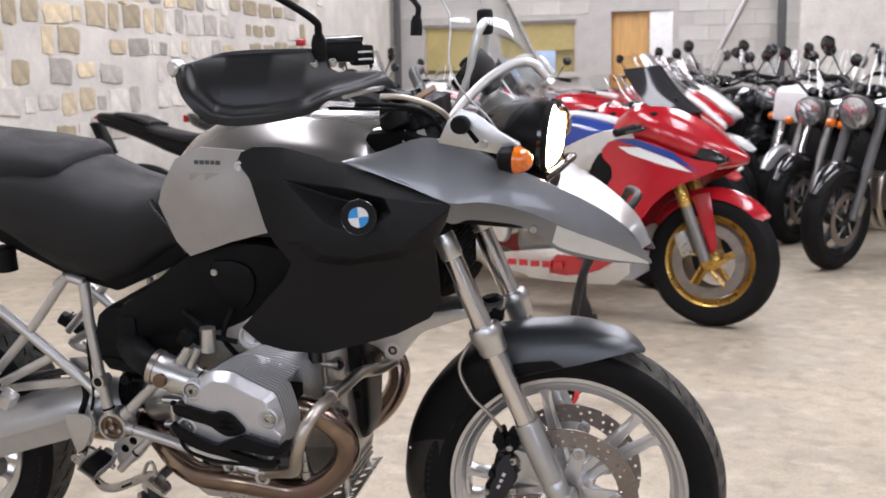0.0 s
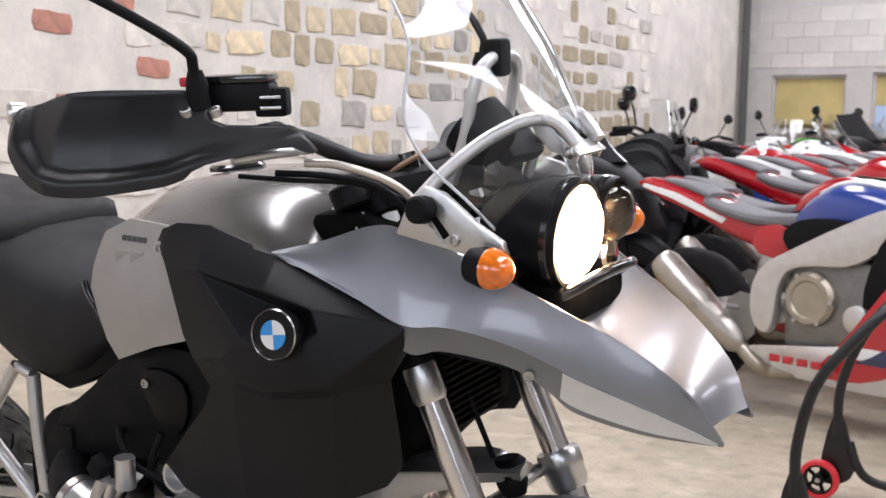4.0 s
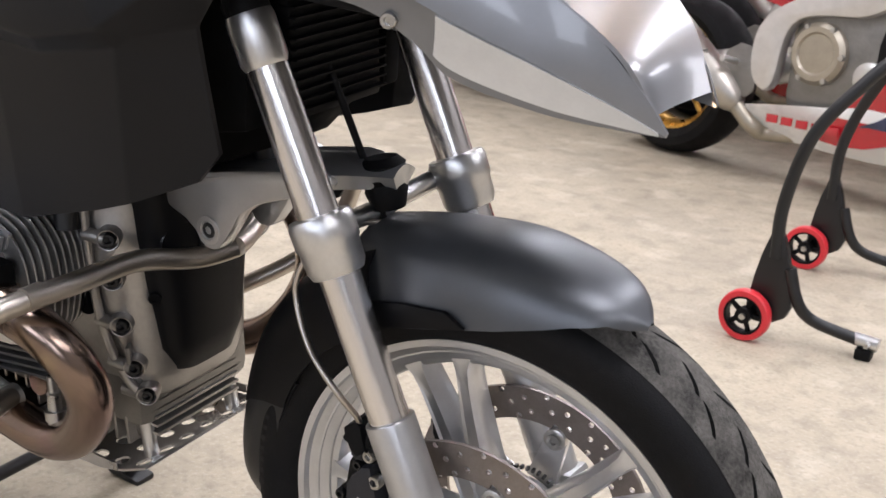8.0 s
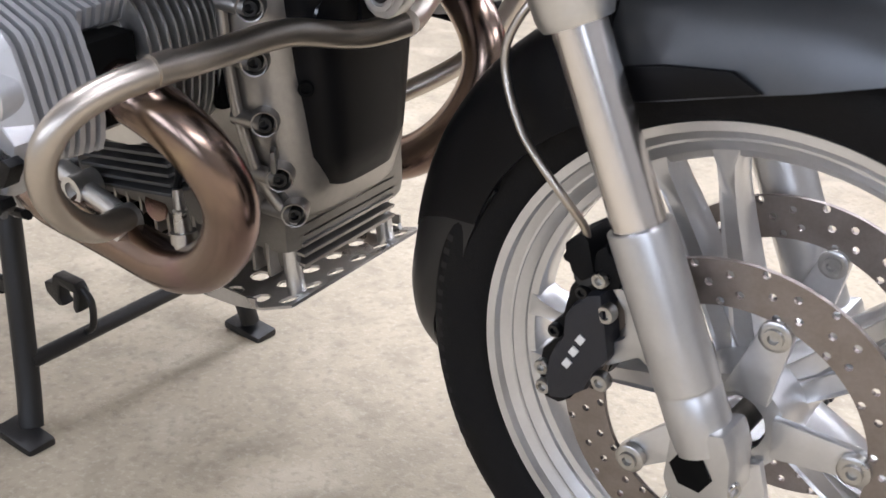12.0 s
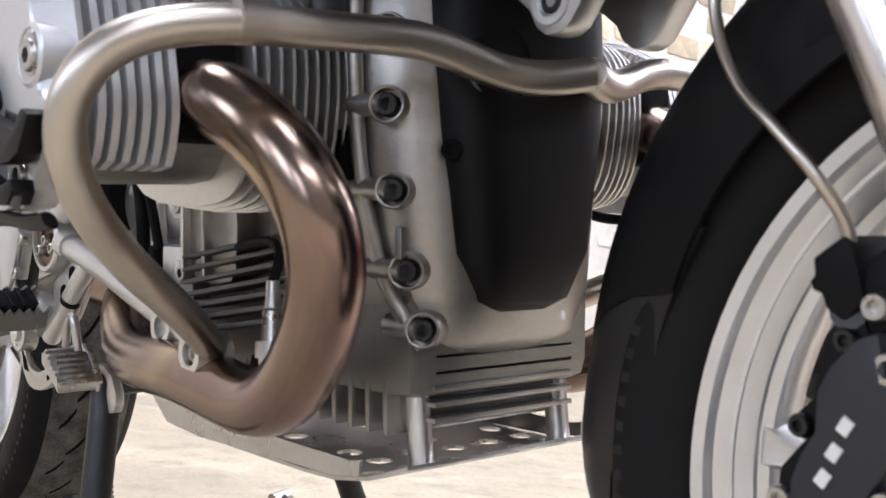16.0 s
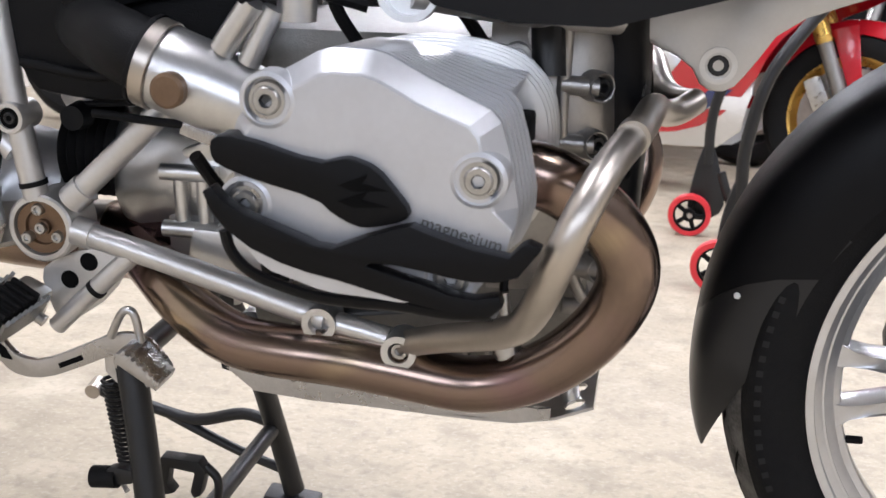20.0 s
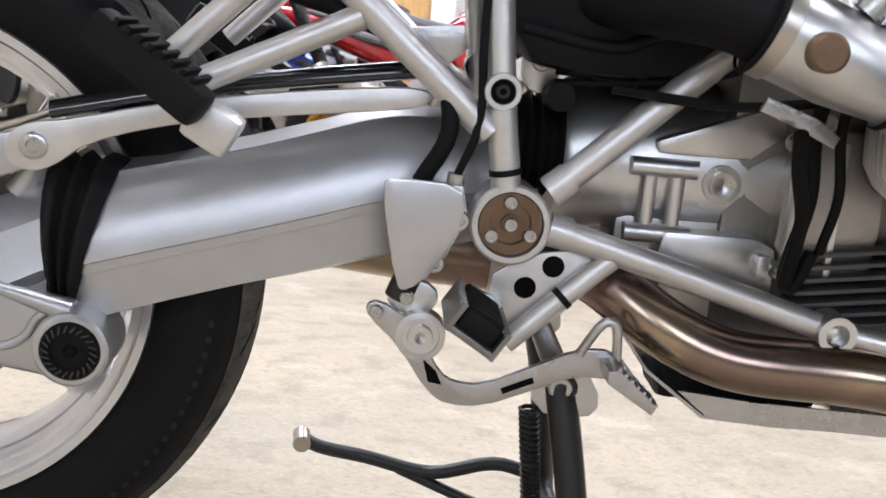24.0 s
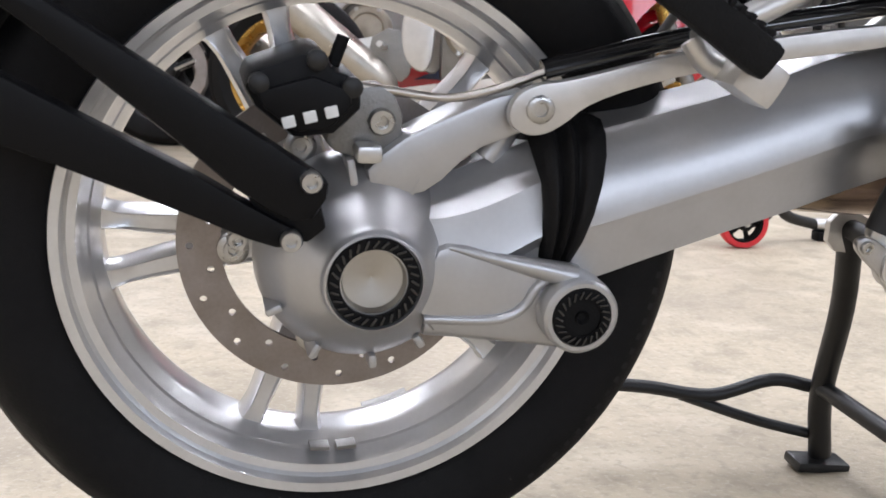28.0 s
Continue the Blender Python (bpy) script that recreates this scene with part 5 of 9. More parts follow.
# handlebar, levers, guards, mirrors
bar_pts = [(0.335, -0.365, 1.235), (0.375, -0.30, 1.235), (0.405, -0.20, 1.235), (0.445, -0.10, 1.190), (0.455, 0, 1.180), (0.445, 0.10, 1.180), (0.405, 0.20, 1.205), (0.385, 0.30, 1.205), (0.36, 0.42, 1.195)]
hb = part("handlebar", tube(B(), bar_pts, 0.0125, 14, 6), "blackmetal", bike, "black tapered handlebar")


GUARD = [(0.136, 1.286), (0.172, 1.289), (0.215, 1.303), (0.261, 1.307), (0.320, 1.306), (0.376, 1.303), (0.388, 1.285), (0.399, 1.261), (0.435, 1.258), (0.472, 1.256), (0.498, 1.226), (0.493, 1.220), (0.473, 1.233), (0.428, 1.222), (0.396, 1.213), (0.381, 1.194), (0.336, 1.187), (0.280, 1.181), (0.235, 1.184), (0.198, 1.198), (0.161, 1.238)]
LIP = [(0.120, 1.295), (0.161, 1.289), (0.184, 1.247), (0.223, 1.214), (0.258, 1.206), (0.321, 1.208), (0.371, 1.215), (0.400, 1.229), (0.443, 1.238), (0.474, 1.250), (0.52, 1.24), (0.50, 1.16), (0.12, 1.16)]


def handguard(bm):
    # a deep shell round the grip, with a rolled lower lip
    def y(x, z):
        base = float(np.interp(x, [0.10, 0.125, 0.165, 0.235, 0.31, 0.365, 0.395, 0.435, 0.49, 0.52], [-0.405, -0.428, -0.447, -0.449, -0.424, -0.389, -0.359, -0.319, -0.259, -0.23]))
        u = min(1, max(0, (z - 1.20) / 0.10))
        return base + 0.042 * u * u

    return sheet(bm, round_poly2(GUARD), y, 0.006, 0.0045, [(LIP, -0.015, 0.016)])


def round_poly2(poly):
    """Corner cutting, once."""
    p = []
    for a, b in zip(poly, poly[1:] + poly[:1]):
        p += [(a[0] * 0.75 + b[0] * 0.25, a[1] * 0.75 + b[1] * 0.25), (a[0] * 0.25 + b[0] * 0.75, a[1] * 0.25 + b[1] * 0.75)]
    return p


for s in (-1,):
    g = hb
    if s < 0:
        g = part("hand_guard", handguard(B()), "blacksatin", bike, "black plastic hand guard", sharp=82)
    part("bar_end", lathe(B(), [(-0.016, 0.014), (0.002, 0.0155), (0.006, 0.012), (0.006, 0)], (0.139, s * 0.424, 1.280), (-0.5, s * 0.85, 0.05), 20, caps=False), "alu", g, "metal bar end")
    for x, y in ((0.372, 0.277), (0.400, 0.256)) if s < 0 else ():
        part("guard_screw", screw(B(), (x, s * (y + 0.075), 1.276), (0.1, s * 0.5, 1), 0.008, 0.006), "bolt", g)
    grip = part("grip", tube(B(), [(0.24, s * 0.405, 1.232), (0.34, s * 0.33, 1.238), (0.385, s * 0.28, 1.238)], 0.018, 14, 4), "blackmatt", bike, "black rubber grip")
    res = part("fluid_reservoir", box(B(), (0.395, s * 0.275, 1.292), (0.082, 0.055, 0.036), 0.008, (0, 0, s * -28)), "black", bike, "black brake fluid reservoir")
    part("reservoir_lid", box(B(), (0.392, s * 0.275, 1.314), (0.086, 0.058, 0.010), 0.004, (0, 0, s * -28)), "blackgloss", res)
    part("switch_block", box(B(), (0.432, s * 0.262, 1.284), (0.042, 0.03, 0.036), 0.006, (0, 0, s * -28)), "blackmatt", bike, "switch block with slots")
    for q in (0, 1):
        part("slot", box(B(), (0.446, s * 0.283, 1.278 + 0.013 * q), (0.026, 0.004, 0.004), 0.0015, (0, 0, s * -28)), "alu", res)
    part("kill_switch", box(B(), (0.335, s * 0.31, 1.312), (0.016, 0.014, 0.012), 0.003), "redwheel", bike, "small red switch")
    part("control_clamp", lathe(B(), [(-0.02, 0.020), (0.02, 0.020)], (0.40, s * 0.235, 1.236), (0.3, s, 0), 20), "blackmatt", bike)
for s in (-1, 1):
    ms = [(0.378, s * 0.335, 1.285), (0.382, s * 0.345, 1.33), (0.378, s * 0.352, 1.352), (0.330, s * 0.385, 1.392), (0.255, s * 0.425, 1.440), (0.235, s * 0.435, 1.455)]
    mi = part("mirror", tube(B(), ms, 0.0068, 12, 6), "black", bike, "black stalk mirror")
    part("mirror_boot", lathe(B(), [(0, 0.014), (0.03, 0.0135), (0.045, 0.009)], (0.378, s * 0.335, 1.282), (0.04, s * 0.12, 1), 16), "blackmatt", mi)
    mh = lathe(B(), [(-0.012, 0.030), (-0.006, 0.050), (0.008, 0.056), (0.012, 0.054)], (0.235, s * 0.435, 1.487), (-1, 0, 0.05), 28)
    for v in mh.verts:
        v.co.y = s * 0.435 + (v.co.y - s * 0.435) * 1.35
    part("mirror_head", mh, "black", mi)
    part("mirror_glass", lathe(B(), [(0.0125, 0.050), (0.013, 0)], (0.235, s * 0.435, 1.487), (-1, 0, 0.05), 28, caps=False), "chrome", mi)
lv = part("brake_lever", tube(B(), [(0.455, -0.225, 1.222), (0.445, -0.275, 1.222), (0.415, -0.325, 1.218)], 0.007, 12, 6), "silver", bike, "silver brake lever")
part("cable_a", tube(B(), [(0.455, -0.235, 1.205), (0.500, -0.215, 1.200), (0.555, -0.175, 1.170), (0.585, -0.13, 1.11), (0.575, -0.08, 1.04)], 0.0055, 10, 6), "steel", bike, "braided hose from the brake lever")
part("cable_b", tube(B(), [(0.405, -0.235, 1.190), (0.47, -0.205, 1.185), (0.525, -0.165, 1.165), (0.555, -0.12, 1.10)], 0.0045, 10, 6), "blackmatt", bike, "black cable")
part("cable_c", tube(B(), [(0.36, -0.255, 1.187), (0.43, -0.235, 1.182), (0.50, -0.18, 1.172), (0.54, -0.12, 1.14)], 0.0035, 10, 6), "blackmatt", bike)
part("steering_yoke", box(B(), (0.462, 0, 1.150), (0.09, 0.26, 0.05), 0.012), "blackmatt", bike, "black upper yoke")
for s in (-1, 1):
    part("fork_cap_nut", lathe(B(), [(0, 0.021), (0.03, 0.021), (0.034, 0.017), (0.034, 0)], (0.490, s * 0.112, 1.128), (-0.38, 0, 0.92), 20, caps=False), "blackmatt", bike, "black fork top nut")
    part("fork_nut", lathe(B(), [(0, 0.015), (0.016, 0.015)], (0.497, s * 0.112, 1.108), (-0.38, 0, 0.92), 6), "bolt", bike)
part("key_tag", box(B(), (0.485, -0.055, 1.185), (0.07, 0.035, 0.004), 0.001, (10, -28, 15)), "brown", bike, "brown leather key tag")
part("ignition_lock", lathe(B(), [(0, 0.018), (0.03, 0.016)], (0.47, -0.02, 1.165), (-0.3, 0, 0.95), 18), "blackgloss", bike)

# ---- engine ----


def d_shape(stations, n=16, m=1.0):
    """A housing lofted upward: (z, back x, front x, half width)."""
    bm = B()
    rings = []
    for z, xb, xf, h in stations:
        ring = [(xb, -h, z)]
        for j in range(n + 1):
            a = -math.pi / 2 + math.pi * j / n
            c, s = math.cos(a), math.sin(a)
            ring.append((xb + 0.02 + (xf - xb - 0.02) * abs(c) ** m, h * math.copysign(abs(s) ** (m + 0.1), s), z))
        ring.append((xb, h, z))
        rings.append(ring)
    skin(bm, rings)
    bmesh.ops.recalc_face_normals(bm, faces=bm.faces[:])
    return bm


crank = part("crankcase", box(B(), (0.13, 0, 0.515), (0.34, 0.20, 0.31), 0.02), "aludark", bike, "cast engine casing")
front_case = part("front_housing", d_shape([(0.392, 0.20, 0.300, 0.075), (0.405, 0.20, 0.312, 0.092), (0.44, 0.20, 0.320, 0.104), (0.52, 0.20, 0.320, 0.114), (0.60, 0.20, 0.318, 0.118), (0.66, 0.20, 0.314, 0.118), (0.69, 0.20, 0.308, 0.110)], 16, 0.45), "castgrey", bike, "cast aluminium engine front housing", sharp=60)
part("belt_cover", d_shape([(0.425, 0.25, 0.318, 0.034), (0.434, 0.24, 0.330, 0.052), (0.47, 0.24, 0.338, 0.070), (0.56, 0.24, 0.342, 0.082), (0.62, 0.24, 0.342, 0.086), (0.70, 0.24, 0.338, 0.086)], 16, 0.35), "black", bike, "black plastic alternator cover", sharp=60)
for x, y, z in ((0.299, -0.119, 0.629), (0.297, -0.118, 0.577), (0.299, -0.114, 0.516), (0.306, -0.107, 0.458), (0.309, -0.094, 0.415)):
    n = Vector((0.62, -0.78, 0))
    boss = part("bolt_boss", lathe(B(), [(-0.03, 0.0150), (0.000, 0.0140), (0.003, 0.0128), (0.0025, 0.0115), (-0.010, 0.0110), (-0.010, 0)], (x, y, z), n, 20, caps=False), "castgrey", front_case)
    part("case_bolt", screw(B(), (x + 0.62 * -0.008, y - 0.78 * -0.008, z), n, 0.0088, 0.012), "blackmetal", boss)
    part("boss_rib", tube(B(), [(x - 0.002, y, z), (x - 0.035, y - 0.004, z + 0.002)], 0.0085, 12, 1), "castgrey", boss)
part("case_rib", tube(B(), [(0.268, -0.124, 0.68), (0.266, -0.123, 0.60), (0.270, -0.119, 0.52), (0.282, -0.108, 0.45), (0.305, -0.090, 0.402)], 0.006, 10, 5), "castgrey", front_case)
part("case_mark", box(B(), (0.303, -0.110, 0.478), (0.018, 0.006, 0.024), 0.005, (0, 0, -52)), "aludark", front_case)
part("cover_screw", screw(B(), (0.322, -0.078, 0.545), (0.6, -0.8, 0), 0.008, 0.004), "hole", bike)
part("cover_recess", lathe(B(), [(0, 0.03), (0.002, 0.028), (-0.004, 0.022), (-0.004, 0)], (0.338, -0.045, 0.608), (1, -0.15, 0), 24, caps=False), "blackgloss", bike, "round recess in the cover")

pan = part("oil_pan", box(B(), (0.14, 0, 0.368), (0.29, 0.17, 0.065), 0.012), "aludark", bike, "finned cast oil pan")
for k in range(13):
    part("pan_fin", box(B(), (0.005 + 0.022 * k, 0, 0.362), (0.005, 0.196, 0.058), 0.0015), "castgrey", pan)
for k in range(5):
    part("front_fin", box(B(), (0.289, 0, 0.345 + 0.012 * k), (0.022, 0.15, 0.004), 0.001), "castgrey", pan)
for k in range(7):
    part("case_fin", box(B(), (0.10, -0.118, 0.405 + 0.011 * k), (0.15, 0.035, 0.004), 0.001, (0, -8, 0)), "darksteel", crank)
part("drain_bolt", lathe(B(), [(-0.01, 0.010), (0.006, 0.010)], (0.20, -0.03, 0.340), (0, 0, -1), 6), "darksteel", pan)
for s in (-1, 1):
    part("plate_mount", lathe(B(), [(0, 0.010), (0.07, 0.009)], (0.285, s * 0.075, 0.308), (-0.1, 0, 1), 14), "alu", pan)

COVER = [(0.028, 0.575), (0.029, 0.625), (0.058, 0.664), (0.108, 0.692), (0.150, 0.692), (0.246, 0.646), (0.257, 0.610), (0.265, 0.566), (0.257, 0.534), (0.232, 0.502), (0.180, 0.490), (0.110, 0.494), (0.058, 0.512), (0.034, 0.542)]


def inset(poly, d):
    """An outline drawn in (or out, d < 0) towards its centre."""
    c = np.mean(np.array(poly), 0)
    out = []
    for q in poly:
        v = np.array(q) - c
        out.append(tuple(c + v * (1 - d / np.linalg.norm(v))))
    return out


def round_poly(poly, k=2):
    """Corner cutting."""
    for _ in range(k):
        p = []
        for a, b in zip(poly, poly[1:] + poly[:1]):
            a, b = np.array(a), np.array(b)
            p += [tuple(a * 0.75 + b * 0.25), tuple(a * 0.25 + b * 0.75)]
        poly = p
    return poly


def chamfered(poly, k=0.10):
    """Each corner cut short, the sides left straight."""
    p = []
    for a, b in zip(poly, poly[1:] + poly[:1]):
        a, b = np.array(a), np.array(b)
        e = min(0.3, 0.007 / np.linalg.norm(b - a))
        p += [tuple(a + (b - a) * e), tuple((a + b) / 2), tuple(b + (a - b) * e)]
    return p


RC = chamfered(COVER)


def cylinder(side):
    def flip(bm):
        return bm if side < 0 else mirrored(bm)

    cov = B()
    rings = [[(x, y, z) for x, z in (p if q[1] > 0.565 else r for p, q, r in zip(inset(RC, d), RC, inset(RC, min(d, 0.010 if d < 0.025 else d - 0.015))))] for y, d in ((-0.3285, 0.032), (-0.3290, 0.0100), (-0.3335, 0.0092), (-0.3350, 0.0100), (-0.3545, 0.0235), (-0.3558, 0.0255), (-0.356, 0.0300))]
    skin(cov, rings)
    bmesh.ops.recalc_face_normals(cov, faces=cov.faces[:])
    head = part("valve_cover", flip(cov), "magnesium", bike, "silver valve cover with cooling ribs", sharp=16)
    # core in darker metal: shade between the ribs put into its colour
    core = B()
    skin(core, [[(x, y, z) for x, z in inset(RC, d)] for y, d in ((-0.150, 0.040), (-0.212, 0.032), (-0.330, 0.030))])
    bmesh.ops.recalc_face_normals(core, faces=core.faces[:])
    part("head_core", flip(core), "aludark", head, "casting darkened for the shade between the ribs")
    # ribs along the top and front edges; those before the exhaust port stop above it
    c0 = np.mean(np.array(RC), 0)
    for k in range(12):
        y = -0.3205 + 0.0094 * k
        edge = [q for q in RC if q[1] > 0.640 or (q[0] > 0.240 and (k < 6 or q[1] > 0.632))]
        edge = sorted(edge, key=lambda q: -math.atan2(q[1] - c0[1], q[0] - c0[0]))
        bm = B()
        rows = []
        for j, q in enumerate(edge):
            f = min(1, max(0, (q[0] - 0.15) / 0.09))
            d = 0.0098 + k * (0.0006 * (1 - f) - 0.0015 * f) if 0 < j < len(edge) - 1 else 0.016
            v = np.array(q) - c0
            v = v / np.linalg.norm(v)
            a, b = np.array(q) - v * 0.040, np.array(q) - v * d
            rows.append([(a[0], y - 0.0035, a[1]), (b[0], y - 0.0027, b[1]), (b[0], y + 0.0027, b[1]), (a[0], y + 0.0035, a[1])])
        skin(bm, rows)
        bmesh.ops.recalc_face_normals(bm, faces=bm.faces[:])
        part("cover_rib", flip(bm), "magnesium", head)
    for x, z in ((0.228, 0.597), (0.073, 0.646), (0.054, 0.568), (0.210, 0.523)):
        bs = part("cover_boss", flip(lathe(B(), [(-0.02, 0.0215), (0.0, 0.0210), (0.0018, 0.0178), (0.0012, 0.0168), (-0.006, 0.0158), (-0.006, 0)], (x, -0.3558, z), (0, -1, 0), 32, caps=False)), "magnesium", head)
        part("cover_bolt", flip(lathe(B(), [(-0.004, 0.0145), (0.0030, 0.0145), (0.0045, 0.0135), (0.0045, 0.0108), (0.0066, 0.0102), (0.0074, 0.0092), (0.0074, 0.0052)], (x, -0.352, z), (0, -1, 0), 28, caps=False)), "bolt", bs, "flanged steel cover bolt")
        part("bolt_socket", flip(lathe(B(), [(0.0074, 0.0052), (0.0025, 0.0048), (0.0025, 0)], (x, -0.352, z), (0, -1, 0), 6, caps=False)), "darksteel", bs)
    # plug cover strip and the black guard
    strip = round_poly([(0.033, 0.620), (0.053, 0.621), (0.112, 0.604), (0.129, 0.609), (0.137, 0.610), (0.156, 0.603), (0.170, 0.587), (0.181, 0.573), (0.178, 0.566), (0.153, 0.559), (0.141, 0.559), (0.124, 0.567), (0.112, 0.578), (0.065, 0.589), (0.037, 0.598), (0.031, 0.607)], 1)
    sp = part("plug_cover", flip(plate(B(), strip, -0.366, -0.340, 0.005)), "black", head, "black spark plug cover")
    for k in range(2):
        part("cover_groove", flip(plate(B(), [(0.128, 0.590 - 0.012 * k), (0.150, 0.599 - 0.012 * k), (0.146, 0.592 - 0.012 * k), (0.165, 0.588 - 0.012 * k), (0.140, 0.586 - 0.012 * k)], -0.3672, -0.364, 0)), "hole", sp)
    low = [(0.032, 0.583), (0.036, 0.585), (0.039, 0.581), (0.046, 0.574), (0.062, 0.565), (0.087, 0.556), (0.113, 0.546), (0.126, 0.545), (0.147, 0.554), (0.172, 0.563), (0.184, 0.566), (0.198, 0.561), (0.229, 0.552), (0.254, 0.548), (0.262, 0.557), (0.267, 0.56), (0.277, 0.556), (0.272, 0.549), (0.261, 0.534), (0.246, 0.529), (0.229, 0.528), (0.211, 0.53), (0.195, 0.533), (0.172, 0.536), (0.154, 0.536), (0.151, 0.534), (0.172, 0.528), (0.194, 0.523), (0.213, 0.517), (0.23, 0.515), (0.248, 0.519), (0.251, 0.511), (0.243, 0.503), (0.22, 0.503), (0.197, 0.506), (0.172, 0.511), (0.151, 0.516), (0.13, 0.521), (0.108, 0.525), (0.087, 0.531), (0.065, 0.54), (0.045, 0.554), (0.034, 0.568), (0.029, 0.581)]
    g = part("cylinder_guard", flip(plate(B(), low, -0.377, -0.362, 0.0035)), "black", head, "black plastic cylinder guard")
    part("guard_sill", flip(tube(B(), [(x, -0.349, z) for x, z in [(0.034, 0.544), (0.039, 0.527), (0.054, 0.512), (0.079, 0.503), (0.105, 0.497), (0.132, 0.495), (0.169, 0.495), (0.21, 0.492), (0.24, 0.494)]], 0.0042, 10, 4, True, 1.6)), "black", g)
    part("guard_clip", flip(box(B(), (0.242, -0.372, 0.507), (0.012, 0.006, 0.010), 0.002, (0, 20, 0))), "darksteel", g)
    # barrel and fins
    RB = round_poly([(0.070, 0.510), (0.062, 0.600), (0.080, 0.645), (0.125, 0.672), (0.205, 0.670), (0.250, 0.650), (0.268, 0.605), (0.256, 0.525), (0.215, 0.500)], 2)
    # barrel core darker than its fins, as painted gap shade
    bar = part("cylinder", flip(plate(B(), inset(RB, 0.030), -0.230, -0.09, 0)), "aludark", bike, "finned aluminium cylinder")
    for k in range(9):
        y = -0.206 + 0.0098 * k
        part("cylinder_fin", flip(plate(B(), inset(RB, 0.001 - 0.005 * math.sin(k / 8 * math.pi)), y - 0.0014, y + 0.0014, 0.0007)), "alu", bar)
    head.location.y = -side * 0.009
    return head


vc = cylinder(-1)
cylinder(1)
word = bpy.data.curves.new("word", "FONT")
word.body, word.size, word.extrude = "magnesium", 0.0138, 0.0008
wo = new("cover_word", word)
dg = bpy.context.evaluated_depsgraph_get()
wm = bpy.data.meshes.new_from_object(wo.evaluated_get(dg))
bpy.data.objects.remove(wo)
# darker than the cover: relief shade put into the letters' colour
wm.materials.append(M["aludark"])
wob = new("raised_word", wm)
wob.parent = vc
wob.matrix_basis = Matrix.Translation((0.186, -0.3565, 0.5605)) @ Euler((radians(90), radians(14), 0)).to_matrix().to_4x4()
wob["label"] = "raised lettering darkened for its relief shade"

# solid near-black boxes; the port's inner shade is in their colour
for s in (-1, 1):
    part("exhaust_port", box(B(), (0.230, s * 0.238, 0.586), (0.046, 0.050, 0.078), 0.004), "hole", bike, "near-black box painted as the exhaust port's shade")

# exhaust headers
hp = [(0.235, -0.235, 0.580), (0.262, -0.236, 0.577), (0.290, -0.226, 0.560), (0.320, -0.215, 0.532), (0.337, -0.204, 0.494), (0.328, -0.192, 0.454), (0.303, -0.184, 0.415), (0.262, -0.175, 0.378), (0.205, -0.168, 0.356), (0.140, -0.166, 0.361), (0.072, -0.165, 0.368), (0.015, -0.160, 0.368), (-0.040, -0.150, 0.371), (-0.095, -0.130, 0.394), (-0.135, -0.105, 0.420), (-0.170, -0.075, 0.430)]
for s in (-1, 1):
    h = part("exhaust_header", tube(B(), eased([(x, y * -s, z) for x, y, z in hp], 100, 8), 0.0265, 28, 1), "header", bike, "heat-tinted stainless exhaust header", sharp=70)
    part("header_clamp", tube(B(), [(0.236, s * 0.235, 0.581), (0.246, s * 0.236, 0.579)], 0.031, 22, 1), "steel", h)
    if s < 0:
        sn = part("oxygen_sensor", lathe(B(), [(-0.008, 0.011), (0.006, 0.011), (0.006, 0.0135), (0.018, 0.0135), (0.018, 0.009), (0.040, 0.008), (0.042, 0.006), (0.062, 0.005)], (0.232, -0.172, 0.388), (-0.10, 0.06, 1), 12), "bolt", h, "oxygen sensor in the header")
        part("sensor_lead", tube(B(), [(0.226, -0.168, 0.450), (0.222, -0.160, 0.470), (0.19, -0.15, 0.478), (0.13, -0.14, 0.472)], 0.004, 8, 5), "blackmatt", h)
mf = part("exhaust_collector", tube(B(), [(-0.13, -0.06, 0.430), (-0.20, -0.04, 0.425), (-0.30, -0.045, 0.430), (-0.40, -0.050, 0.440)], 0.040, 24, 5), "header", bike, "wide exhaust collector under the engine")
part("collector_band", lathe(B(), [(0, 0.0425), (0.018, 0.0425)], (-0.215, -0.04, 0.4255), (-1, 0, 0.02), 24), "steel", mf)
cross = part("header_cross_pipe", tube(B(), [(0.10, -0.10, 0.37), (0.10, 0, 0.36), (0.10, 0.10, 0.37)], 0.018, 16, 4), "header", bike)

# crash bars
cb = [(0.134, -0.165, 0.389), (0.175, -0.205, 0.415), (0.225, -0.255, 0.442), (0.258, -0.300, 0.470), (0.276, -0.338, 0.510), (0.290, -0.354, 0.550), (0.302, -0.348, 0.580), (0.313, -0.328, 0.601), (0.325, -0.285, 0.612), (0.332, -0.250, 0.614), (0.340, -0.190, 0.615), (0.346, -0.120, 0.616), (0.352, -0.070, 0.600), (0.368, -0.035, 0.594), (0.384, 0.0, 0.600)]
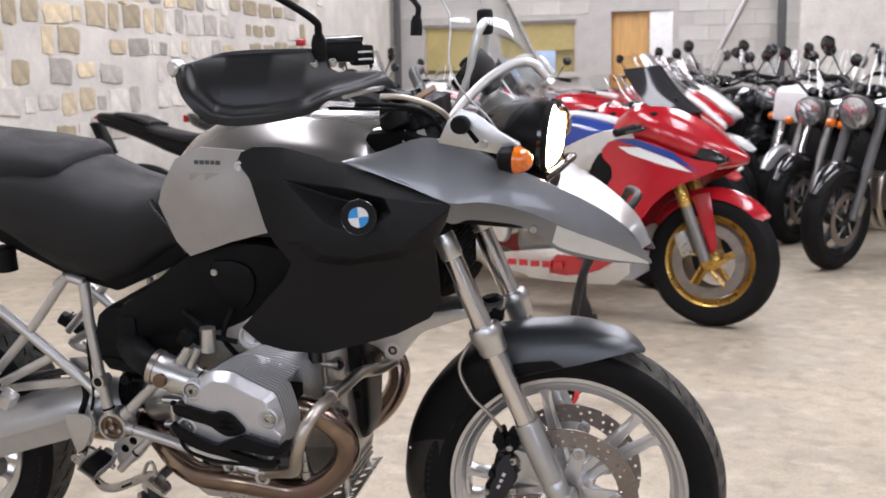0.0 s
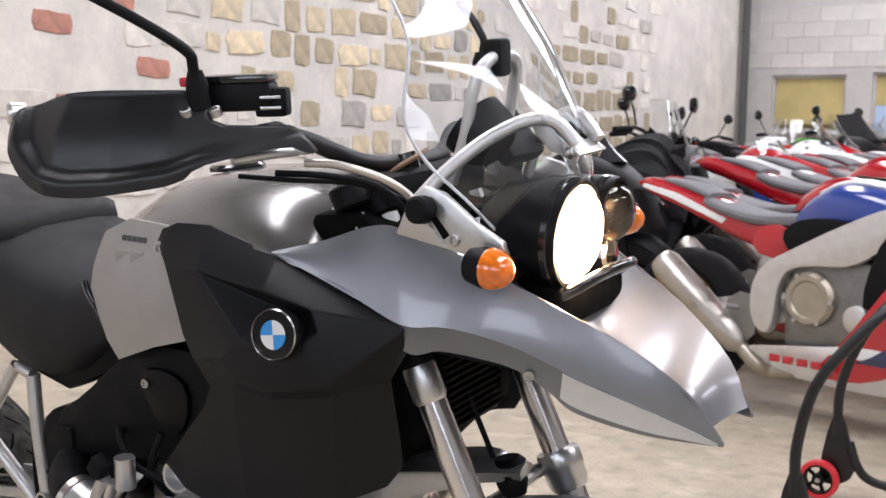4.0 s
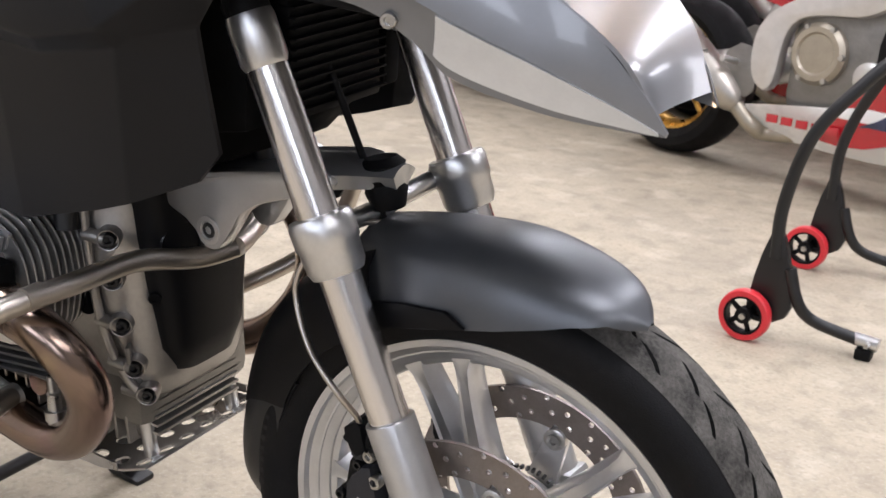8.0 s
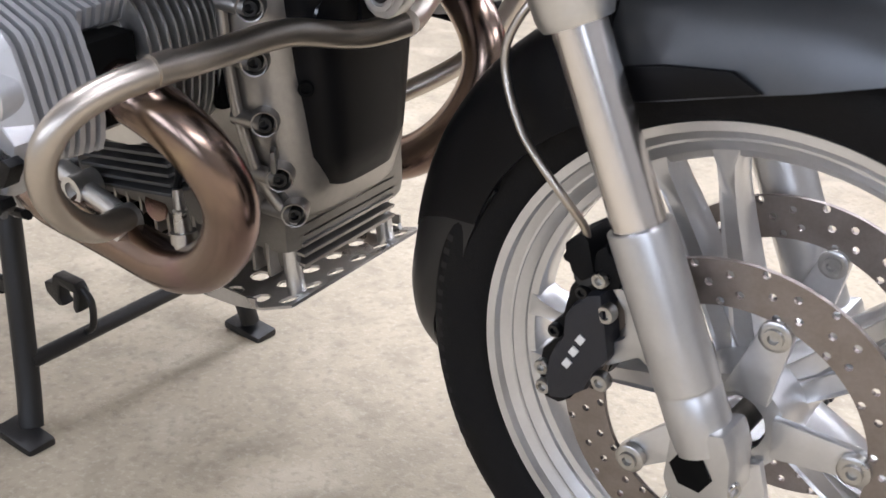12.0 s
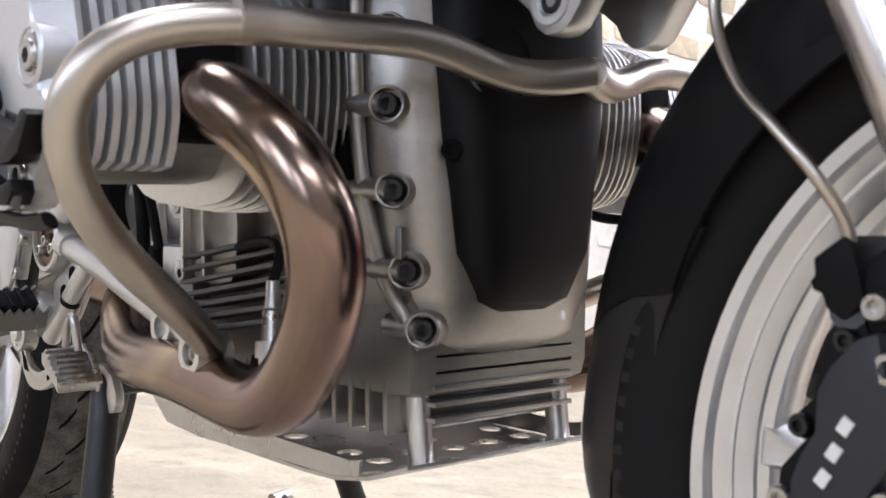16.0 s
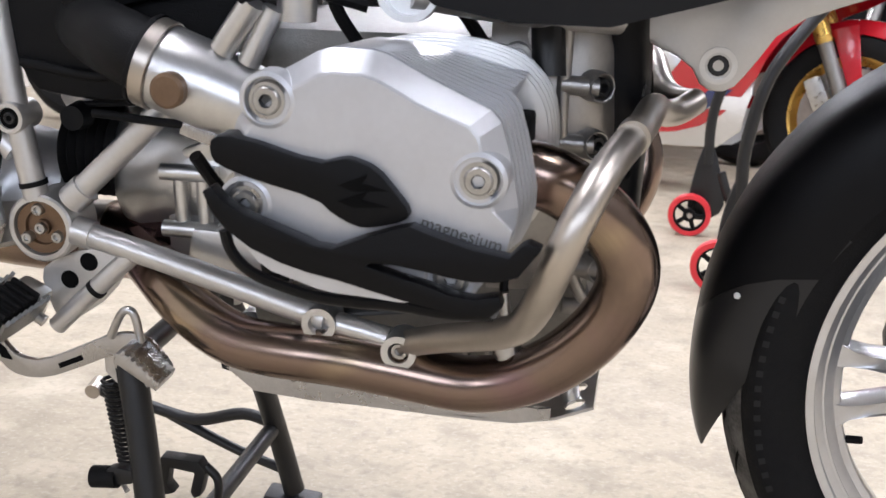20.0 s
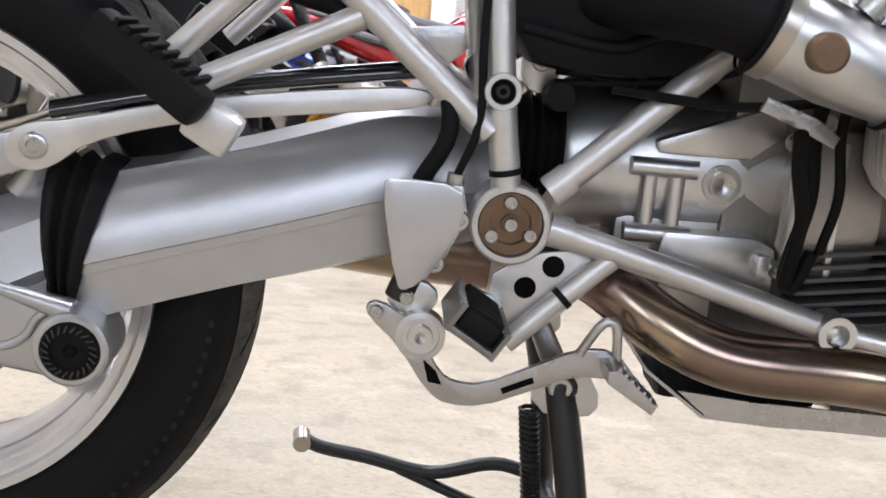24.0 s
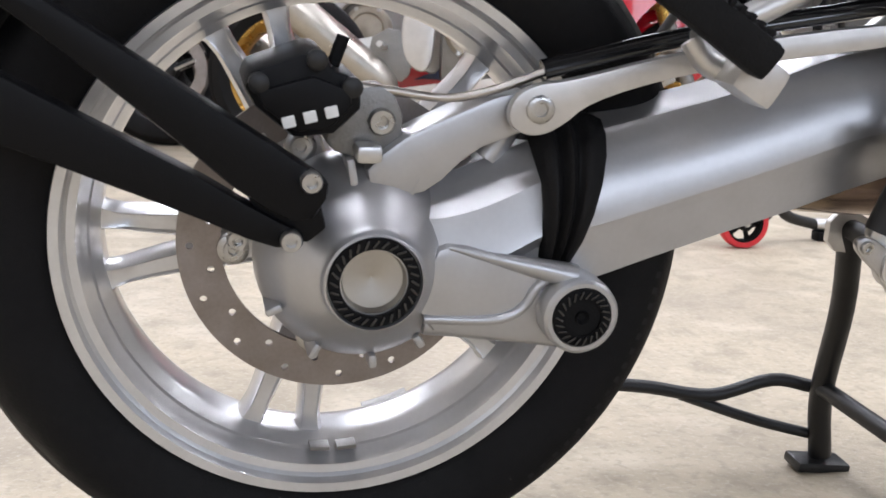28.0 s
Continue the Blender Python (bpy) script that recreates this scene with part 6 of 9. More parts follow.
for s in (-1, 1):
    pts = [(x, y * -s, z) for x, y, z in cb]
    c = part("crash_bar", tube(B(), eased(pts, 90), 0.0128, 22, 1), "steel", bike, "polished stainless crash bar", sharp=70)
    part("bar_sleeve", tube(B(), [(0.3315, s * 0.262, 0.6155), (0.3335, s * 0.240, 0.6155)], 0.0138, 18, 1), "steel", c)
    ft = part("bar_foot", tube(B(), [(0.068, s * 0.158, 0.401), (0.120, s * 0.163, 0.392)], 0.0115, 16, 1), "alu", c, "bar foot tube")
    for x, z, o in ((0.054, 0.403, 0.160), (0.134, 0.389, 0.176)):
        part("foot_ring", lathe(B(), [(-0.02, 0.0165), (0.012, 0.0165), (0.012, 0.010), (-0.006, 0.0095), (-0.006, 0)], (x, s * o, z), (0, s, 0), 24, caps=False), "alu", ft)
    part("foot_bolt", screw(B(), (0.134, s * 0.176, 0.389), (0, s, 0), 0.0085, 0.008), "bolt", ft)

# engine guard plate, folded and pierced


def pierced(bm, a, b, c, d, k=0.62):
    """One cell of sheet with a round hole."""
    q = [Vector(p) for p in (a, b, c, d)]
    o = sum(q, Vector()) / 4
    cs = [bm.verts.new(p) for p in q]
    loop = []
    for j in range(8):
        m = q[j // 2] if j % 2 == 0 else (q[j // 2] + q[(j // 2 + 1) % 4]) / 2
        loop.append(bm.verts.new(o + (m - o) * k * (0.72 if j % 2 == 0 else 1.0)))
    for j in range(4):
        bm.faces.new((cs[j], loop[2 * j], loop[(2 * j - 1) % 8]))
        bm.faces.new((cs[j], cs[(j + 1) % 4], loop[2 * j + 1], loop[2 * j]))


sk = B()
prof = [(-0.085, 0.340, 0.105), (-0.032, 0.304, 0.115), (0.030, 0.302, 0.120), (0.075, 0.303, 0.122), (0.115, 0.302, 0.122), (0.155, 0.301, 0.122), (0.195, 0.300, 0.122), (0.235, 0.300, 0.120), (0.272, 0.305, 0.116), (0.310, 0.318, 0.110)]
for i, ((x0, z0, h0), (x1, z1, h1)) in enumerate(zip(prof, prof[1:])):
    for j in range(6):
        u0, u1 = -1 + j / 3, -1 + (j + 1) / 3
        cell = ((x0, h0 * u0, z0), (x0, h0 * u1, z0), (x1, h1 * u1, z1), (x1, h1 * u0, z1))
        if i >= 6 or (i in (3, 5) and j % 2):
            pierced(sk, *cell, k=0.55)
        else:
            sk.faces.new([sk.verts.new(p) for p in cell])
bmesh.ops.remove_doubles(sk, verts=sk.verts[:], dist=1e-5)
bmesh.ops.recalc_face_normals(sk, faces=sk.faces[:])
bmesh.ops.solidify(sk, geom=sk.faces[:], thickness=0.003)
sp = part("skid_plate", sk, "aluplate", bike, "pierced aluminium engine guard plate", sharp=25)
for s in (-1, 1):
    part("plate_flange", plate(B(), [(-0.06, 0.328), (0.01, 0.322), (0.26, 0.316), (0.27, 0.318), (0.27, 0.306), (0.235, 0.301), (0.03, 0.302), (-0.03, 0.305)], s * 0.121 - 0.0015, s * 0.121 + 0.0015), "aluplate", sp)

# telelever arm


def arm_side(b):
    return plate(b, round_poly([(0.300, 0.690), (0.400, 0.715), (0.500, 0.735), (0.565, 0.745), (0.582, 0.726), (0.525, 0.708), (0.455, 0.682), (0.428, 0.640), (0.412, 0.620), (0.388, 0.620), (0.374, 0.646), (0.330, 0.664)], 1), -0.058, -0.034, 0.005)


for k, bm in enumerate(both(arm_side)):
    a = part("wishbone_arm", bm, "silver", bike, "cast silver front wishbone")
    s = (-1, 1)[k]
    part("arm_eye", lathe(B(), [(-0.002, 0.017), (0.002, 0.017), (0.002, 0.012), (-0.006, 0.0115), (-0.006, 0)], (0.400, s * 0.058, 0.644), (0, s, 0), 24, caps=False), "alu", a)
    part("arm_bolt", screw(B(), (0.400, s * 0.055, 0.644), (0, s, 0), 0.010, 0.004), "blackmetal", a)
web = B()
rows = [[(x, y * h, z + 0.010 * (1 - y * y)) for y in np.linspace(-1, 1, 9)] for x, z, h in ((0.30, 0.685, 0.060), (0.40, 0.708, 0.060), (0.48, 0.725, 0.056), (0.54, 0.736, 0.050), (0.60, 0.742, 0.035), (0.635, 0.742, 0.020))]
skin(web, rows, False)
bmesh.ops.recalc_face_normals(web, faces=web.faces[:])
bmesh.ops.solidify(web, geom=web.faces[:], thickness=0.02)
part("wishbone_web", web, "silver", bike, sharp=50)
part("ball_joint", lathe(B(), [(0, 0.018), (0.02, 0.024), (0.028, 0.022), (0.034, 0.026), (0.042, 0.022), (0.048, 0.026), (0.056, 0.018)], (0.615, 0, 0.700), (-0.2, 0, 1), 24), "blackmatt", bike, "rubber booted ball joint")
part("strut_spring", tube(B(), [(0.44 + 0.01 * t / 40 + 0.032 * math.cos(t * 0.785), 0.032 * math.sin(t * 0.785), 0.745 + 0.0036 * t) for t in range(0, 56)], 0.0055, 8, 1), "blackmetal", bike, "front spring")
part("strut", lathe(B(), [(0, 0.02), (0.30, 0.02)], (0.45, 0, 0.72), (-0.05, 0, 1), 18), "blackmetal", bike)
# added near-black slab: the shade behind the panels as colour
part("inner_wall", plate(B(), [(0.30, 0.72), (0.36, 0.70), (0.50, 0.76), (0.54, 0.80), (0.54, 0.95), (0.47, 1.02), (0.30, 1.02)], -0.05, 0.05, 0.01), "hole", bike, "near-black slab painted as shade behind the panels")
rad = part("oil_cooler", box(B(), (0.535, 0, 0.87), (0.03, 0.15, 0.14), 0.006), "blackmatt", bike, "finned oil cooler")
for k in range(12):
    part("cooler_fin", box(B(), (0.543, 0, 0.812 + 0.0105 * k), (0.03, 0.15, 0.002)), "blackmatt", rad)
# near-black slabs at both sides, painted shade inside the fairing
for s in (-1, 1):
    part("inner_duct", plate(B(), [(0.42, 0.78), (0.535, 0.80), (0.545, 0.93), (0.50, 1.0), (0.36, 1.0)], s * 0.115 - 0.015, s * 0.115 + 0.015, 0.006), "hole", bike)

# gearbox, throttle body, airbox and black middle cover
gb = part("gearbox", lathe(B(), [(0, 0.040), (0.0, 0.070), (0.02, 0.078), (0.10, 0.080), (0.16, 0.080), (0.20, 0.086), (0.206, 0.084), (0.206, 0.03)], (-0.185, -0.020, 0.512), (1, 0, 0.02), 40), "alu", bike, "cast gearbox housing")
part("gearbox_sump", box(B(), (-0.05, -0.03, 0.455), (0.16, 0.12, 0.06), 0.012), "alu", gb)
part("gearbox_wing", plate(B(), [(-0.105, 0.545), (0.0, 0.585), (0.01, 0.56), (-0.02, 0.535), (-0.10, 0.535)], -0.104, -0.086, 0.005), "alu", gb)
for z in (0.523, 0.465):
    part("gearbox_bar", tube(B(), [(-0.124, -0.106, z), (-0.066, -0.106, z)], 0.0085, 14, 1), "alu", gb)
for x in (-0.106, -0.082):
    part("gearbox_rib", tube(B(), [(x, -0.101, 0.465), (x, -0.103, 0.523)], 0.0075, 12, 1), "alu", gb)
part("filler_boss", lathe(B(), [(-0.02, 0.018), (0.006, 0.017), (0.006, 0.012), (0.010, 0.012), (0.010, 0.006), (0.006, 0)], (-0.042, -0.098, 0.512), (0, -1, 0), 24, caps=False), "bolt", gb)
bell = B()
prof = []
for k in range(6):
    prof += [(0.010 * k, 0.040), (0.010 * k + 0.005, 0.048)]
lathe(bell, prof, (-0.238, -0.060, 0.530), (1, 0, 0), 28)
part("shaft_bellows", bell, "rubber", bike, "ribbed rubber shaft bellows")
tb = part("throttle_body", lathe(B(), [(0, 0.034), (0.01, 0.036), (0.055, 0.036), (0.095, 0.031), (0.12, 0.030)], (-0.062, -0.235, 0.650), (0.93, -0.02, -0.33), 32), "alu", bike, "cast throttle body")
part("intake_boot", tube(B(), [(-0.055, -0.235, 0.648), (-0.09, -0.225, 0.660), (-0.13, -0.19, 0.665), (-0.17, -0.14, 0.668)], 0.031, 22, 5), "blackmatt", tb, "black rubber intake boot")
for d, r in ((-0.006, 0.0385), (0.106, 0.0340)):
    clip = part("hose_clip", lathe(B(), [(0, r - 0.002), (0.001, r), (0.013, r), (0.014, r - 0.002)], Vector((-0.062, -0.235, 0.650)) + d * Vector((0.93, -0.02, -0.33)), (0.93, -0.02, -0.33), 36, caps=False), "steel", tb, "steel hose clip")
    part("clip_edge", lathe(B(), [(-0.004, r - 0.001), (-0.003, r + 0.0012), (0.0, r + 0.0012)], Vector((-0.062, -0.235, 0.650)) + d * Vector((0.93, -0.02, -0.33)), (0.93, -0.02, -0.33), 36, caps=False), "blackmatt", clip)
part("idle_plug", lathe(B(), [(0, 0.0145), (0.014, 0.0145), (0.016, 0.012), (0.016, 0)], (-0.034, -0.266, 0.636), (0, -1, 0), 22, caps=False), "bronze", tb, "bronze sealing plug")
part("injector", tube(B(), [(0.000, -0.245, 0.665), (0.03, -0.25, 0.705)], 0.011, 12, 1), "alu", tb)
part("injector", tube(B(), [(0.022, -0.245, 0.655), (0.045, -0.245, 0.70)], 0.009, 12, 1), "alu", tb)
part("injector_plug", box(B(), (0.022, -0.25, 0.722), (0.03, 0.022, 0.03), 0.004, (0, 35, 0)), "blackmatt", tb)
part("stepper_motor", lathe(B(), [(0, 0.016), (0.05, 0.016)], (0.060, -0.235, 0.690), (0.05, 0, 1), 18), "alu", tb)
part("spring_bracket", plate(B(), [(-0.05, 0.598), (-0.01, 0.585), (0.01, 0.572), (0.006, 0.563), (-0.02, 0.575), (-0.055, 0.587)], -0.215, -0.21, 0.001), "aluplate", tb)
part("head_pipe_clip", lathe(B(), [(-0.03, 0.026), (0.0, 0.026), (0.0, 0.021), (-0.02, 0.02), (-0.02, 0)], (0.145, -0.21, 0.715), (0.1, -1, 0.1), 26, caps=False), "alu", bike, "silver frame end with black plug")
part("frame_tube_front", tube(B(), [(0.145, -0.19, 0.715), (0.23, -0.15, 0.700), (0.31, -0.10, 0.690)], 0.017, 16, 5), "frame", bike)
air = part("airbox", plate(B(), round_poly([(-0.245, 0.605), (-0.17, 0.596), (-0.09, 0.602), (-0.03, 0.635), (-0.01, 0.72), (-0.20, 0.76), (-0.25, 0.72)], 1), -0.150, 0.12, 0.012), "blackmatt", bike, "black moulded airbox")
part("airbox_rib", tube(B(), [(-0.235, -0.152, 0.632), (-0.16, -0.153, 0.622), (-0.12, -0.153, 0.635), (-0.05, -0.152, 0.640)], 0.005, 10, 5), "blackmatt", air)
mid_cover = part("middle_cover", plate(B(), round_poly([(-0.185, 0.750), (-0.10, 0.800), (-0.02, 0.865), (0.07, 0.905), (0.20, 0.90), (0.25, 0.86), (0.19, 0.80), (0.13, 0.74), (0.05, 0.705), (-0.05, 0.70), (-0.12, 0.69), (-0.185, 0.66)], 1), -0.168, -0.10, 0.012), "blackmatt", bike, "black side cover below the tank")
part("cover_flap", plate(B(), round_poly([(0.045, 0.865), (0.06, 0.80), (0.11, 0.755), (0.145, 0.79), (0.15, 0.845), (0.11, 0.868)], 1), -0.178, -0.165, 0.005), "black", mid_cover)
part("cover_screw", screw(B(), (0.062, -0.179, 0.842), (0, -1, 0), 0.008, 0.004), "bolt", mid_cover)
part("cover_ecu", box(B(), (-0.155, -0.165, 0.70), (0.04, 0.02, 0.07), 0.004), "blackmatt", mid_cover)
for k, pts in enumerate(([(0.11, -0.2, 0.70), (0.06, -0.21, 0.715), (0.02, -0.20, 0.74), (-0.02, -0.17, 0.75)], [(0.10, -0.18, 0.66), (0.08, -0.20, 0.71), (0.10, -0.19, 0.77)], [(-0.03, -0.24, 0.575), (-0.02, -0.22, 0.545), (0.0, -0.19, 0.50), (0.005, -0.16, 0.44)], [(0.02, -0.2, 0.60), (-0.06, -0.17, 0.585), (-0.16, -0.165, 0.590)], [(0.17, -0.13, 0.70), (0.20, -0.14, 0.66), (0.21, -0.13, 0.62)])):
    part("wiring", tube(B(), pts, 0.006 if k != 3 else 0.0042, 8, 5), "blackmatt", bike, "black cable")
for x, y, z, r in ((0.226, -0.135, 0.652, 0.011), (0.245, -0.125, 0.672, 0.009)):
    part("case_stud", lathe(B(), [(-0.03, r * 1.3), (0.0, r * 1.3), (0.0, r), (0.012, r)], (x, y, z), (0.1, -1, 0), 12), "alu", crank)
part("case_box", box(B(), (0.235, -0.108, 0.60), (0.06, 0.03, 0.10), 0.006), "alu", crank)
part("case_pocket", box(B(), (0.247, -0.119, 0.545), (0.028, 0.02, 0.040), 0.004), "hole", crank)
part("side_strut", tube(B(), [(0.25, -0.13, 0.70), (0.255, -0.14, 0.64)], 0.015, 12, 1), "blackmetal", bike)

sc = part("engine_flank", plate(B(), round_poly([(0.004, 0.440), (0.008, 0.545), (0.030, 0.570), (0.092, 0.570), (0.098, 0.455), (0.080, 0.435)], 1), -0.122, -0.09, 0.006), "castgrey", bike, "cast engine flank behind the cylinder")
for x, z, h in ((0.014, 0.445, 0.10), (0.052, 0.440, 0.12)):
    part("flank_rib", box(B(), (x, -0.124, z + h / 2), (0.006, 0.012, h), 0.002), "alu", sc)
for x, z in ((0.010, 0.556), (0.010, 0.446), (0.033, 0.575)):
    part("flank_bolt", screw(B(), (x, -0.123, z), (0, -1, 0), 0.0085, 0.007), "bolt", sc)
part("lower_block", box(B(), (0.00, -0.07, 0.335), (0.15, 0.07, 0.045), 0.01), "blackmatt", bike, "dark block above the guard plate")
part("wiring", tube(B(), [(0.010, -0.190, 0.625), (0.004, -0.178, 0.575), (0.012, -0.168, 0.515), (0.004, -0.160, 0.452), (0.014, -0.156, 0.438), (0.024, -0.160, 0.470)], 0.0062, 10, 5), "blackmatt", bike, "black corrugated cable loop")
part("wiring", tube(B(), [(0.032, -0.200, 0.640), (0.022, -0.186, 0.580), (0.034, -0.172, 0.520), (0.030, -0.160, 0.470)], 0.0045, 8, 5), "blackmatt", bike, "black cable")
gc = part("gearbox_cover", plate(B(), [(-0.098, 0.438), (-0.090, 0.470), (-0.010, 0.470), (0.010, 0.462), (0.012, 0.420), (-0.06, 0.425)], -0.118, -0.06, 0.006), "alu", gb, "bright lower gearbox cover")
part("cover_lug", box(B(), (-0.002, -0.121, 0.446), (0.012, 0.012, 0.022), 0.003), "alu", gc)

# ---- frame, footrests, rear drive ----


def rod(name, pts, r, material="frame", label=""):
    return part(name, tube(B(), pts, r, 16, 4 if len(pts) > 2 else 1), material, bike, label, sharp=70)


for s in (-1, 1):
    y = s * 0.150
    rod("frame_tube", [(-0.268, y * 0.92, 0.80), (-0.260, y * 0.97, 0.70), (-0.247, y, 0.585), (-0.234, y, 0.500)], 0.0125, label="silver painted frame tube")
    rod("frame_tube", [(-0.252, y, 0.545), (-0.40, y, 0.672), (-0.56, y, 0.805), (-0.66, y * 0.95, 0.90)], 0.0125, label="silver painted frame tube")
    rod("frame_tube", [(-0.305, y * 0.95, 0.815), (-0.40, y, 0.697), (-0.51, y, 0.585)], 0.0105)
    rod("frame_tube", [(-0.268, y * 0.92, 0.80), (-0.305, y * 0.93, 0.81), (-0.335, y * 0.93, 0.79)], 0.011)
    rod("frame_tube", [(-0.362, y, 0.628), (-0.505, y * 1.02, 0.557)], 0.0105)
    rod("frame_tube", [(-0.198, y, 0.500), (-0.07, y * 0.97, 0.620), (-0.02, y * 0.95, 0.665)], 0.0120, label="silver painted frame tube")
    rod("frame_tube", [(-0.195, y, 0.470), (-0.10, y, 0.445), (0.055, y * 1.02, 0.402)], 0.0120, label="silver painted frame tube")
    rod("weld_collar", [(-0.198, y, 0.500), (-0.182, y, 0.514)], 0.0145)
    rod("weld_collar", [(-0.196, y, 0.470), (-0.178, y, 0.466)], 0.0145)
    rod("cable_tie", [(-0.2365, y, 0.517), (-0.2355, y, 0.512)], 0.0138, "blackmatt")
    hubp = part("pivot_hub", lathe(B(), [(-0.04, 0.033), (0.0, 0.0345), (0.010, 0.034), (0.012, 0.032), (0.012, 0.0275), (0.0, 0.027), (0.0, 0.0)], (-0.228, s * 0.148, 0.472), (0, s, 0), 40, caps=False), "frame", bike, "swingarm pivot hub")
    part("pivot_plug", lathe(B(), [(-0.004, 0.0265), (0.006, 0.026), (0.006, 0.0175), (0.002, 0.0168), (0.002, 0.008), (0.006, 0.0075), (0.006, 0)], (-0.228, s * 0.150, 0.472), (0, s, 0), 36, caps=False), "bronze", hubp, "bronze bearing plug with four screws")
    for k in range(3):
        a = radians(95 + 120 * k)
        part("pivot_screw", screw(B(), (-0.228 + 0.0185 * math.cos(a), s * 0.156, 0.472 + 0.0185 * math.sin(a)), (0, s, 0), 0.006, 0.005), "bolt", hubp)
    part("pivot_screw", screw(B(), (-0.228, s * 0.156, 0.472), (0, s, 0), 0.006, 0.005), "bolt", hubp)
    rg = part("frame_ring", lathe(B(), [(-0.02, 0.0148), (0.012, 0.0155), (0.016, 0.0145), (0.016, 0.0105), (0.0135, 0.0100), (0.0135, 0)], (-0.246, s * 0.150, 0.580), (0, s, 0), 28, caps=False), "frame", bike, "open ring in the frame")
    # near-black disc paints the shade inside the ring
    part("ring_plug", lathe(B(), [(0.0140, 0.0100), (0.0142, 0.0)], (-0.246, s * 0.150, 0.580), (0, s, 0), 24, caps=False), "hole", rg)
    part("ring_screw", screw(B(), (-0.246, s * 0.1625, 0.580), (0, s, 0), 0.006, 0.003), "blackmetal", rg)
    fp = part("footrest_plate", plate(B(), round_poly([(-0.236, 0.432), (-0.184, 0.453), (-0.138, 0.450), (-0.166, 0.402), (-0.210, 0.372), (-0.226, 0.372), (-0.240, 0.41)], 1), s * 0.143 - 0.003, s * 0.143 + 0.003, 0.002), "frame", bike, "silver footrest plate with two holes")
    # flat near-black discs as painted shade of the two holes
    for x, z in ((-0.187, 0.437), (-0.209, 0.417)):
        part("plate_hole", lathe(B(), [(0, 0.0095), (0.0006, 0.009), (0.0006, 0)], (x, s * 0.1463, z), (0, s, 0), 18, caps=False), "hole", fp)
    rod("plate_brace", [(-0.140, s * 0.15, 0.448), (-0.165, s * 0.152, 0.425), (-0.222, s * 0.155, 0.370)], 0.0095)
    rod("plate_strap", [(-0.176, s * 0.152, 0.414), (-0.180, s * 0.1525, 0.410)], 0.0105, "blackmatt")
    tilt = Matrix.Translation((-0.252, s * 0.195, 0.402)) @ Matrix.Rotation(radians(32), 4, "Y")
    tray = B()
    for e in (-0.021, 0.021):
        prof = [(-0.040, -0.014), (0.040, -0.014)] + [q for k in range(8) for q in ((0.040 - 0.010 * k, 0.012), (0.035 - 0.010 * k, 0.006))] + [(-0.040, 0.012)]
        tmp = plate(B(), prof, e - 0.002, e + 0.002)
        merge(tray, tmp, Matrix.Rotation(radians(90), 4, "Z"))
    box(tray, (0, 0, -0.011), (0.040, 0.080, 0.006), 0.002)
    peg = part("footrest", tray, "aludark", bike, "serrated metal footrest", tilt)
    part("peg_rubber", box(B(), (0, 0, 0.001), (0.034, 0.070, 0.020), 0.005), "rubber", peg, "worn black rubber pad", tilt)
    for k in range(6):
        part("peg_rib", box(B(), (0, -0.029 + 0.0116 * k, 0.011), (0.032, 0.006, 0.006), 0.002), "rubber", peg, "", tilt)
    part("peg_hinge", box(B(), (-0.250, s * 0.154, 0.396), (0.034, 0.026, 0.034), 0.006, (0, 24, 0)), "alu", peg)
    part("hinge_pin", lathe(B(), [(-0.016, 0.006), (0.016, 0.006)], (-0.246, s * 0.160, 0.384), (0.8, 0, -0.5), 14), "bolt", peg)
    pp = part("passenger_footrest", box(B(), (-0.516, s * 0.205, 0.578), (0.030, 0.032, 0.105), 0.007, (0, -56, s * 10)), "rubber", bike, "folded black passenger footrest")
    for k in range(8):
        u = -0.036 + 0.0098 * k
        part("peg_rib", box(B(), (-0.516 - 0.829 * u + 0.559 * 0.0165, s * 0.205, 0.578 + 0.559 * u + 0.829 * 0.0165), (0.0045, 0.034, 0.007), 0.001, (0, 34, s * 10)), "rubber", pp)
    part("peg_hinge", box(B(), (-0.470, s * 0.180, 0.535), (0.040, 0.040, 0.034), 0.007, (0, 30, 0)), "frame", pp)
    rod("peg_hanger", [(-0.508, s * 0.152, 0.560), (-0.495, s * 0.158, 0.542), (-0.475, s * 0.165, 0.535)], 0.011)
rod("tail_tube", [(-0.66, -0.14, 0.90), (-0.80, -0.13, 0.98)], 0.012)
sh = part("heel_shield", plate(B(), round_poly([(-0.337, 0.500), (-0.326, 0.505), (-0.272, 0.504), (-0.266, 0.478), (-0.288, 0.430), (-0.308, 0.412), (-0.318, 0.414)], 1), -0.172, -0.166, 0.003), "silver", bike, "silver heel shield")
part("shield_lip", plate(B(), [(-0.279, 0.502), (-0.270, 0.502), (-0.264, 0.476), (-0.285, 0.428), (-0.294, 0.432), (-0.275, 0.478)], -0.166, -0.155, 0.002), "silver", sh)
for x, z in ((-0.271, 0.474), (-0.288, 0.437)):
    part("shield_bolt", screw(B(), (x, -0.166, z), (0, -1, 0), 0.0085, 0.005), "bolt", sh)
mc = part("rear_master_cylinder", tube(B(), [(-0.315, -0.148, 0.40), (-0.290, -0.150, 0.47)], 0.012, 14, 1), "blackmetal", bike, "rear brake master cylinder")
rod("rear_hose", [(-0.305, -0.150, 0.50), (-0.285, -0.155, 0.545), (-0.300, -0.150, 0.59), (-0.36, -0.14, 0.625), (-0.42, -0.12, 0.640)], 0.0075, "blackmatt", "thick black rear brake hose")
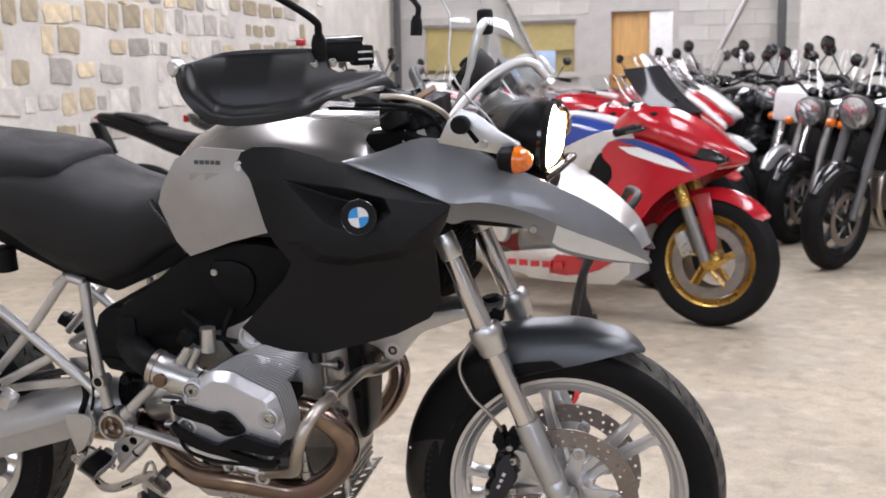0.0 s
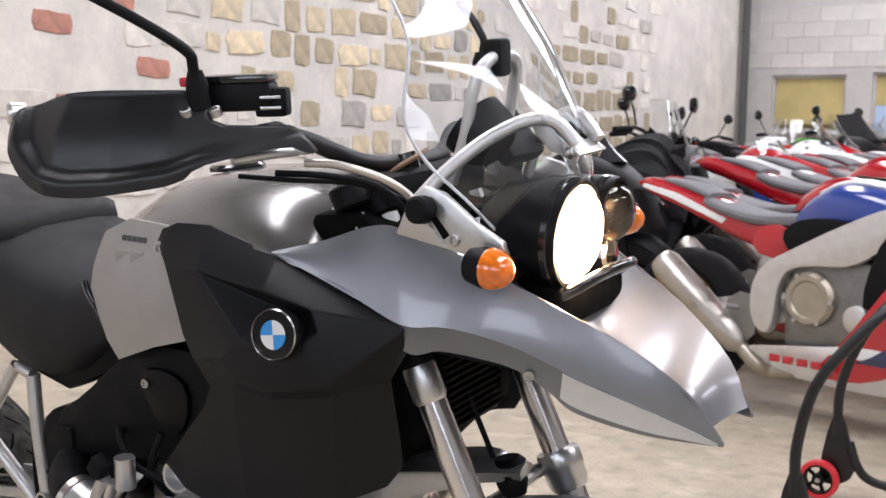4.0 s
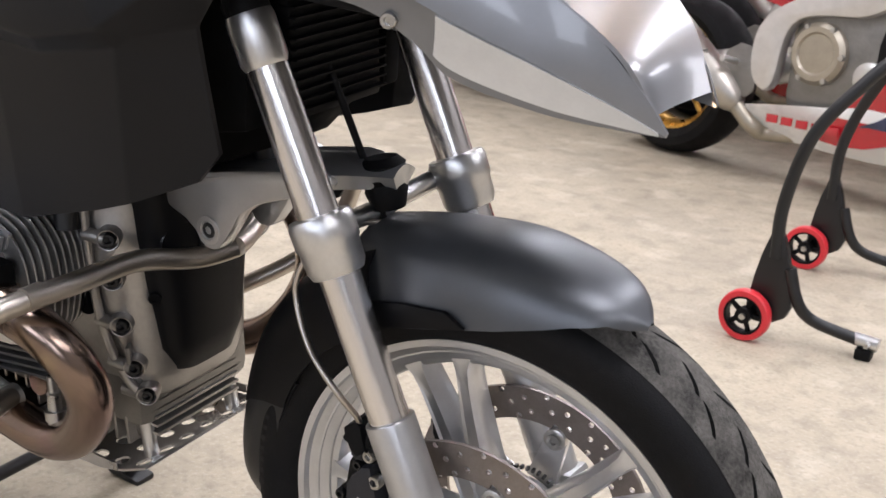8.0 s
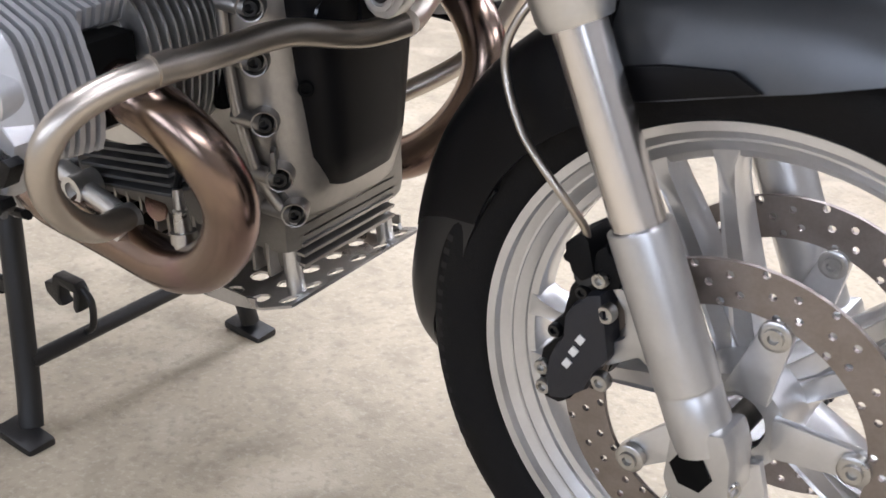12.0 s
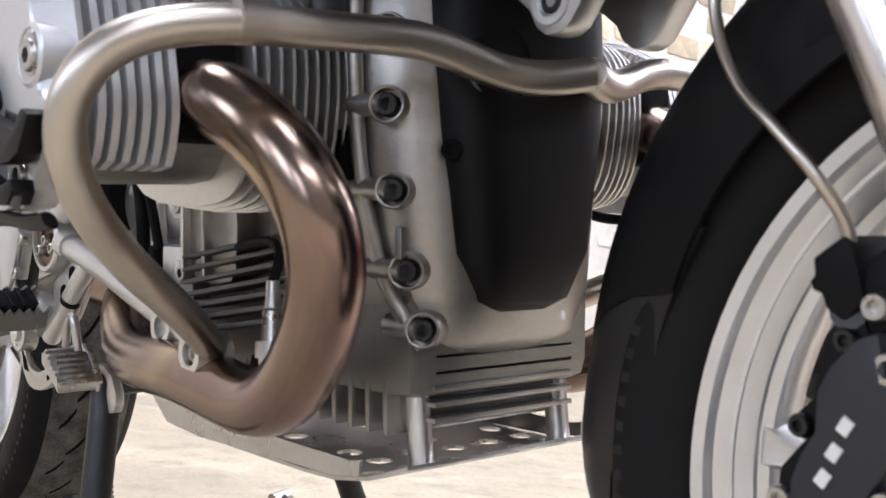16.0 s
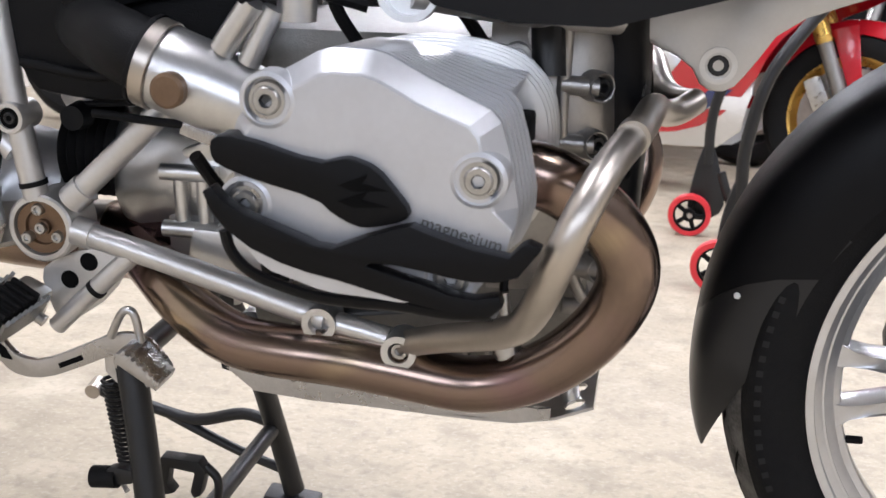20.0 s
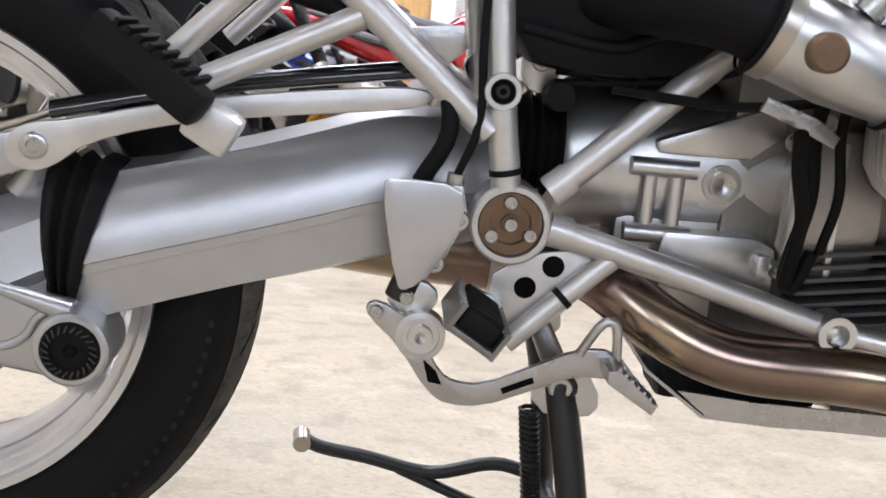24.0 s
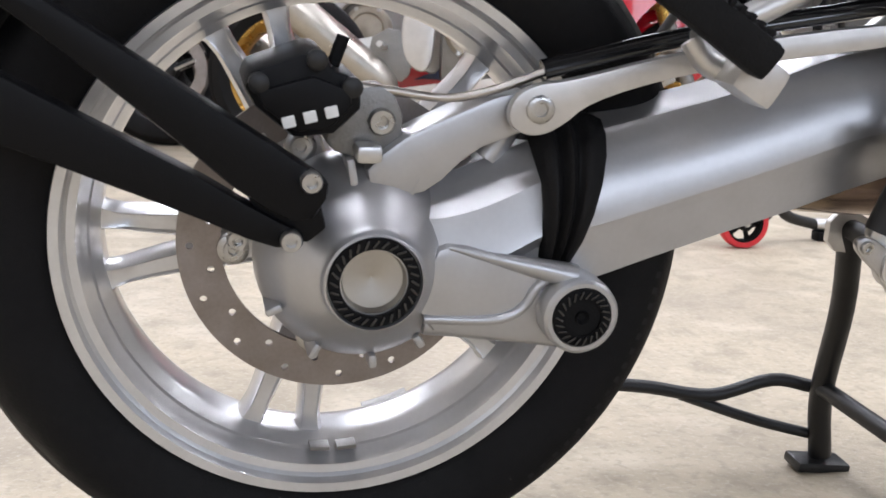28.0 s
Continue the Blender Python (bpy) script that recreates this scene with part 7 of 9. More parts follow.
rod("rear_wire", [(-0.277, -0.155, 0.505), (-0.262, -0.160, 0.555), (-0.265, -0.158, 0.63), (-0.262, -0.15, 0.72)], 0.0035, "blackmatt")
rod("hose_union", [(-0.277, -0.155, 0.500), (-0.276, -0.155, 0.510)], 0.0075, "bolt")
for k in range(2):
    rod("fine_wire", [(-0.20, -0.12, 0.588 + 0.01 * k), (-0.13, -0.13, 0.595), (-0.06, -0.15, 0.610), (-0.02, -0.16, 0.655)], 0.003, "blackmatt")
plt = part("reservoir_plate", plate(B(), [(-0.330, 0.622), (-0.28, 0.628), (-0.275, 0.61), (-0.30, 0.585), (-0.325, 0.60)], -0.135, -0.13, 0.001), "aluplate", bike)
part("fluid_pot", lathe(B(), [(0, 0.025), (0.05, 0.025), (0.055, 0.02)], (-0.46, -0.13, 0.82), (0, 0, 1), 22), "blackmatt", bike, "rear fluid pot")
jn = part("switch_boss", plate(B(), round_poly([(-0.228, 0.62), (-0.20, 0.622), (-0.190, 0.600), (-0.205, 0.575), (-0.225, 0.58)], 1), -0.105, -0.09, 0.003), "alu", bike)
part("boss_bolt", screw(B(), (-0.211, -0.105, 0.603), (0, -1, 0), 0.008, 0.005), "bolt", jn)
part("boss_plug", lathe(B(), [(0, 0.014), (0.02, 0.012)], (-0.196, -0.12, 0.578), (0, -1, 0), 16), "blackmatt", jn)

# brake pedal
pd = part("brake_pedal", plate(B(), round_poly([(-0.342, 0.395), (-0.330, 0.400), (-0.305, 0.385), (-0.288, 0.362), (-0.274, 0.340), (-0.262, 0.333), (-0.240, 0.332), (-0.200, 0.350), (-0.160, 0.370), (-0.128, 0.372), (-0.100, 0.340), (-0.104, 0.333), (-0.125, 0.345), (-0.160, 0.347), (-0.200, 0.328), (-0.236, 0.313), (-0.266, 0.312), (-0.284, 0.322), (-0.312, 0.362), (-0.338, 0.384)], 1), -0.160, -0.152, 0.002), "aluplate", bike, "bare aluminium brake pedal")
part("pedal_pivot", lathe(B(), [(-0.01, 0.022), (0.006, 0.021), (0.007, 0.016), (0.005, 0.0155), (0.005, 0.011), (0.010, 0.010), (0.010, 0.005), (0.006, 0)], (-0.294, -0.158, 0.372), (0, -1, 0), 28, caps=False), "alu", pd)
part("pedal_slot", plate(B(), [(-0.222, 0.331), (-0.196, 0.343), (-0.194, 0.338), (-0.220, 0.326)], -0.1606, -0.15), "hole", pd)
part("pedal_window", plate(B(), [(-0.290, 0.352), (-0.278, 0.342), (-0.272, 0.330), (-0.284, 0.332)], -0.1606, -0.15), "hole", pd)
part("pedal_loop", tube(B(), [(-0.160, -0.165, 0.368), (-0.146, -0.168, 0.394), (-0.137, -0.168, 0.399), (-0.131, -0.168, 0.392), (-0.128, -0.166, 0.366)], 0.0042, 10, 5), "aluplate", pd)
for k in range(7):
    part("pedal_tooth", box(B(), (-0.132 + 0.0055 * k, -0.18, 0.366 - 0.0048 * k), (0.0032, 0.036, 0.008), 0.001, (0, 40, 0)), "aluplate", pd)
part("pedal_pad", plate(B(), [(-0.140, 0.366), (-0.130, 0.366), (-0.096, 0.338), (-0.100, 0.330), (-0.140, 0.355)], -0.198, -0.160, 0.002), "aluplate", pd)
part("pedal_link", plate(B(), round_poly([(-0.320, 0.415), (-0.295, 0.418), (-0.278, 0.405), (-0.29, 0.385), (-0.325, 0.39)], 1), -0.152, -0.14, 0.003), "alu", pd)
for x, z in ((-0.332, 0.390), (-0.308, 0.404)):
    part("link_bolt", screw(B(), (x, -0.160, z), (0, -1, 0), 0.006, 0.004), "bolt", pd)

# centre stand
st = part("centre_stand", tube(B(), [(-0.165, -0.12, 0.325), (-0.150, -0.135, 0.25), (-0.125, -0.165, 0.10), (-0.108, -0.185, 0.030)], 0.016, 14, 5, True, 0.8), "blackmetal", bike, "black tubular centre stand")
part("stand_leg", tube(B(), [(-0.160, 0.12, 0.325), (-0.135, 0.15, 0.22), (-0.118, 0.19, 0.09), (-0.100, 0.20, 0.0)], 0.0145, 14, 5), "blackmetal", st)
part("stand_brace", tube(B(), [(-0.122, 0.185, 0.100), (-0.121, -0.160, 0.112)], 0.011, 14, 1), "blackmetal", st)
part("stand_axle", tube(B(), [(-0.162, -0.13, 0.325), (-0.162, 0.13, 0.325)], 0.012, 12, 1), "blackmetal", st)
for s in (-1, 1):
    part("stand_foot", box(B(), (-0.102, s * 0.200, 0.007 - s * 0.0195), (0.075, 0.04, 0.014), 0.005, (0, 6, 0)), "blackmetal", st)
    part("stand_lug", plate(B(), round_poly([(-0.190, 0.345), (-0.145, 0.345), (-0.126, 0.312), (-0.140, 0.295), (-0.190, 0.300)], 1), s * 0.122 - 0.005, s * 0.122 + 0.005, 0.002), "frame", st)
    part("stand_pivot", screw(B(), (-0.166, s * 0.128, 0.325), (0, s, 0), 0.011, 0.006), "bolt", st)
part("stand_lever", tube(B(), [(-0.120, 0.205, 0.092), (-0.175, 0.215, 0.100), (-0.250, 0.225, 0.078), (-0.330, 0.235, 0.088), (-0.385, 0.245, 0.092), (-0.410, 0.25, 0.100)], 0.0085, 12, 5), "blackmetal", st, "foot lever of the stand")
part("lever_strut", tube(B(), [(-0.110, 0.205, 0.025), (-0.19, 0.215, 0.045), (-0.290, 0.230, 0.078)], 0.007, 10, 4), "blackmetal", st)
part("lever_tip", lathe(B(), [(0, 0.011), (0.028, 0.011)], (-0.41, 0.235, 0.098), (-0.1, 1, 0.1), 14), "steel", st)
part("stand_spring", tube(B(), [(-0.190 + 0.003 * t / 30 + 0.008 * math.cos(t * 0.9), -0.118 + 0.008 * math.sin(t * 0.9), 0.300 - 0.00075 * t) for t in range(134)], 0.0022, 6, 1), "blackmetal", st, "coil return spring")
part("spring_hook", tube(B(), [(-0.188, -0.118, 0.200), (-0.184, -0.12, 0.18), (-0.176, -0.125, 0.172)], 0.003, 8, 4), "bolt", st)
part("stand_stop", plate(B(), [(-0.178, 0.160), (-0.180, 0.176), (-0.162, 0.180), (-0.156, 0.194), (-0.112, 0.193), (-0.104, 0.180), (-0.112, 0.150), (-0.120, 0.146), (-0.124, 0.154), (-0.118, 0.178), (-0.146, 0.181), (-0.150, 0.160), (-0.142, 0.150), (-0.156, 0.146)], -0.084, -0.066, 0.003), "blackmetal", st, "black forked stop bracket of the stand")
part("stop_tab", tube(B(), [(-0.108, -0.074, 0.184), (-0.094, -0.074, 0.166), (-0.100, -0.074, 0.130), (-0.122, -0.074, 0.112)], 0.005, 10, 5), "blackmetal", st)
clampb = part("stand_clamp", plate(B(), round_poly([(-0.192, 0.200), (-0.182, 0.214), (-0.150, 0.212), (-0.150, 0.198), (-0.185, 0.190)], 1), -0.150, -0.135, 0.003), "blackmetal", st)
part("clamp_stop", lathe(B(), [(-0.014, 0.012), (0.014, 0.012)], (-0.190, -0.143, 0.198), (1, 0, 0.1), 14), "rubber", st)

# swingarm and shaft drive
sa = B()
rings = []
for x, top, bot, yo, in ((-0.235, 0.540, 0.445, -0.100), (-0.280, 0.552, 0.432, -0.118), (-0.335, 0.551, 0.418, -0.128), (-0.395, 0.533, 0.400, -0.134), (-0.455, 0.514, 0.383, -0.138), (-0.515, 0.498, 0.364, -0.140), (-0.575, 0.482, 0.344, -0.140), (-0.600, 0.474, 0.345, -0.134)):
    h = top - bot
    pts = [(-0.025, top - 0.012), (-0.060, top), (yo + 0.030, top - 0.006), (yo + 0.008, top - 0.20 * h), (yo - 0.004, top - 0.40 * h), (yo - 0.006, top - 0.545 * h), (yo - 0.001, top - 0.56 * h), (yo + 0.000, top - 0.62 * h), (yo + 0.006, top - 0.63 * h), (yo + 0.010, bot + 0.08 * h), (yo + 0.020, bot + 0.012), (-0.085, bot), (-0.030, bot + 0.006)]
    rings.append([(x, y, z) for y, z in pts])
cols = [spline([r[j] for r in rings], 4) for j in range(len(rings[0]))]
skin(sa, [[c[i] for c in cols] for i in range(len(cols[0]))])
bmesh.ops.recalc_face_normals(sa, faces=sa.faces[:])
part("swingarm", sa, "drivecast", bike, "cast silver single-sided swingarm", sharp=30)
gt = B()
rings = []
for k, (x0, x1, g) in enumerate(((-0.618, -0.606, 0.0), (-0.607, -0.604, 0.006), (-0.598, -0.602, -0.001), (-0.590, -0.600, 0.008), (-0.581, -0.598, 0.0), (-0.572, -0.596, 0.007), (-0.556, -0.592, 0.003))):
    # each ring leans: higher at the top, drawn together at the bottom
    pts = []
    for j in range(18):
        a = j * math.tau / 18
        yy = -0.085 + (0.060 + g) * math.cos(a)
        zz = 0.418 + (0.066 + g) * math.sin(a)
        t = (math.sin(a) + 1) / 2
        pts.append((x0 * t + x1 * (1 - t), yy, zz))
    rings.append(pts)
cols = [spline([r[j] for r in rings], 4) for j in range(18)]
skin(gt, [[c[i] for c in cols] for i in range(len(cols[0]))])
bmesh.ops.recalc_face_normals(gt, faces=gt.faces[:])
part("drive_gaiter", gt, "rubber", bike, "folded black rubber gaiter", sharp=60)

fd = part("final_drive", lathe(B(), [tuple(q) for q in spline([(0.045, 0.060), (0.050, 0.084), (0.072, 0.089), (0.096, 0.083), (0.118, 0.070), (0.136, 0.054), (0.147, 0.0425)], 5)] + [(0.150, 0.0405), (0.156, 0.0400), (0.1575, 0.0380), (0.152, 0.037), (0.152, 0.026)], (-0.752, 0, 0.366), (0, -1, 0), 56, caps=False), "drivecast", bike, "cast silver final drive housing")
part("hub_ring", lathe(B(), [(0.140, 0.0368), (0.1555, 0.0364), (0.1555, 0.0272), (0.130, 0.0262)], (-0.752, 0, 0.366), (0, -1, 0), 56, caps=False), "blackmatt", fd, "black ribbed ring")
for k in range(28):
    a = k * math.tau / 28
    part("ring_rib", box(B(), (-0.752 + 0.0318 * math.cos(a), -0.1560, 0.366 + 0.0318 * math.sin(a)), (0.0080, 0.003, 0.0024), 0.0008, (0, -math.degrees(a) + 35, 0)), "blackgloss", fd)
part("hollow_axle", lathe(B(), [(0.150, 0.0264), (0.1475, 0.0258), (0.1440, 0.0240), (0.1395, 0.0005)], (-0.752, 0, 0.366), (0, -1, 0), 48, caps=False), "turned", fd, "bright turned hollow rear axle")
nk = B()
rings = []
for x, top, bot, yo in ((-0.735, 0.440, 0.300, -0.120), (-0.700, 0.436, 0.303, -0.132), (-0.660, 0.448, 0.305, -0.134), (-0.612, 0.468, 0.330, -0.132)):
    h = top - bot
    rings.append([(x, y, z) for y, z in ((-0.03, top - 0.01), (-0.09, top), (yo + 0.006, top - 0.2 * h), (yo, top - 0.45 * h), (yo - 0.003, top - 0.52 * h), (yo + 0.004, top - 0.60 * h), (yo + 0.006, bot + 0.15 * h), (-0.10, bot), (-0.03, bot + 0.01))])
cols = [spline([r[j] for r in rings], 4) for j in range(9)]
skin(nk, [[c[i] for c in cols] for i in range(len(cols[0]))])
bmesh.ops.recalc_face_normals(nk, faces=nk.faces[:])
part("drive_neck", nk, "drivecast", fd, sharp=30)
part("lower_lug", plate(B(), round_poly([(-0.716, 0.318), (-0.704, 0.386), (-0.686, 0.392), (-0.640, 0.380), (-0.600, 0.371), (-0.566, 0.366), (-0.552, 0.346), (-0.556, 0.312), (-0.585, 0.300), (-0.650, 0.310)], 1), -0.1400, -0.100, 0.008), "drivecast", fd, "lower casting arm")
part("lug_rib", tube(B(), [(-0.690, -0.1385, 0.389, 0.0018), (-0.650, -0.140, 0.379, 0.005), (-0.615, -0.142, 0.371, 0.0085), (-0.585, -0.144, 0.364, 0.011)], 0.004, 12, 6), "drivecast", fd)
part("lug_rib", tube(B(), [(-0.602, -0.141, 0.366), (-0.616, -0.141, 0.354), (-0.624, -0.141, 0.340), (-0.638, -0.141, 0.330), (-0.660, -0.140, 0.327), (-0.708, -0.138, 0.329)], 0.0042, 12, 5), "drivecast", fd)
part("lug_web", tube(B(), [(-0.705, -0.122, 0.318), (-0.650, -0.124, 0.312), (-0.590, -0.130, 0.306)], 0.008, 12, 4), "drivecast", fd)
cap = part("pivot_cap_boss", lathe(B(), [(-0.05, 0.032), (0.0, 0.0325), (0.008, 0.0315), (0.010, 0.029), (0.010, 0.0255), (0.004, 0.025)], (-0.582, -0.152, 0.335), (0, -1, 0), 44, caps=False), "drivecast", fd)
part("pivot_cap", lathe(B(), [(0.004, 0.0248), (0.011, 0.0245), (0.012, 0.016), (0.010, 0.0165), (0.010, 0.006), (0.012, 0.0055), (0.009, 0.003), (0.009, 0)], (-0.582, -0.152, 0.335), (0, -1, 0), 44, caps=False), "blackmatt", fd, "black pivot cap")
for k in range(22):
    a = k * math.tau / 22
    part("cap_rib", box(B(), (-0.582 + 0.0200 * math.cos(a), -0.1645, 0.335 + 0.0200 * math.sin(a)), (0.0075, 0.002, 0.002), 0.0006, (0, -math.degrees(a) + 30, 0)), "blackgloss", fd)
part("upper_arm", plate(B(), round_poly([(-0.762, 0.440), (-0.735, 0.468), (-0.700, 0.486), (-0.641, 0.512), (-0.616, 0.506), (-0.612, 0.484), (-0.640, 0.474), (-0.670, 0.462), (-0.702, 0.430), (-0.725, 0.425)], 1), -0.118, -0.070, 0.010), "drivecast", fd)
part("arm_web", tube(B(), [(-0.650, -0.085, 0.450), (-0.635, -0.085, 0.475), (-0.625, -0.085, 0.49)], 0.012, 12, 4), "drivecast", fd)
for a, r, l in ((62, 0.074, 0.030), (100, 0.076, 0.030), (205, 0.082, 0.014), (240, 0.082, 0.014), (275, 0.082, 0.012), (305, 0.080, 0.012)):
    c, s = math.cos(radians(a)), math.sin(radians(a))
    part("housing_rib", box(B(), (-0.752 + r * c, -0.098, 0.366 + r * s), (l, 0.040, 0.007), 0.003, (0, -a, 0)), "drivecast", fd)
ta = part("torque_arm", plate(B(), round_poly([(-0.648, 0.497), (-0.640, 0.512), (-0.622, 0.520), (-0.600, 0.522), (-0.510, 0.546), (-0.400, 0.565), (-0.300, 0.577), (-0.300, 0.558), (-0.400, 0.545), (-0.505, 0.529), (-0.580, 0.506), (-0.602, 0.486), (-0.622, 0.477), (-0.642, 0.482)], 2), -0.134, -0.122, 0.003), "frame", bike, "flat silver torque arm")
part("arm_bolt", screw(B(), (-0.622, -0.134, 0.500), (0, -1, 0), 0.0115, 0.004), "bolt", ta)
part("line_cover", tube(B(), [(-0.615, -0.112, 0.528), (-0.50, -0.112, 0.556), (-0.40, -0.112, 0.574), (-0.30, -0.11, 0.590)], 0.009, 12, 4, True, 0.7), "blackgloss", ta, "black brake line cover")
rod("rear_brake_line", [(-0.772, -0.10, 0.512), (-0.74, -0.10, 0.508), (-0.69, -0.105, 0.503), (-0.65, -0.11, 0.512), (-0.612, -0.112, 0.527)], 0.0036, "steel", "thin rear brake line")

# rear calliper and black mudguard stays
rc = part("rear_calliper", plate(B(), [(-0.851, 0.512), (-0.846, 0.524), (-0.800, 0.541), (-0.790, 0.539), (-0.784, 0.526), (-0.764, 0.520), (-0.762, 0.497), (-0.783, 0.477), (-0.813, 0.474), (-0.843, 0.498)], -0.128, -0.040, 0.005), "black", bike, "black rear brake calliper")
part("calliper_face", plate(B(), [(-0.842, 0.510), (-0.800, 0.522), (-0.772, 0.512), (-0.770, 0.500), (-0.786, 0.483), (-0.812, 0.480), (-0.836, 0.498)], -0.135, -0.126, 0.003), "black", rc)
for x, z in ((-0.840, 0.516), (-0.797, 0.534), (-0.770, 0.514)):
    part("calliper_lug", lathe(B(), [(0, 0.008), (0.008, 0.008), (0.010, 0.005), (0.010, 0)], (x, -0.126, z), (0, -1, 0), 14, caps=False), "blackmetal", rc)
for k in range(3):
    part("logo_bar", box(B(), (-0.818 + 0.016 * k, -0.1362, 0.488 + 0.004 * k), (0.010, 0.002, 0.009), 0.001, (0, -14, 0)), "white", rc)
part("bleed_nipple", tube(B(), [(-0.782, -0.09, 0.520), (-0.772, -0.09, 0.548)], 0.0055, 10, 1), "blackmatt", rc)
part("line_union", lathe(B(), [(0, 0.008), (0.016, 0.008)], (-0.778, -0.105, 0.514), (0, -1, 0), 12), "brass", rc)
part("calliper_carrier", plate(B(), round_poly([(-0.790, 0.470), (-0.765, 0.510), (-0.735, 0.512), (-0.722, 0.480), (-0.735, 0.455), (-0.775, 0.455)], 1), -0.105, -0.07, 0.004), "aludark", rc)
part("carrier_bolt", screw(B(), (-0.743, -0.105, 0.484), (0, -1, 0), 0.011, 0.008), "bolt", rc)
part("speed_sensor", box(B(), (-0.755, -0.12, 0.462), (0.020, 0.026, 0.014), 0.004), "alu", rc)
stays = part("mudguard_stay", plate(B(), round_poly([(-1.12, 0.645), (-1.06, 0.622), (-0.983, 0.574), (-0.903, 0.523), (-0.800, 0.456), (-0.786, 0.444), (-0.806, 0.412), (-0.849, 0.435), (-0.889, 0.469), (-0.977, 0.542), (-1.05, 0.596), (-1.12, 0.615)], 1), -0.166, -0.140, 0.006), "black", bike, "black plastic mudguard stay")
part("lower_stay", plate(B(), round_poly([(-1.12, 0.580), (-1.015, 0.522), (-0.943, 0.483), (-0.889, 0.455), (-0.844, 0.427), (-0.808, 0.408), (-0.808, 0.396), (-0.836, 0.398), (-0.893, 0.424), (-0.963, 0.452), (-1.018, 0.475), (-1.12, 0.510)], 1), -0.162, -0.138, 0.005), "black", stays)
part("stay_web", plate(B(), [(-0.85, 0.436), (-0.80, 0.452), (-0.79, 0.41), (-0.805, 0.398), (-0.84, 0.418)], -0.155, -0.12, 0.004), "black", stays)
for x, z, y in ((-0.804, 0.450, -0.166), (-0.818, 0.404, -0.162), (-0.855, 0.392, -0.115)):
    part("stay_bolt", screw(B(), (x, y, z), (0, -1, 0), 0.0085, 0.008), "bolt", stays)
part("rear_mudguard", mudguard(165, 95, 0.350, 0.085, 0.03), "black", bike, "black rear mudguard", REAR, 70)
part("tail_unit", box(B(), (-0.86, 0, 0.99), (0.35, 0.22, 0.10), 0.03, (0, 8, 0)), "blackmatt", bike)
for k, (a, y) in enumerate(((-93, -0.040), (-86, -0.040), (-76, 0.030), (-72, 0.030), (-68, 0.030))):
    c, s = math.cos(radians(a)), math.sin(radians(a))
    part("wheel_weight", box(B(), (0.2005 * c, y, 0.2005 * s), (0.018, 0.016, 0.004), 0.001, (0, -a + 90, 0)), "aludark", rear_wheel, "", REAR)

# ---- the other motorcycles in the hall ----


def hull(stations, n=18, e=2.4):
    """A body lofted along x: (x, low z, high z, half width)."""
    bm = B()
    rings = []
    for x, lo, hi, w in stations:
        r = []
        for k in range(n):
            a = k * math.tau / n
            c, s = math.cos(a), math.sin(a)
            r.append((x, w * math.copysign(abs(c) ** (2 / e), c), (lo + hi) / 2 + (hi - lo) / 2 * math.copysign(abs(s) ** (2 / e), s)))
        rings.append(r)
    cols = [spline([r[j] for r in rings], 4) for j in range(n)]
    skin(bm, [[c[i] for c in cols] for i in range(len(cols[0]))])
    bmesh.ops.recalc_face_normals(bm, faces=bm.faces[:])
    return bm


def road_wheel(root, x, r, w, rim, spokes, disc_r, front=True):
    o = (x, 0, r)
    wh = part("wheel", lathe(B(), [(-w * 0.36, r * 0.66), (-w * 0.40, r * 0.70), (-w * 0.2, r * 0.64), (0, r * 0.615), (w * 0.2, r * 0.64), (w * 0.40, r * 0.70), (w * 0.36, r * 0.66), (w * 0.16, r * 0.585), (-w * 0.16, r * 0.585), (-w * 0.36, r * 0.66)], o, (0, 1, 0), 48, caps=False), rim, root)
    prof = [(-w * 0.40, r * 0.69), (-w * 0.50, r * 0.80), (-w * 0.46, r * 0.90), (-w * 0.26, r * 0.975), (0, r), (w * 0.26, r * 0.975), (w * 0.46, r * 0.90), (w * 0.50, r * 0.80), (w * 0.40, r * 0.69), (0, r * 0.66), (-w * 0.40, r * 0.69)]
    part("tyre", lathe(B(), prof, o, (0, 1, 0), 56, caps=False), "rubber", wh, "black road tyre")
    part("hub", lathe(B(), [(-0.06, 0.03), (-0.05, 0.045), (0.05, 0.045), (0.06, 0.03)], o, (0, 1, 0), 20), rim, wh)
    for k in range(spokes):
        a = k * math.tau / spokes + 0.2
        c, s = math.cos(a), math.sin(a)
        c2, s2 = math.cos(a + 0.16), math.sin(a + 0.16)
        part("spoke", tube(B(), [(x + 0.035 * c, 0.0, r + 0.035 * s), (x + r * 0.62 * c2, 0.0, r + r * 0.62 * s2)], 0.011, 8, 1, True, 1.6), rim, wh)
    for s in ((-1, 1) if front else (-1,)):
        y = s * 0.062
        part("brake_disc", lathe(B(), [(y - 0.0025, disc_r * 0.72), (y - 0.0025, disc_r), (y + 0.0025, disc_r), (y + 0.0025, disc_r * 0.72), (y - 0.0025, disc_r * 0.72)], o, (0, 1, 0), 40, caps=False), "disc", wh)
        cr = B()
        for k in range(5):
            a = k * math.tau / 5
            tube(cr, [(x + 0.04 * math.cos(a), y, r + 0.04 * math.sin(a)), (x + disc_r * 0.76 * math.cos(a + 0.3), y, r + disc_r * 0.76 * math.sin(a + 0.3))], 0.006, 6, 1)
        part("disc_carrier", cr, "gold" if rim == "gold" else "alu", wh)
    return wh


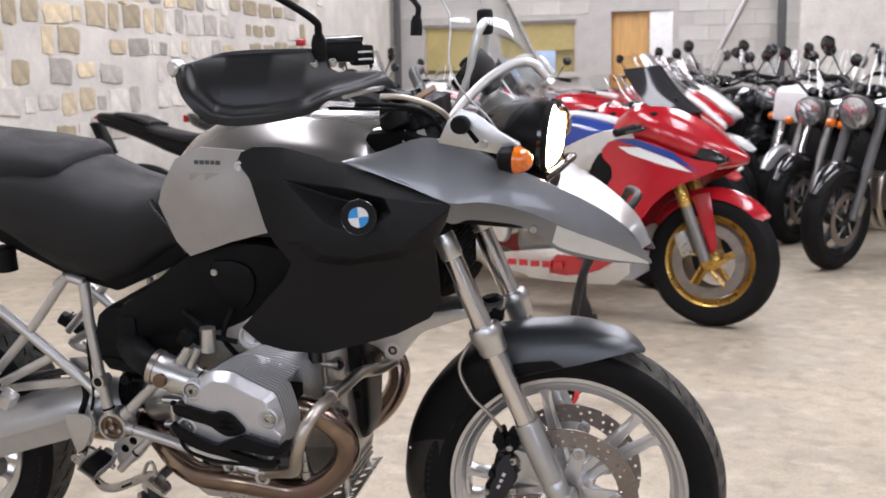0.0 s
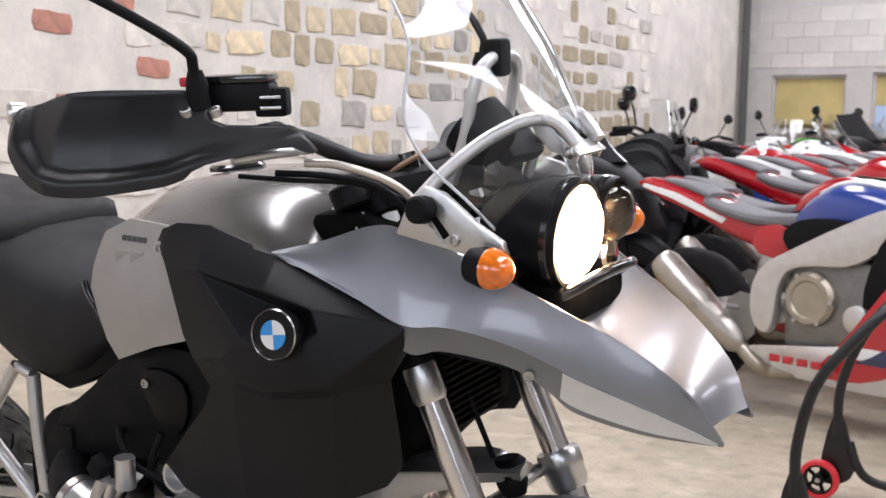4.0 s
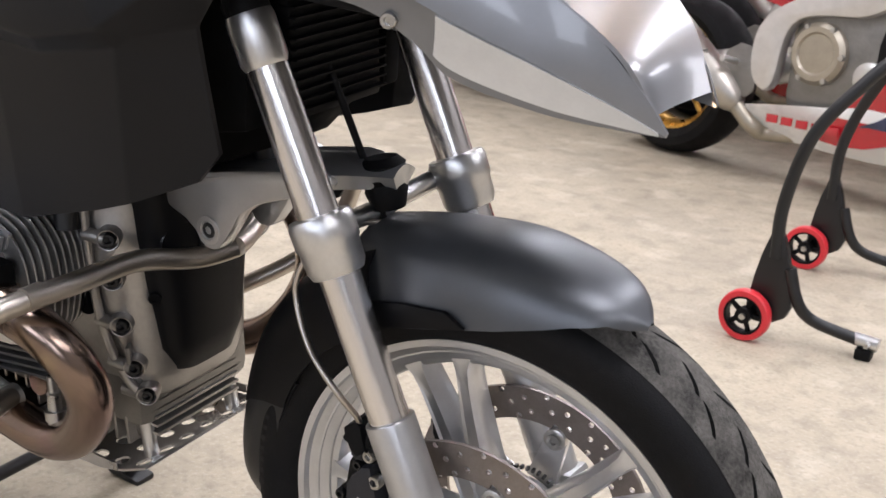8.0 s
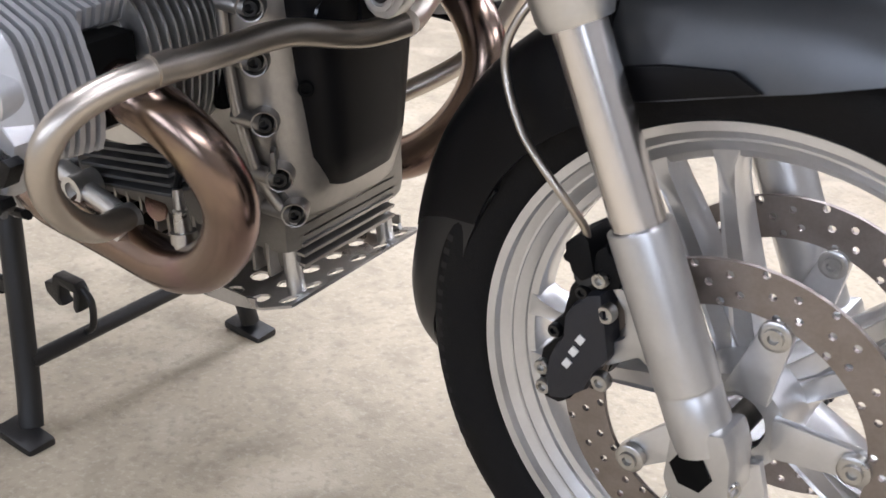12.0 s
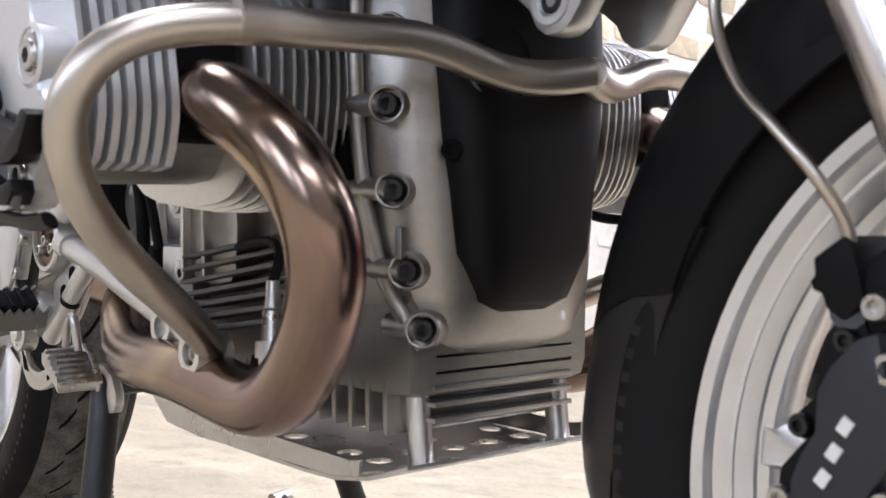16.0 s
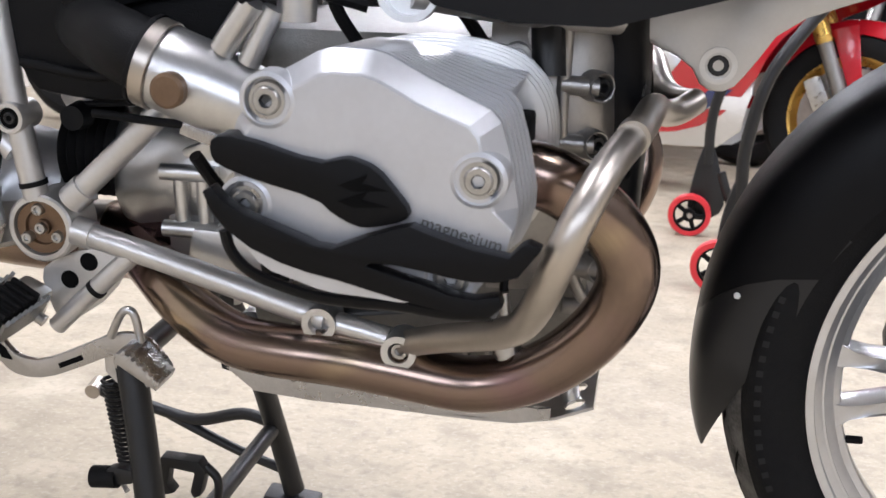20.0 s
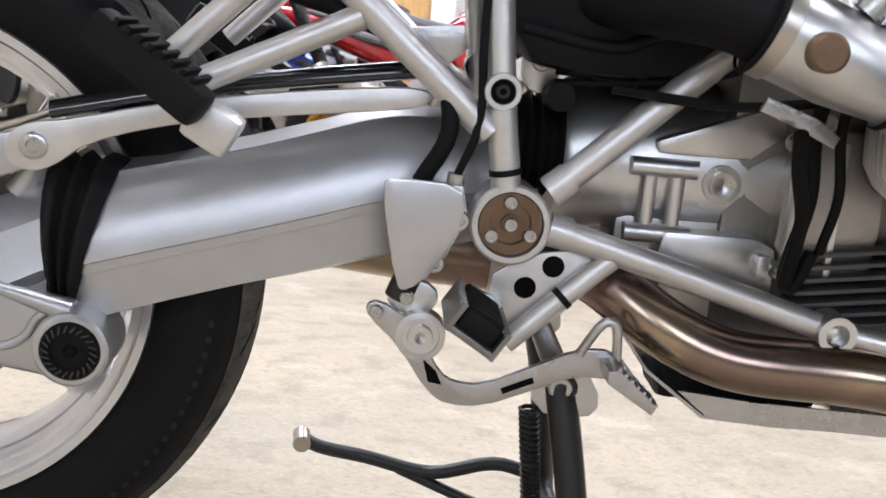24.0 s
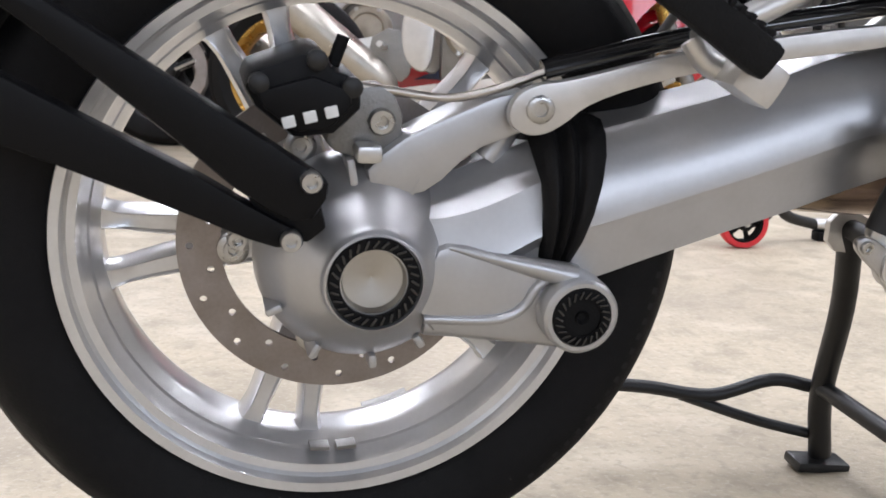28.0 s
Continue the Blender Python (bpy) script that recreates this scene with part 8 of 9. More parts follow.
def fork_leg(root, x0, r, s, metal, top=(1.19, 0.86)):
    f = part("fork_leg", tube(B(), [(x0, s * 0.098, r), (x0 - (x0 - top[0]) * 0.45, s * 0.10, r + (top[1] - r) * 0.45)], 0.024, 14, 1), "aludark" if metal == "gold" else metal, root)
    part("fork_tube", tube(B(), [(x0 - (x0 - top[0]) * 0.40, s * 0.10, r + (top[1] - r) * 0.40), (top[0], s * 0.10, top[1])], 0.028, 14, 1), metal, f)
    part("brake_calliper", box(B(), (x0 - 0.10, s * 0.075, r + 0.07), (0.06, 0.05, 0.11), 0.012, (0, -25, 0)), "bolt", f)
    return f


def guard_arc(x, r, a0, a1, w, n=14):
    bm = B()
    rows = []
    for k in range(n + 1):
        a = radians(a0 + (a1 - a0) * k / n)
        t = math.sin(math.pi * k / n) ** 0.4
        rows.append([(x + (r - 0.05 * abs(q) ** 2.5) * math.cos(a), q * w * (0.55 + 0.45 * t), r0z + (r - 0.05 * abs(q) ** 2.5) * math.sin(a)) for q in np.linspace(-1, 1, 9) for r0z in (0.0,)])
    skin(bm, rows, False)
    bmesh.ops.recalc_face_normals(bm, faces=bm.faces[:])
    bmesh.ops.solidify(bm, geom=bm.faces[:], thickness=0.004)
    return bm


def mirrored_pair(name, make, material, root, label=""):
    for bm in both(make):
        part(name, bm, material, root, label)


def sport_bike(label, m, main="red", tank="blue", stripe="white", belly="white", rim="gold", seat="warmseat", frame_m="frame", fork="gold", group="sport bikes in a row", glass_m="screen"):
    root = thing("sport_motorcycle", label, "motorcycle", group, m)
    road_wheel(root, 0.0, 0.30, 0.19, rim, 5, 0.11, False)
    road_wheel(root, 1.42, 0.285, 0.12, rim, 5, 0.16)
    for s in (-1, 1):
        fork_leg(root, 1.42, 0.285, s, fork)
    gm = guard_arc(1.42, 0.315, 40, 150, 0.062)
    for v in gm.verts:
        v.co.z += 0.285
    part("front_mudguard", gm, main, root)
    part("mudguard_blade", plate(B(), [(1.34, 0.56), (1.42, 0.58), (1.46, 0.34), (1.43, 0.32)], -0.072, -0.064, 0.002), main, root)
    # engine, frame, swingarm
    en = part("engine", box(B(), (0.74, 0, 0.45), (0.38, 0.34, 0.36), 0.05), "aludark", root, "dark cast engine")
    cvr = part("clutch_cover", lathe(B(), [(0.10, 0.105), (0.19, 0.102), (0.205, 0.088), (0.205, 0.070), (0.197, 0.064), (0.200, 0.0)], (0.67, 0, 0.47), (0, -1, 0), 32, caps=False), "bronzecover", en, "round bronze clutch cover")
    for k in range(6):
        a = k * math.tau / 6
        part("cover_bolt", lathe(B(), [(0.19, 0.010), (0.206, 0.009)], (0.67 + 0.095 * math.cos(a), 0, 0.47 + 0.095 * math.sin(a)), (0, -1, 0), 8), "bolt", cvr)
    part("water_pump", lathe(B(), [(0.12, 0.055), (0.19, 0.05), (0.20, 0.03), (0.20, 0)], (0.86, 0, 0.42), (0, -1, 0), 20, caps=False), "alu", en)

    def beam(b):
        return plate(b, round_poly([(0.43, 0.36), (0.42, 0.50), (0.47, 0.585), (0.60, 0.655), (0.80, 0.76), (0.98, 0.835), (1.12, 0.84), (1.14, 0.76), (0.98, 0.70), (0.84, 0.60), (0.70, 0.595), (0.58, 0.575), (0.54, 0.50), (0.535, 0.36), (0.50, 0.31)], 2), -0.205, -0.155, 0.014)

    mirrored_pair("frame_spar", beam, frame_m, root, "pale cast frame spar")

    def arm(b):
        return plate(b, round_poly([(-0.07, 0.27), (-0.08, 0.34), (0.0, 0.36), (0.25, 0.43), (0.48, 0.46), (0.50, 0.36), (0.28, 0.30), (0.10, 0.265)], 1), -0.145, -0.105, 0.012)

    mirrored_pair("swingarm", arm, "alu", root)
    part("heel_plate", plate(B(), round_poly([(0.36, 0.30), (0.30, 0.42), (0.40, 0.48), (0.47, 0.40), (0.45, 0.28)], 1), -0.20, -0.19, 0.003), "aludark", root)
    part("footrest", tube(B(), [(0.37, -0.19, 0.40), (0.36, -0.27, 0.41)], 0.011, 10, 1), "alu", root)
    # exhaust
    ex = part("silencer", lathe(B(), [(0, 0.030), (0.03, 0.050), (0.10, 0.060), (0.46, 0.064), (0.49, 0.052), (0.50, 0.030), (0.47, 0.028), (0.40, 0.0)], (0.40, -0.19, 0.25), (-0.78, -0.10, 0.62), 28, caps=False), "silencer", root, "brushed grey silencer slanting up")
    part("link_pipe", tube(B(), [(0.70, -0.05, 0.20), (0.50, -0.12, 0.17), (0.46, -0.17, 0.19), (0.39, -0.19, 0.255)], 0.028, 14, 4), "bronzecover", ex)
    # bodywork
    part("tail", hull([(-0.30, 0.855, 0.875, 0.015), (-0.24, 0.815, 0.885, 0.060), (-0.10, 0.775, 0.870, 0.085), (0.08, 0.715, 0.830, 0.095), (0.26, 0.650, 0.775, 0.105), (0.40, 0.620, 0.745, 0.10), (0.47, 0.640, 0.72, 0.08)], 18, 3.2), main, root, "pointed tail fairing")

    def tailstripe(b):
        return plate(b, [(-0.22, 0.855), (-0.05, 0.825), (0.22, 0.735), (0.20, 0.715), (-0.06, 0.80), (-0.22, 0.84)], -0.104, -0.085, 0.002)

    mirrored_pair("tail_stripe", tailstripe, stripe, root)
    part("pillion_pad", hull([(-0.14, 0.86, 0.888, 0.06), (0.0, 0.835, 0.872, 0.085), (0.12, 0.80, 0.835, 0.09)], 14, 3), seat, root)
    part("seat", hull([(0.10, 0.775, 0.822, 0.10), (0.20, 0.745, 0.795, 0.125), (0.36, 0.715, 0.772, 0.125), (0.50, 0.715, 0.778, 0.10), (0.58, 0.74, 0.79, 0.07)], 16, 3), seat, root, "grey rider seat")
    part("tail_lamp", box(B(), (-0.285, 0, 0.858), (0.03, 0.07, 0.018), 0.005), "redlens", root)
    part("plate_bracket", box(B(), (-0.26, 0, 0.74), (0.02, 0.12, 0.20), 0.006, (0, -28, 0)), "blackmatt", root)
    tk = part("tank", hull([(0.50, 0.68, 0.76, 0.07), (0.57, 0.67, 0.835, 0.12), (0.68, 0.68, 0.895, 0.155), (0.80, 0.70, 0.905, 0.165), (0.95, 0.73, 0.875, 0.150), (1.06, 0.76, 0.835, 0.11), (1.11, 0.77, 0.81, 0.06)], 22, 2.8), tank, root, "painted fuel tank")
    part("tank_top", hull([(0.60, 0.85, 0.868, 0.06), (0.70, 0.88, 0.912, 0.09), (0.82, 0.885, 0.918, 0.10), (0.98, 0.85, 0.882, 0.085), (1.10, 0.81, 0.832, 0.05)], 14, 3), "green" if stripe == "black" else stripe, tk)
    part("fuel_cap", lathe(B(), [(0, 0.045), (0.012, 0.042), (0.014, 0.0)], (0.82, 0, 0.914), (0.05, 0, 1), 24, caps=False), "blackgloss", tk)

    def knee(b):
        return plate(b, round_poly([(0.52, 0.70), (0.58, 0.755), (0.68, 0.77), (0.80, 0.765), (0.90, 0.76), (0.80, 0.70), (0.66, 0.645), (0.56, 0.63)], 1), -0.178, -0.14, 0.01)

    mirrored_pair("knee_cover", knee, "blackmatt", root)

    def lower_tail(b):
        return plate(b, round_poly([(0.36, 0.62), (0.38, 0.72), (0.50, 0.735), (0.56, 0.66), (0.50, 0.59)], 1), -0.13, -0.10, 0.01)

    mirrored_pair("seat_side", lower_tail, main, root)
    # fairing
    nose = part("nose", hull([(1.02, 0.74, 0.90, 0.17), (1.12, 0.72, 0.965, 0.205), (1.25, 0.70, 0.945, 0.200), (1.38, 0.67, 0.875, 0.155), (1.48, 0.68, 0.795, 0.095), (1.555, 0.70, 0.735, 0.02)], 22, 2.5), main, root, "painted nose fairing")

    def headlamp(b):
        return plate(b, round_poly([(1.33, 0.735), (1.42, 0.775), (1.53, 0.715), (1.45, 0.685), (1.38, 0.70)], 1), -0.150, -0.075, 0.008)

    mirrored_pair("headlamp", headlamp, "blackgloss", nose)
    sc = B()
    rows = []
    for k in range(7):
        t = k / 6
        x = 1.16 + 0.20 * t
        z = 1.115 - 0.20 * t - 0.02 * math.sin(math.pi * t)
        w = 0.075 + 0.085 * math.sin(math.pi * (0.15 + 0.6 * t))
        rows.append([(x - 0.13 * abs(q) ** 2, w * q, z - 0.02 * abs(q) ** 2) for q in np.linspace(-1, 1, 11)])
    skin(sc, rows, False)
    bmesh.ops.recalc_face_normals(sc, faces=sc.faces[:])
    bmesh.ops.solidify(sc, geom=sc.faces[:], thickness=0.003)
    part("screen", sc, glass_m, nose, "curved fairing screen")

    def side(b):
        def y(x, z):
            return -0.235 + 0.10 * max(0, x - 1.15) ** 1.2 / 0.4 ** 1.2 + 0.05 * max(0, 0.45 - z) / 0.3

        return sheet(b, round_poly([(0.70, 0.20), (0.86, 0.37), (1.00, 0.56), (1.06, 0.66), (0.98, 0.735), (1.04, 0.80), (1.18, 0.80), (1.36, 0.72), (1.50, 0.70), (1.44, 0.655), (1.30, 0.60), (1.20, 0.50), (1.14, 0.36), (1.02, 0.24), (0.86, 0.19)], 1), y, 0.006, 0.05)

    mirrored_pair("side_fairing", side, main, root, "painted side fairing")
    part("duct", plate(B(), round_poly([(0.96, 0.73), (1.02, 0.75), (1.08, 0.72), (1.09, 0.67), (1.00, 0.54), (0.90, 0.44), (0.90, 0.56)], 1), -0.228, -0.19, 0.01), "blackmatt", root)
    for y0, y1, poly, mt in ((-0.2385, -0.226, [(1.05, 0.795), (1.16, 0.795), (1.30, 0.745), (1.40, 0.665), (1.30, 0.715), (1.16, 0.765)], "blue"), (-0.2378, -0.226, [(1.07, 0.765), (1.16, 0.763), (1.30, 0.712), (1.38, 0.662), (1.28, 0.685), (1.12, 0.735)], "white")):
        part("fairing_stripe", sheet(B(), poly, lambda x, z, y0=y0: y0 + 0.10 * max(0, x - 1.15) ** 1.2 / 0.4 ** 1.2, 0.003, 0.05), mt if main == "red" else stripe, root)

    def pan(b):
        def y(x, z):
            return -0.215 + 0.12 * max(0, 0.30 - z) ** 1.4 / 0.15 ** 1.4

        return sheet(b, round_poly([(0.40, 0.26), (0.56, 0.285), (0.80, 0.315), (0.94, 0.345), (1.10, 0.43), (1.16, 0.40), (1.09, 0.16), (0.80, 0.145), (0.46, 0.165)], 1), y, 0.006, 0.05)

    mirrored_pair("belly_pan", pan, belly, root, "white belly pan")
    part("belly_stripe", sheet(B(), [(0.84, 0.255), (0.94, 0.30), (1.10, 0.41), (1.13, 0.39), (0.98, 0.265), (0.92, 0.24)], lambda x, z: -0.2185 + 0.12 * max(0, 0.30 - z) ** 1.4 / 0.15 ** 1.4, 0.003, 0.05), "navy", root)
    if belly == "white":
        for k in range(5):
            part("logo_bar", box(B(), (0.56 + 0.058 * k, -0.212, 0.238), (0.042, 0.008, 0.028), 0.002, (0, -2, 0)), "red", root)
    # bars
    for s in (-1, 1):
        part("clip_on", tube(B(), [(1.19, s * 0.10, 0.86), (1.15, s * 0.20, 0.85), (1.10, s * 0.31, 0.825)], 0.013, 10, 3), "blackmetal", root)
        part("grip", tube(B(), [(1.135, s * 0.23, 0.842), (1.095, s * 0.33, 0.82)], 0.018, 10, 1), "rubber", root)
        part("lever", tube(B(), [(1.17, s * 0.20, 0.85), (1.19, s * 0.25, 0.84), (1.14, s * 0.33, 0.82)], 0.006, 8, 3), "blackmetal", root)
    part("top_yoke", box(B(), (1.18, 0, 0.87), (0.08, 0.25, 0.03), 0.01), "blackmetal", root)
    part("fluid_pot", lathe(B(), [(0, 0.02), (0.045, 0.022), (0.05, 0.018), (0.05, 0)], (1.20, -0.17, 0.86), (0, 0, 1), 16, caps=False), "blackmatt", root)
    part("instrument", box(B(), (1.27, 0, 0.93), (0.03, 0.16, 0.09), 0.01, (0, -35, 0)), "blackgloss", root)
    return root


def naked_bike(label, m, body="blackgloss", rim="blackmetal", bright="alu", mask="", screen=True, group="street bikes in a row"):
    root = thing("street_motorcycle", label, "motorcycle", group, m)
    road_wheel(root, 0.0, 0.31, 0.17, rim, 5, 0.12, False)
    road_wheel(root, 1.45, 0.30, 0.125, rim, 5, 0.155)
    for s in (-1, 1):
        fork_leg(root, 1.45, 0.30, s, bright, (1.22, 0.92))
    gm = guard_arc(1.45, 0.33, 30, 165, 0.065)
    for v in gm.verts:
        v.co.z += 0.30
    part("front_mudguard", gm, body, root)
    en = part("engine", box(B(), (0.76, 0, 0.45), (0.44, 0.40, 0.30), 0.06), "aludark", root)
    for k in range(9):
        part("cooling_fin", box(B(), (0.88, 0, 0.52 + 0.018 * k), (0.22, 0.36, 0.006), 0.001, (0, 12, 0)), "alu", en)
    part("engine_cover", lathe(B(), [(0.15, 0.10), (0.23, 0.095), (0.24, 0.07), (0.24, 0)], (0.70, 0, 0.43), (0, -1, 0), 28, caps=False), bright, en)
    for k in range(4):
        y = -0.12 + 0.08 * k
        part("header_pipe", tube(B(), [(0.95, y, 0.58), (1.06, y, 0.52), (1.06, y * 0.9, 0.36), (0.96, y * 0.7, 0.22), (0.75, y * 0.6, 0.17)], 0.019, 12, 4), "steel", en)
    part("radiator", box(B(), (1.05, 0, 0.66), (0.04, 0.30, 0.22), 0.01, (0, -18, 0)), "blackmatt", root)
    ex = part("silencer", lathe(B(), [(0, 0.03), (0.05, 0.05), (0.45, 0.055), (0.48, 0.035), (0.46, 0.0)], (0.38, -0.20, 0.26), (-0.93, -0.08, 0.28), 24, caps=False), "steel", root)
    part("link_pipe", tube(B(), [(0.75, -0.05, 0.17), (0.55, -0.16, 0.18), (0.37, -0.20, 0.262)], 0.026, 12, 4), "steel", ex)

    def arm(b):
        return plate(b, [(-0.06, 0.28), (-0.06, 0.34), (0.42, 0.44), (0.44, 0.36)], -0.135, -0.10, 0.01)

    mirrored_pair("swingarm", arm, bright, root)
    for s in (-1, 1):
        part("rear_damper", tube(B(), [(0.02, s * 0.15, 0.34), (0.12, s * 0.15, 0.66)], 0.026, 12, 1), "blackmetal", root)
        part("frame_tube", tube(B(), [(1.14, s * 0.05, 0.88), (0.90, s * 0.15, 0.70), (0.50, s * 0.16, 0.66), (0.10, s * 0.14, 0.72), (-0.12, s * 0.12, 0.78)], 0.018, 10, 4), "blackmetal", root)
    part("tank", hull([(0.52, 0.70, 0.80, 0.07), (0.62, 0.69, 0.88, 0.13), (0.78, 0.70, 0.965, 0.165), (0.95, 0.73, 0.975, 0.165), (1.10, 0.77, 0.93, 0.13), (1.16, 0.80, 0.88, 0.07)], 20, 2.6), body, root)
    part("seat", hull([(-0.16, 0.82, 0.88, 0.09), (0.0, 0.79, 0.88, 0.12), (0.16, 0.76, 0.85, 0.13), (0.28, 0.73, 0.80, 0.14), (0.44, 0.73, 0.80, 0.12), (0.58, 0.75, 0.82, 0.08)], 16, 2.8), "seat", root)
    part("tail", hull([(-0.30, 0.83, 0.86, 0.03), (-0.22, 0.76, 0.86, 0.09), (0.0, 0.70, 0.80, 0.12), (0.30, 0.66, 0.75, 0.12)], 16, 2.8), body, root)
    part("tail_lamp", box(B(), (-0.30, 0, 0.82), (0.03, 0.12, 0.05), 0.01), "redlens", root)
    lamp = part("headlamp", lathe(B(), [(-0.10, 0.04), (-0.06, 0.085), (0.0, 0.100), (0.02, 0.098), (0.022, 0.090)], (1.36, 0, 0.90), (1, 0, -0.12), 32, caps=False), mask or bright, root, "round headlamp")
    part("headlamp_lens", lathe(B(), [(0.018, 0.090), (0.030, 0.06), (0.034, 0)], (1.36, 0, 0.90), (1, 0, -0.12), 32, caps=False), "lampglass", lamp)
    if mask:
        part("lamp_mask", plate(B(), [(1.30, 0.78), (1.42, 0.80), (1.40, 1.02), (1.26, 1.08), (1.24, 0.95)], -0.13, 0.13, 0.03), mask, lamp)
    if screen:
        sc = B()
        rows = [[(1.30 - 0.10 * t - 0.10 * abs(q) ** 2, q * (0.16 - 0.05 * t), 1.0 + 0.26 * t) for q in np.linspace(-1, 1, 9)] for t in np.linspace(0, 1, 5)]
        skin(sc, rows, False)
        bmesh.ops.recalc_face_normals(sc, faces=sc.faces[:])
        bmesh.ops.solidify(sc, geom=sc.faces[:], thickness=0.003)
        part("screen", sc, "screen", root, "clear fly screen")
    part("handlebar", tube(B(), [(1.06, -0.38, 1.06), (1.12, -0.25, 1.08), (1.19, -0.10, 1.00), (1.20, 0, 0.98), (1.19, 0.10, 1.00), (1.12, 0.25, 1.08), (1.06, 0.38, 1.06)], 0.012, 10, 5), "chrome" if bright == "alu" else "blackmetal", root)
    for s in (-1, 1):
        part("grip", tube(B(), [(1.10, s * 0.28, 1.075), (1.055, s * 0.40, 1.058)], 0.019, 10, 1), "rubber", root)
        mr = part("mirror", lathe(B(), [(0, 0.0), (0.006, 0.045), (0.03, 0.05), (0.04, 0.03), (0.045, 0)], (1.10, s * 0.36, 1.27), (1, s * 0.2, 0), 20, caps=False), "blackgloss", root, "round black mirror")
        part("mirror_stem", tube(B(), [(1.11, s * 0.25, 1.08), (1.12, s * 0.30, 1.17), (1.12, s * 0.36, 1.25)], 0.006, 8, 3), "blackmetal", mr)
        part("indicator", lathe(B(), [(0, 0.012), (0.02, 0.028), (0.055, 0.025), (0.06, 0)], (1.28, s * 0.16, 0.82), (0, s, 0), 16, caps=False), "amber", root, "orange indicator")
        part("instrument", lathe(B(), [(0, 0.035), (0.04, 0.045), (0.045, 0.04), (0.045, 0)], (1.25, s * 0.055, 1.0), (-0.6, 0, 0.8), 20, caps=False), "blackgloss", root)
        part("footrest", tube(B(), [(0.44, s * 0.18, 0.40), (0.43, s * 0.28, 0.41)], 0.012, 8, 1), "blackmetal", root)
    return root


def parked(x, y, heading, lean=3.0, s=1.0):
    """A place on the floor for a machine: its rear wheel, the way it points in degrees, its lean."""
    return Matrix.Translation((x, y, 0)) @ Matrix.Rotation(radians(heading), 4, "Z") @ Matrix.Rotation(radians(-lean), 4, "X") @ Matrix.Scale(s, 4)


M.update(
    warmseat=mat("grey_seat_suede", (0.17, 0.17, 0.175), 0.75, 0, 0.12, 20, 0.3, 600, 0.3),
    navy=mat("navy_gloss_paint", (0.015, 0.025, 0.09), 0.22, 0, 0.05, 8, 0, 1, 0.5, 0.8),
    silencer=mat("titanium_grey_silencer", (0.46, 0.43, 0.38), 0.34, 0.9, 0.1, 14, 0.1, 300),
    bronzecover=mat("bronze_grey_cover", (0.40, 0.36, 0.29), 0.42, 0.8, 0.12, 20, 0.2, 500),
    redlens=mat("red_lamp_lens", (0.42, 0.01, 0.01), 0.15, 0, 0.05),
    smoke=mat("smoked_screen", (0.03, 0.03, 0.032), 0.08, 0, 0.05),
    lampglass=mat("bright_lamp_face", (0.72, 0.73, 0.75), 0.08, 0.8, 0.1),
    cover=mat("black_cloth_cover", (0.022, 0.022, 0.024), 0.85, 0, 0.3, 9, 0.8, 120, 0.2),
)
HERO = 1.13
hero = sport_bike("red, white and blue sport motorcycle with gold wheels on concrete", parked(-0.47, 3.63, -18, 3, HERO), seat="warmseat", group="sport bikes in a row", glass_m="smoke")
red_one = sport_bike("red sport motorcycle with grey seat in a parked row", parked(-0.72, 4.55, -17, 3, 1.1), tank="red", stripe="red", belly="red", rim="blackmetal", fork="aludark")
white_one = sport_bike("white and red sport motorcycle with grey seat in a row", parked(-0.62, 6.30, -17, 3, 1.1), main="white", tank="red", stripe="white", belly="red", rim="blackmetal", fork="gold")
black_one = sport_bike("black sport motorcycle with green trim by the stone wall", parked(-2.60, 4.3, -8, 3, 1.16), main="black", tank="blackgloss", stripe="black", belly="black", rim="blackmetal", seat="seat", fork="blackmetal", frame_m="blackmetal", group="dark bikes by the stone wall", glass_m="smoke")
blue_one = sport_bike("blue and white sport motorcycle far back in the row", parked(-2.45, 8.1, -17, 3, 1.05), main="blue", tank="white", stripe="white", belly="blue", rim="blackmetal", fork="blackmetal")
for x, y, h, src in ((-0.72, 5.2, -15, red_one), (-0.7, 5.88, -15, white_one), (-0.64, 6.56, -15, red_one), (-0.65, 7.24, -19, red_one), (-0.54, 7.92, -16, white_one), (-0.58, 8.6, -18, red_one), (-0.56, 9.28, -16, white_one), (-0.5, 9.96, -15, red_one), (-0.48, 10.64, -18, red_one), (-0.47, 11.32, -18, white_one), (-2.5, 8.8, -16, white_one), (-2.52, 9.52, -16, red_one), (-2.54, 10.24, -16, black_one), (-2.56, 10.96, -16, blue_one), (-2.58, 11.68, -16, red_one)):
    copy_thing(src, parked(x, y, h, 3, 1.1))

black_naked = naked_bike("black street motorcycle with clear fly screen on concrete", parked(2.72, 6.15, 233, 4, 1.08), "blackgloss", "blackmetal", "darksteel")
silver_naked = naked_bike("silver and black street motorcycle with a white lamp mask", parked(2.30, 8.25, 240, 4, 1.05), "silver", "alu", "chrome", "white", True)
plain_naked = naked_bike("black and chrome street motorcycle in a parked row", parked(2.45, 7.25, 236, 4, 1.05), "blackgloss", "blackmetal", "aludark", "", False)
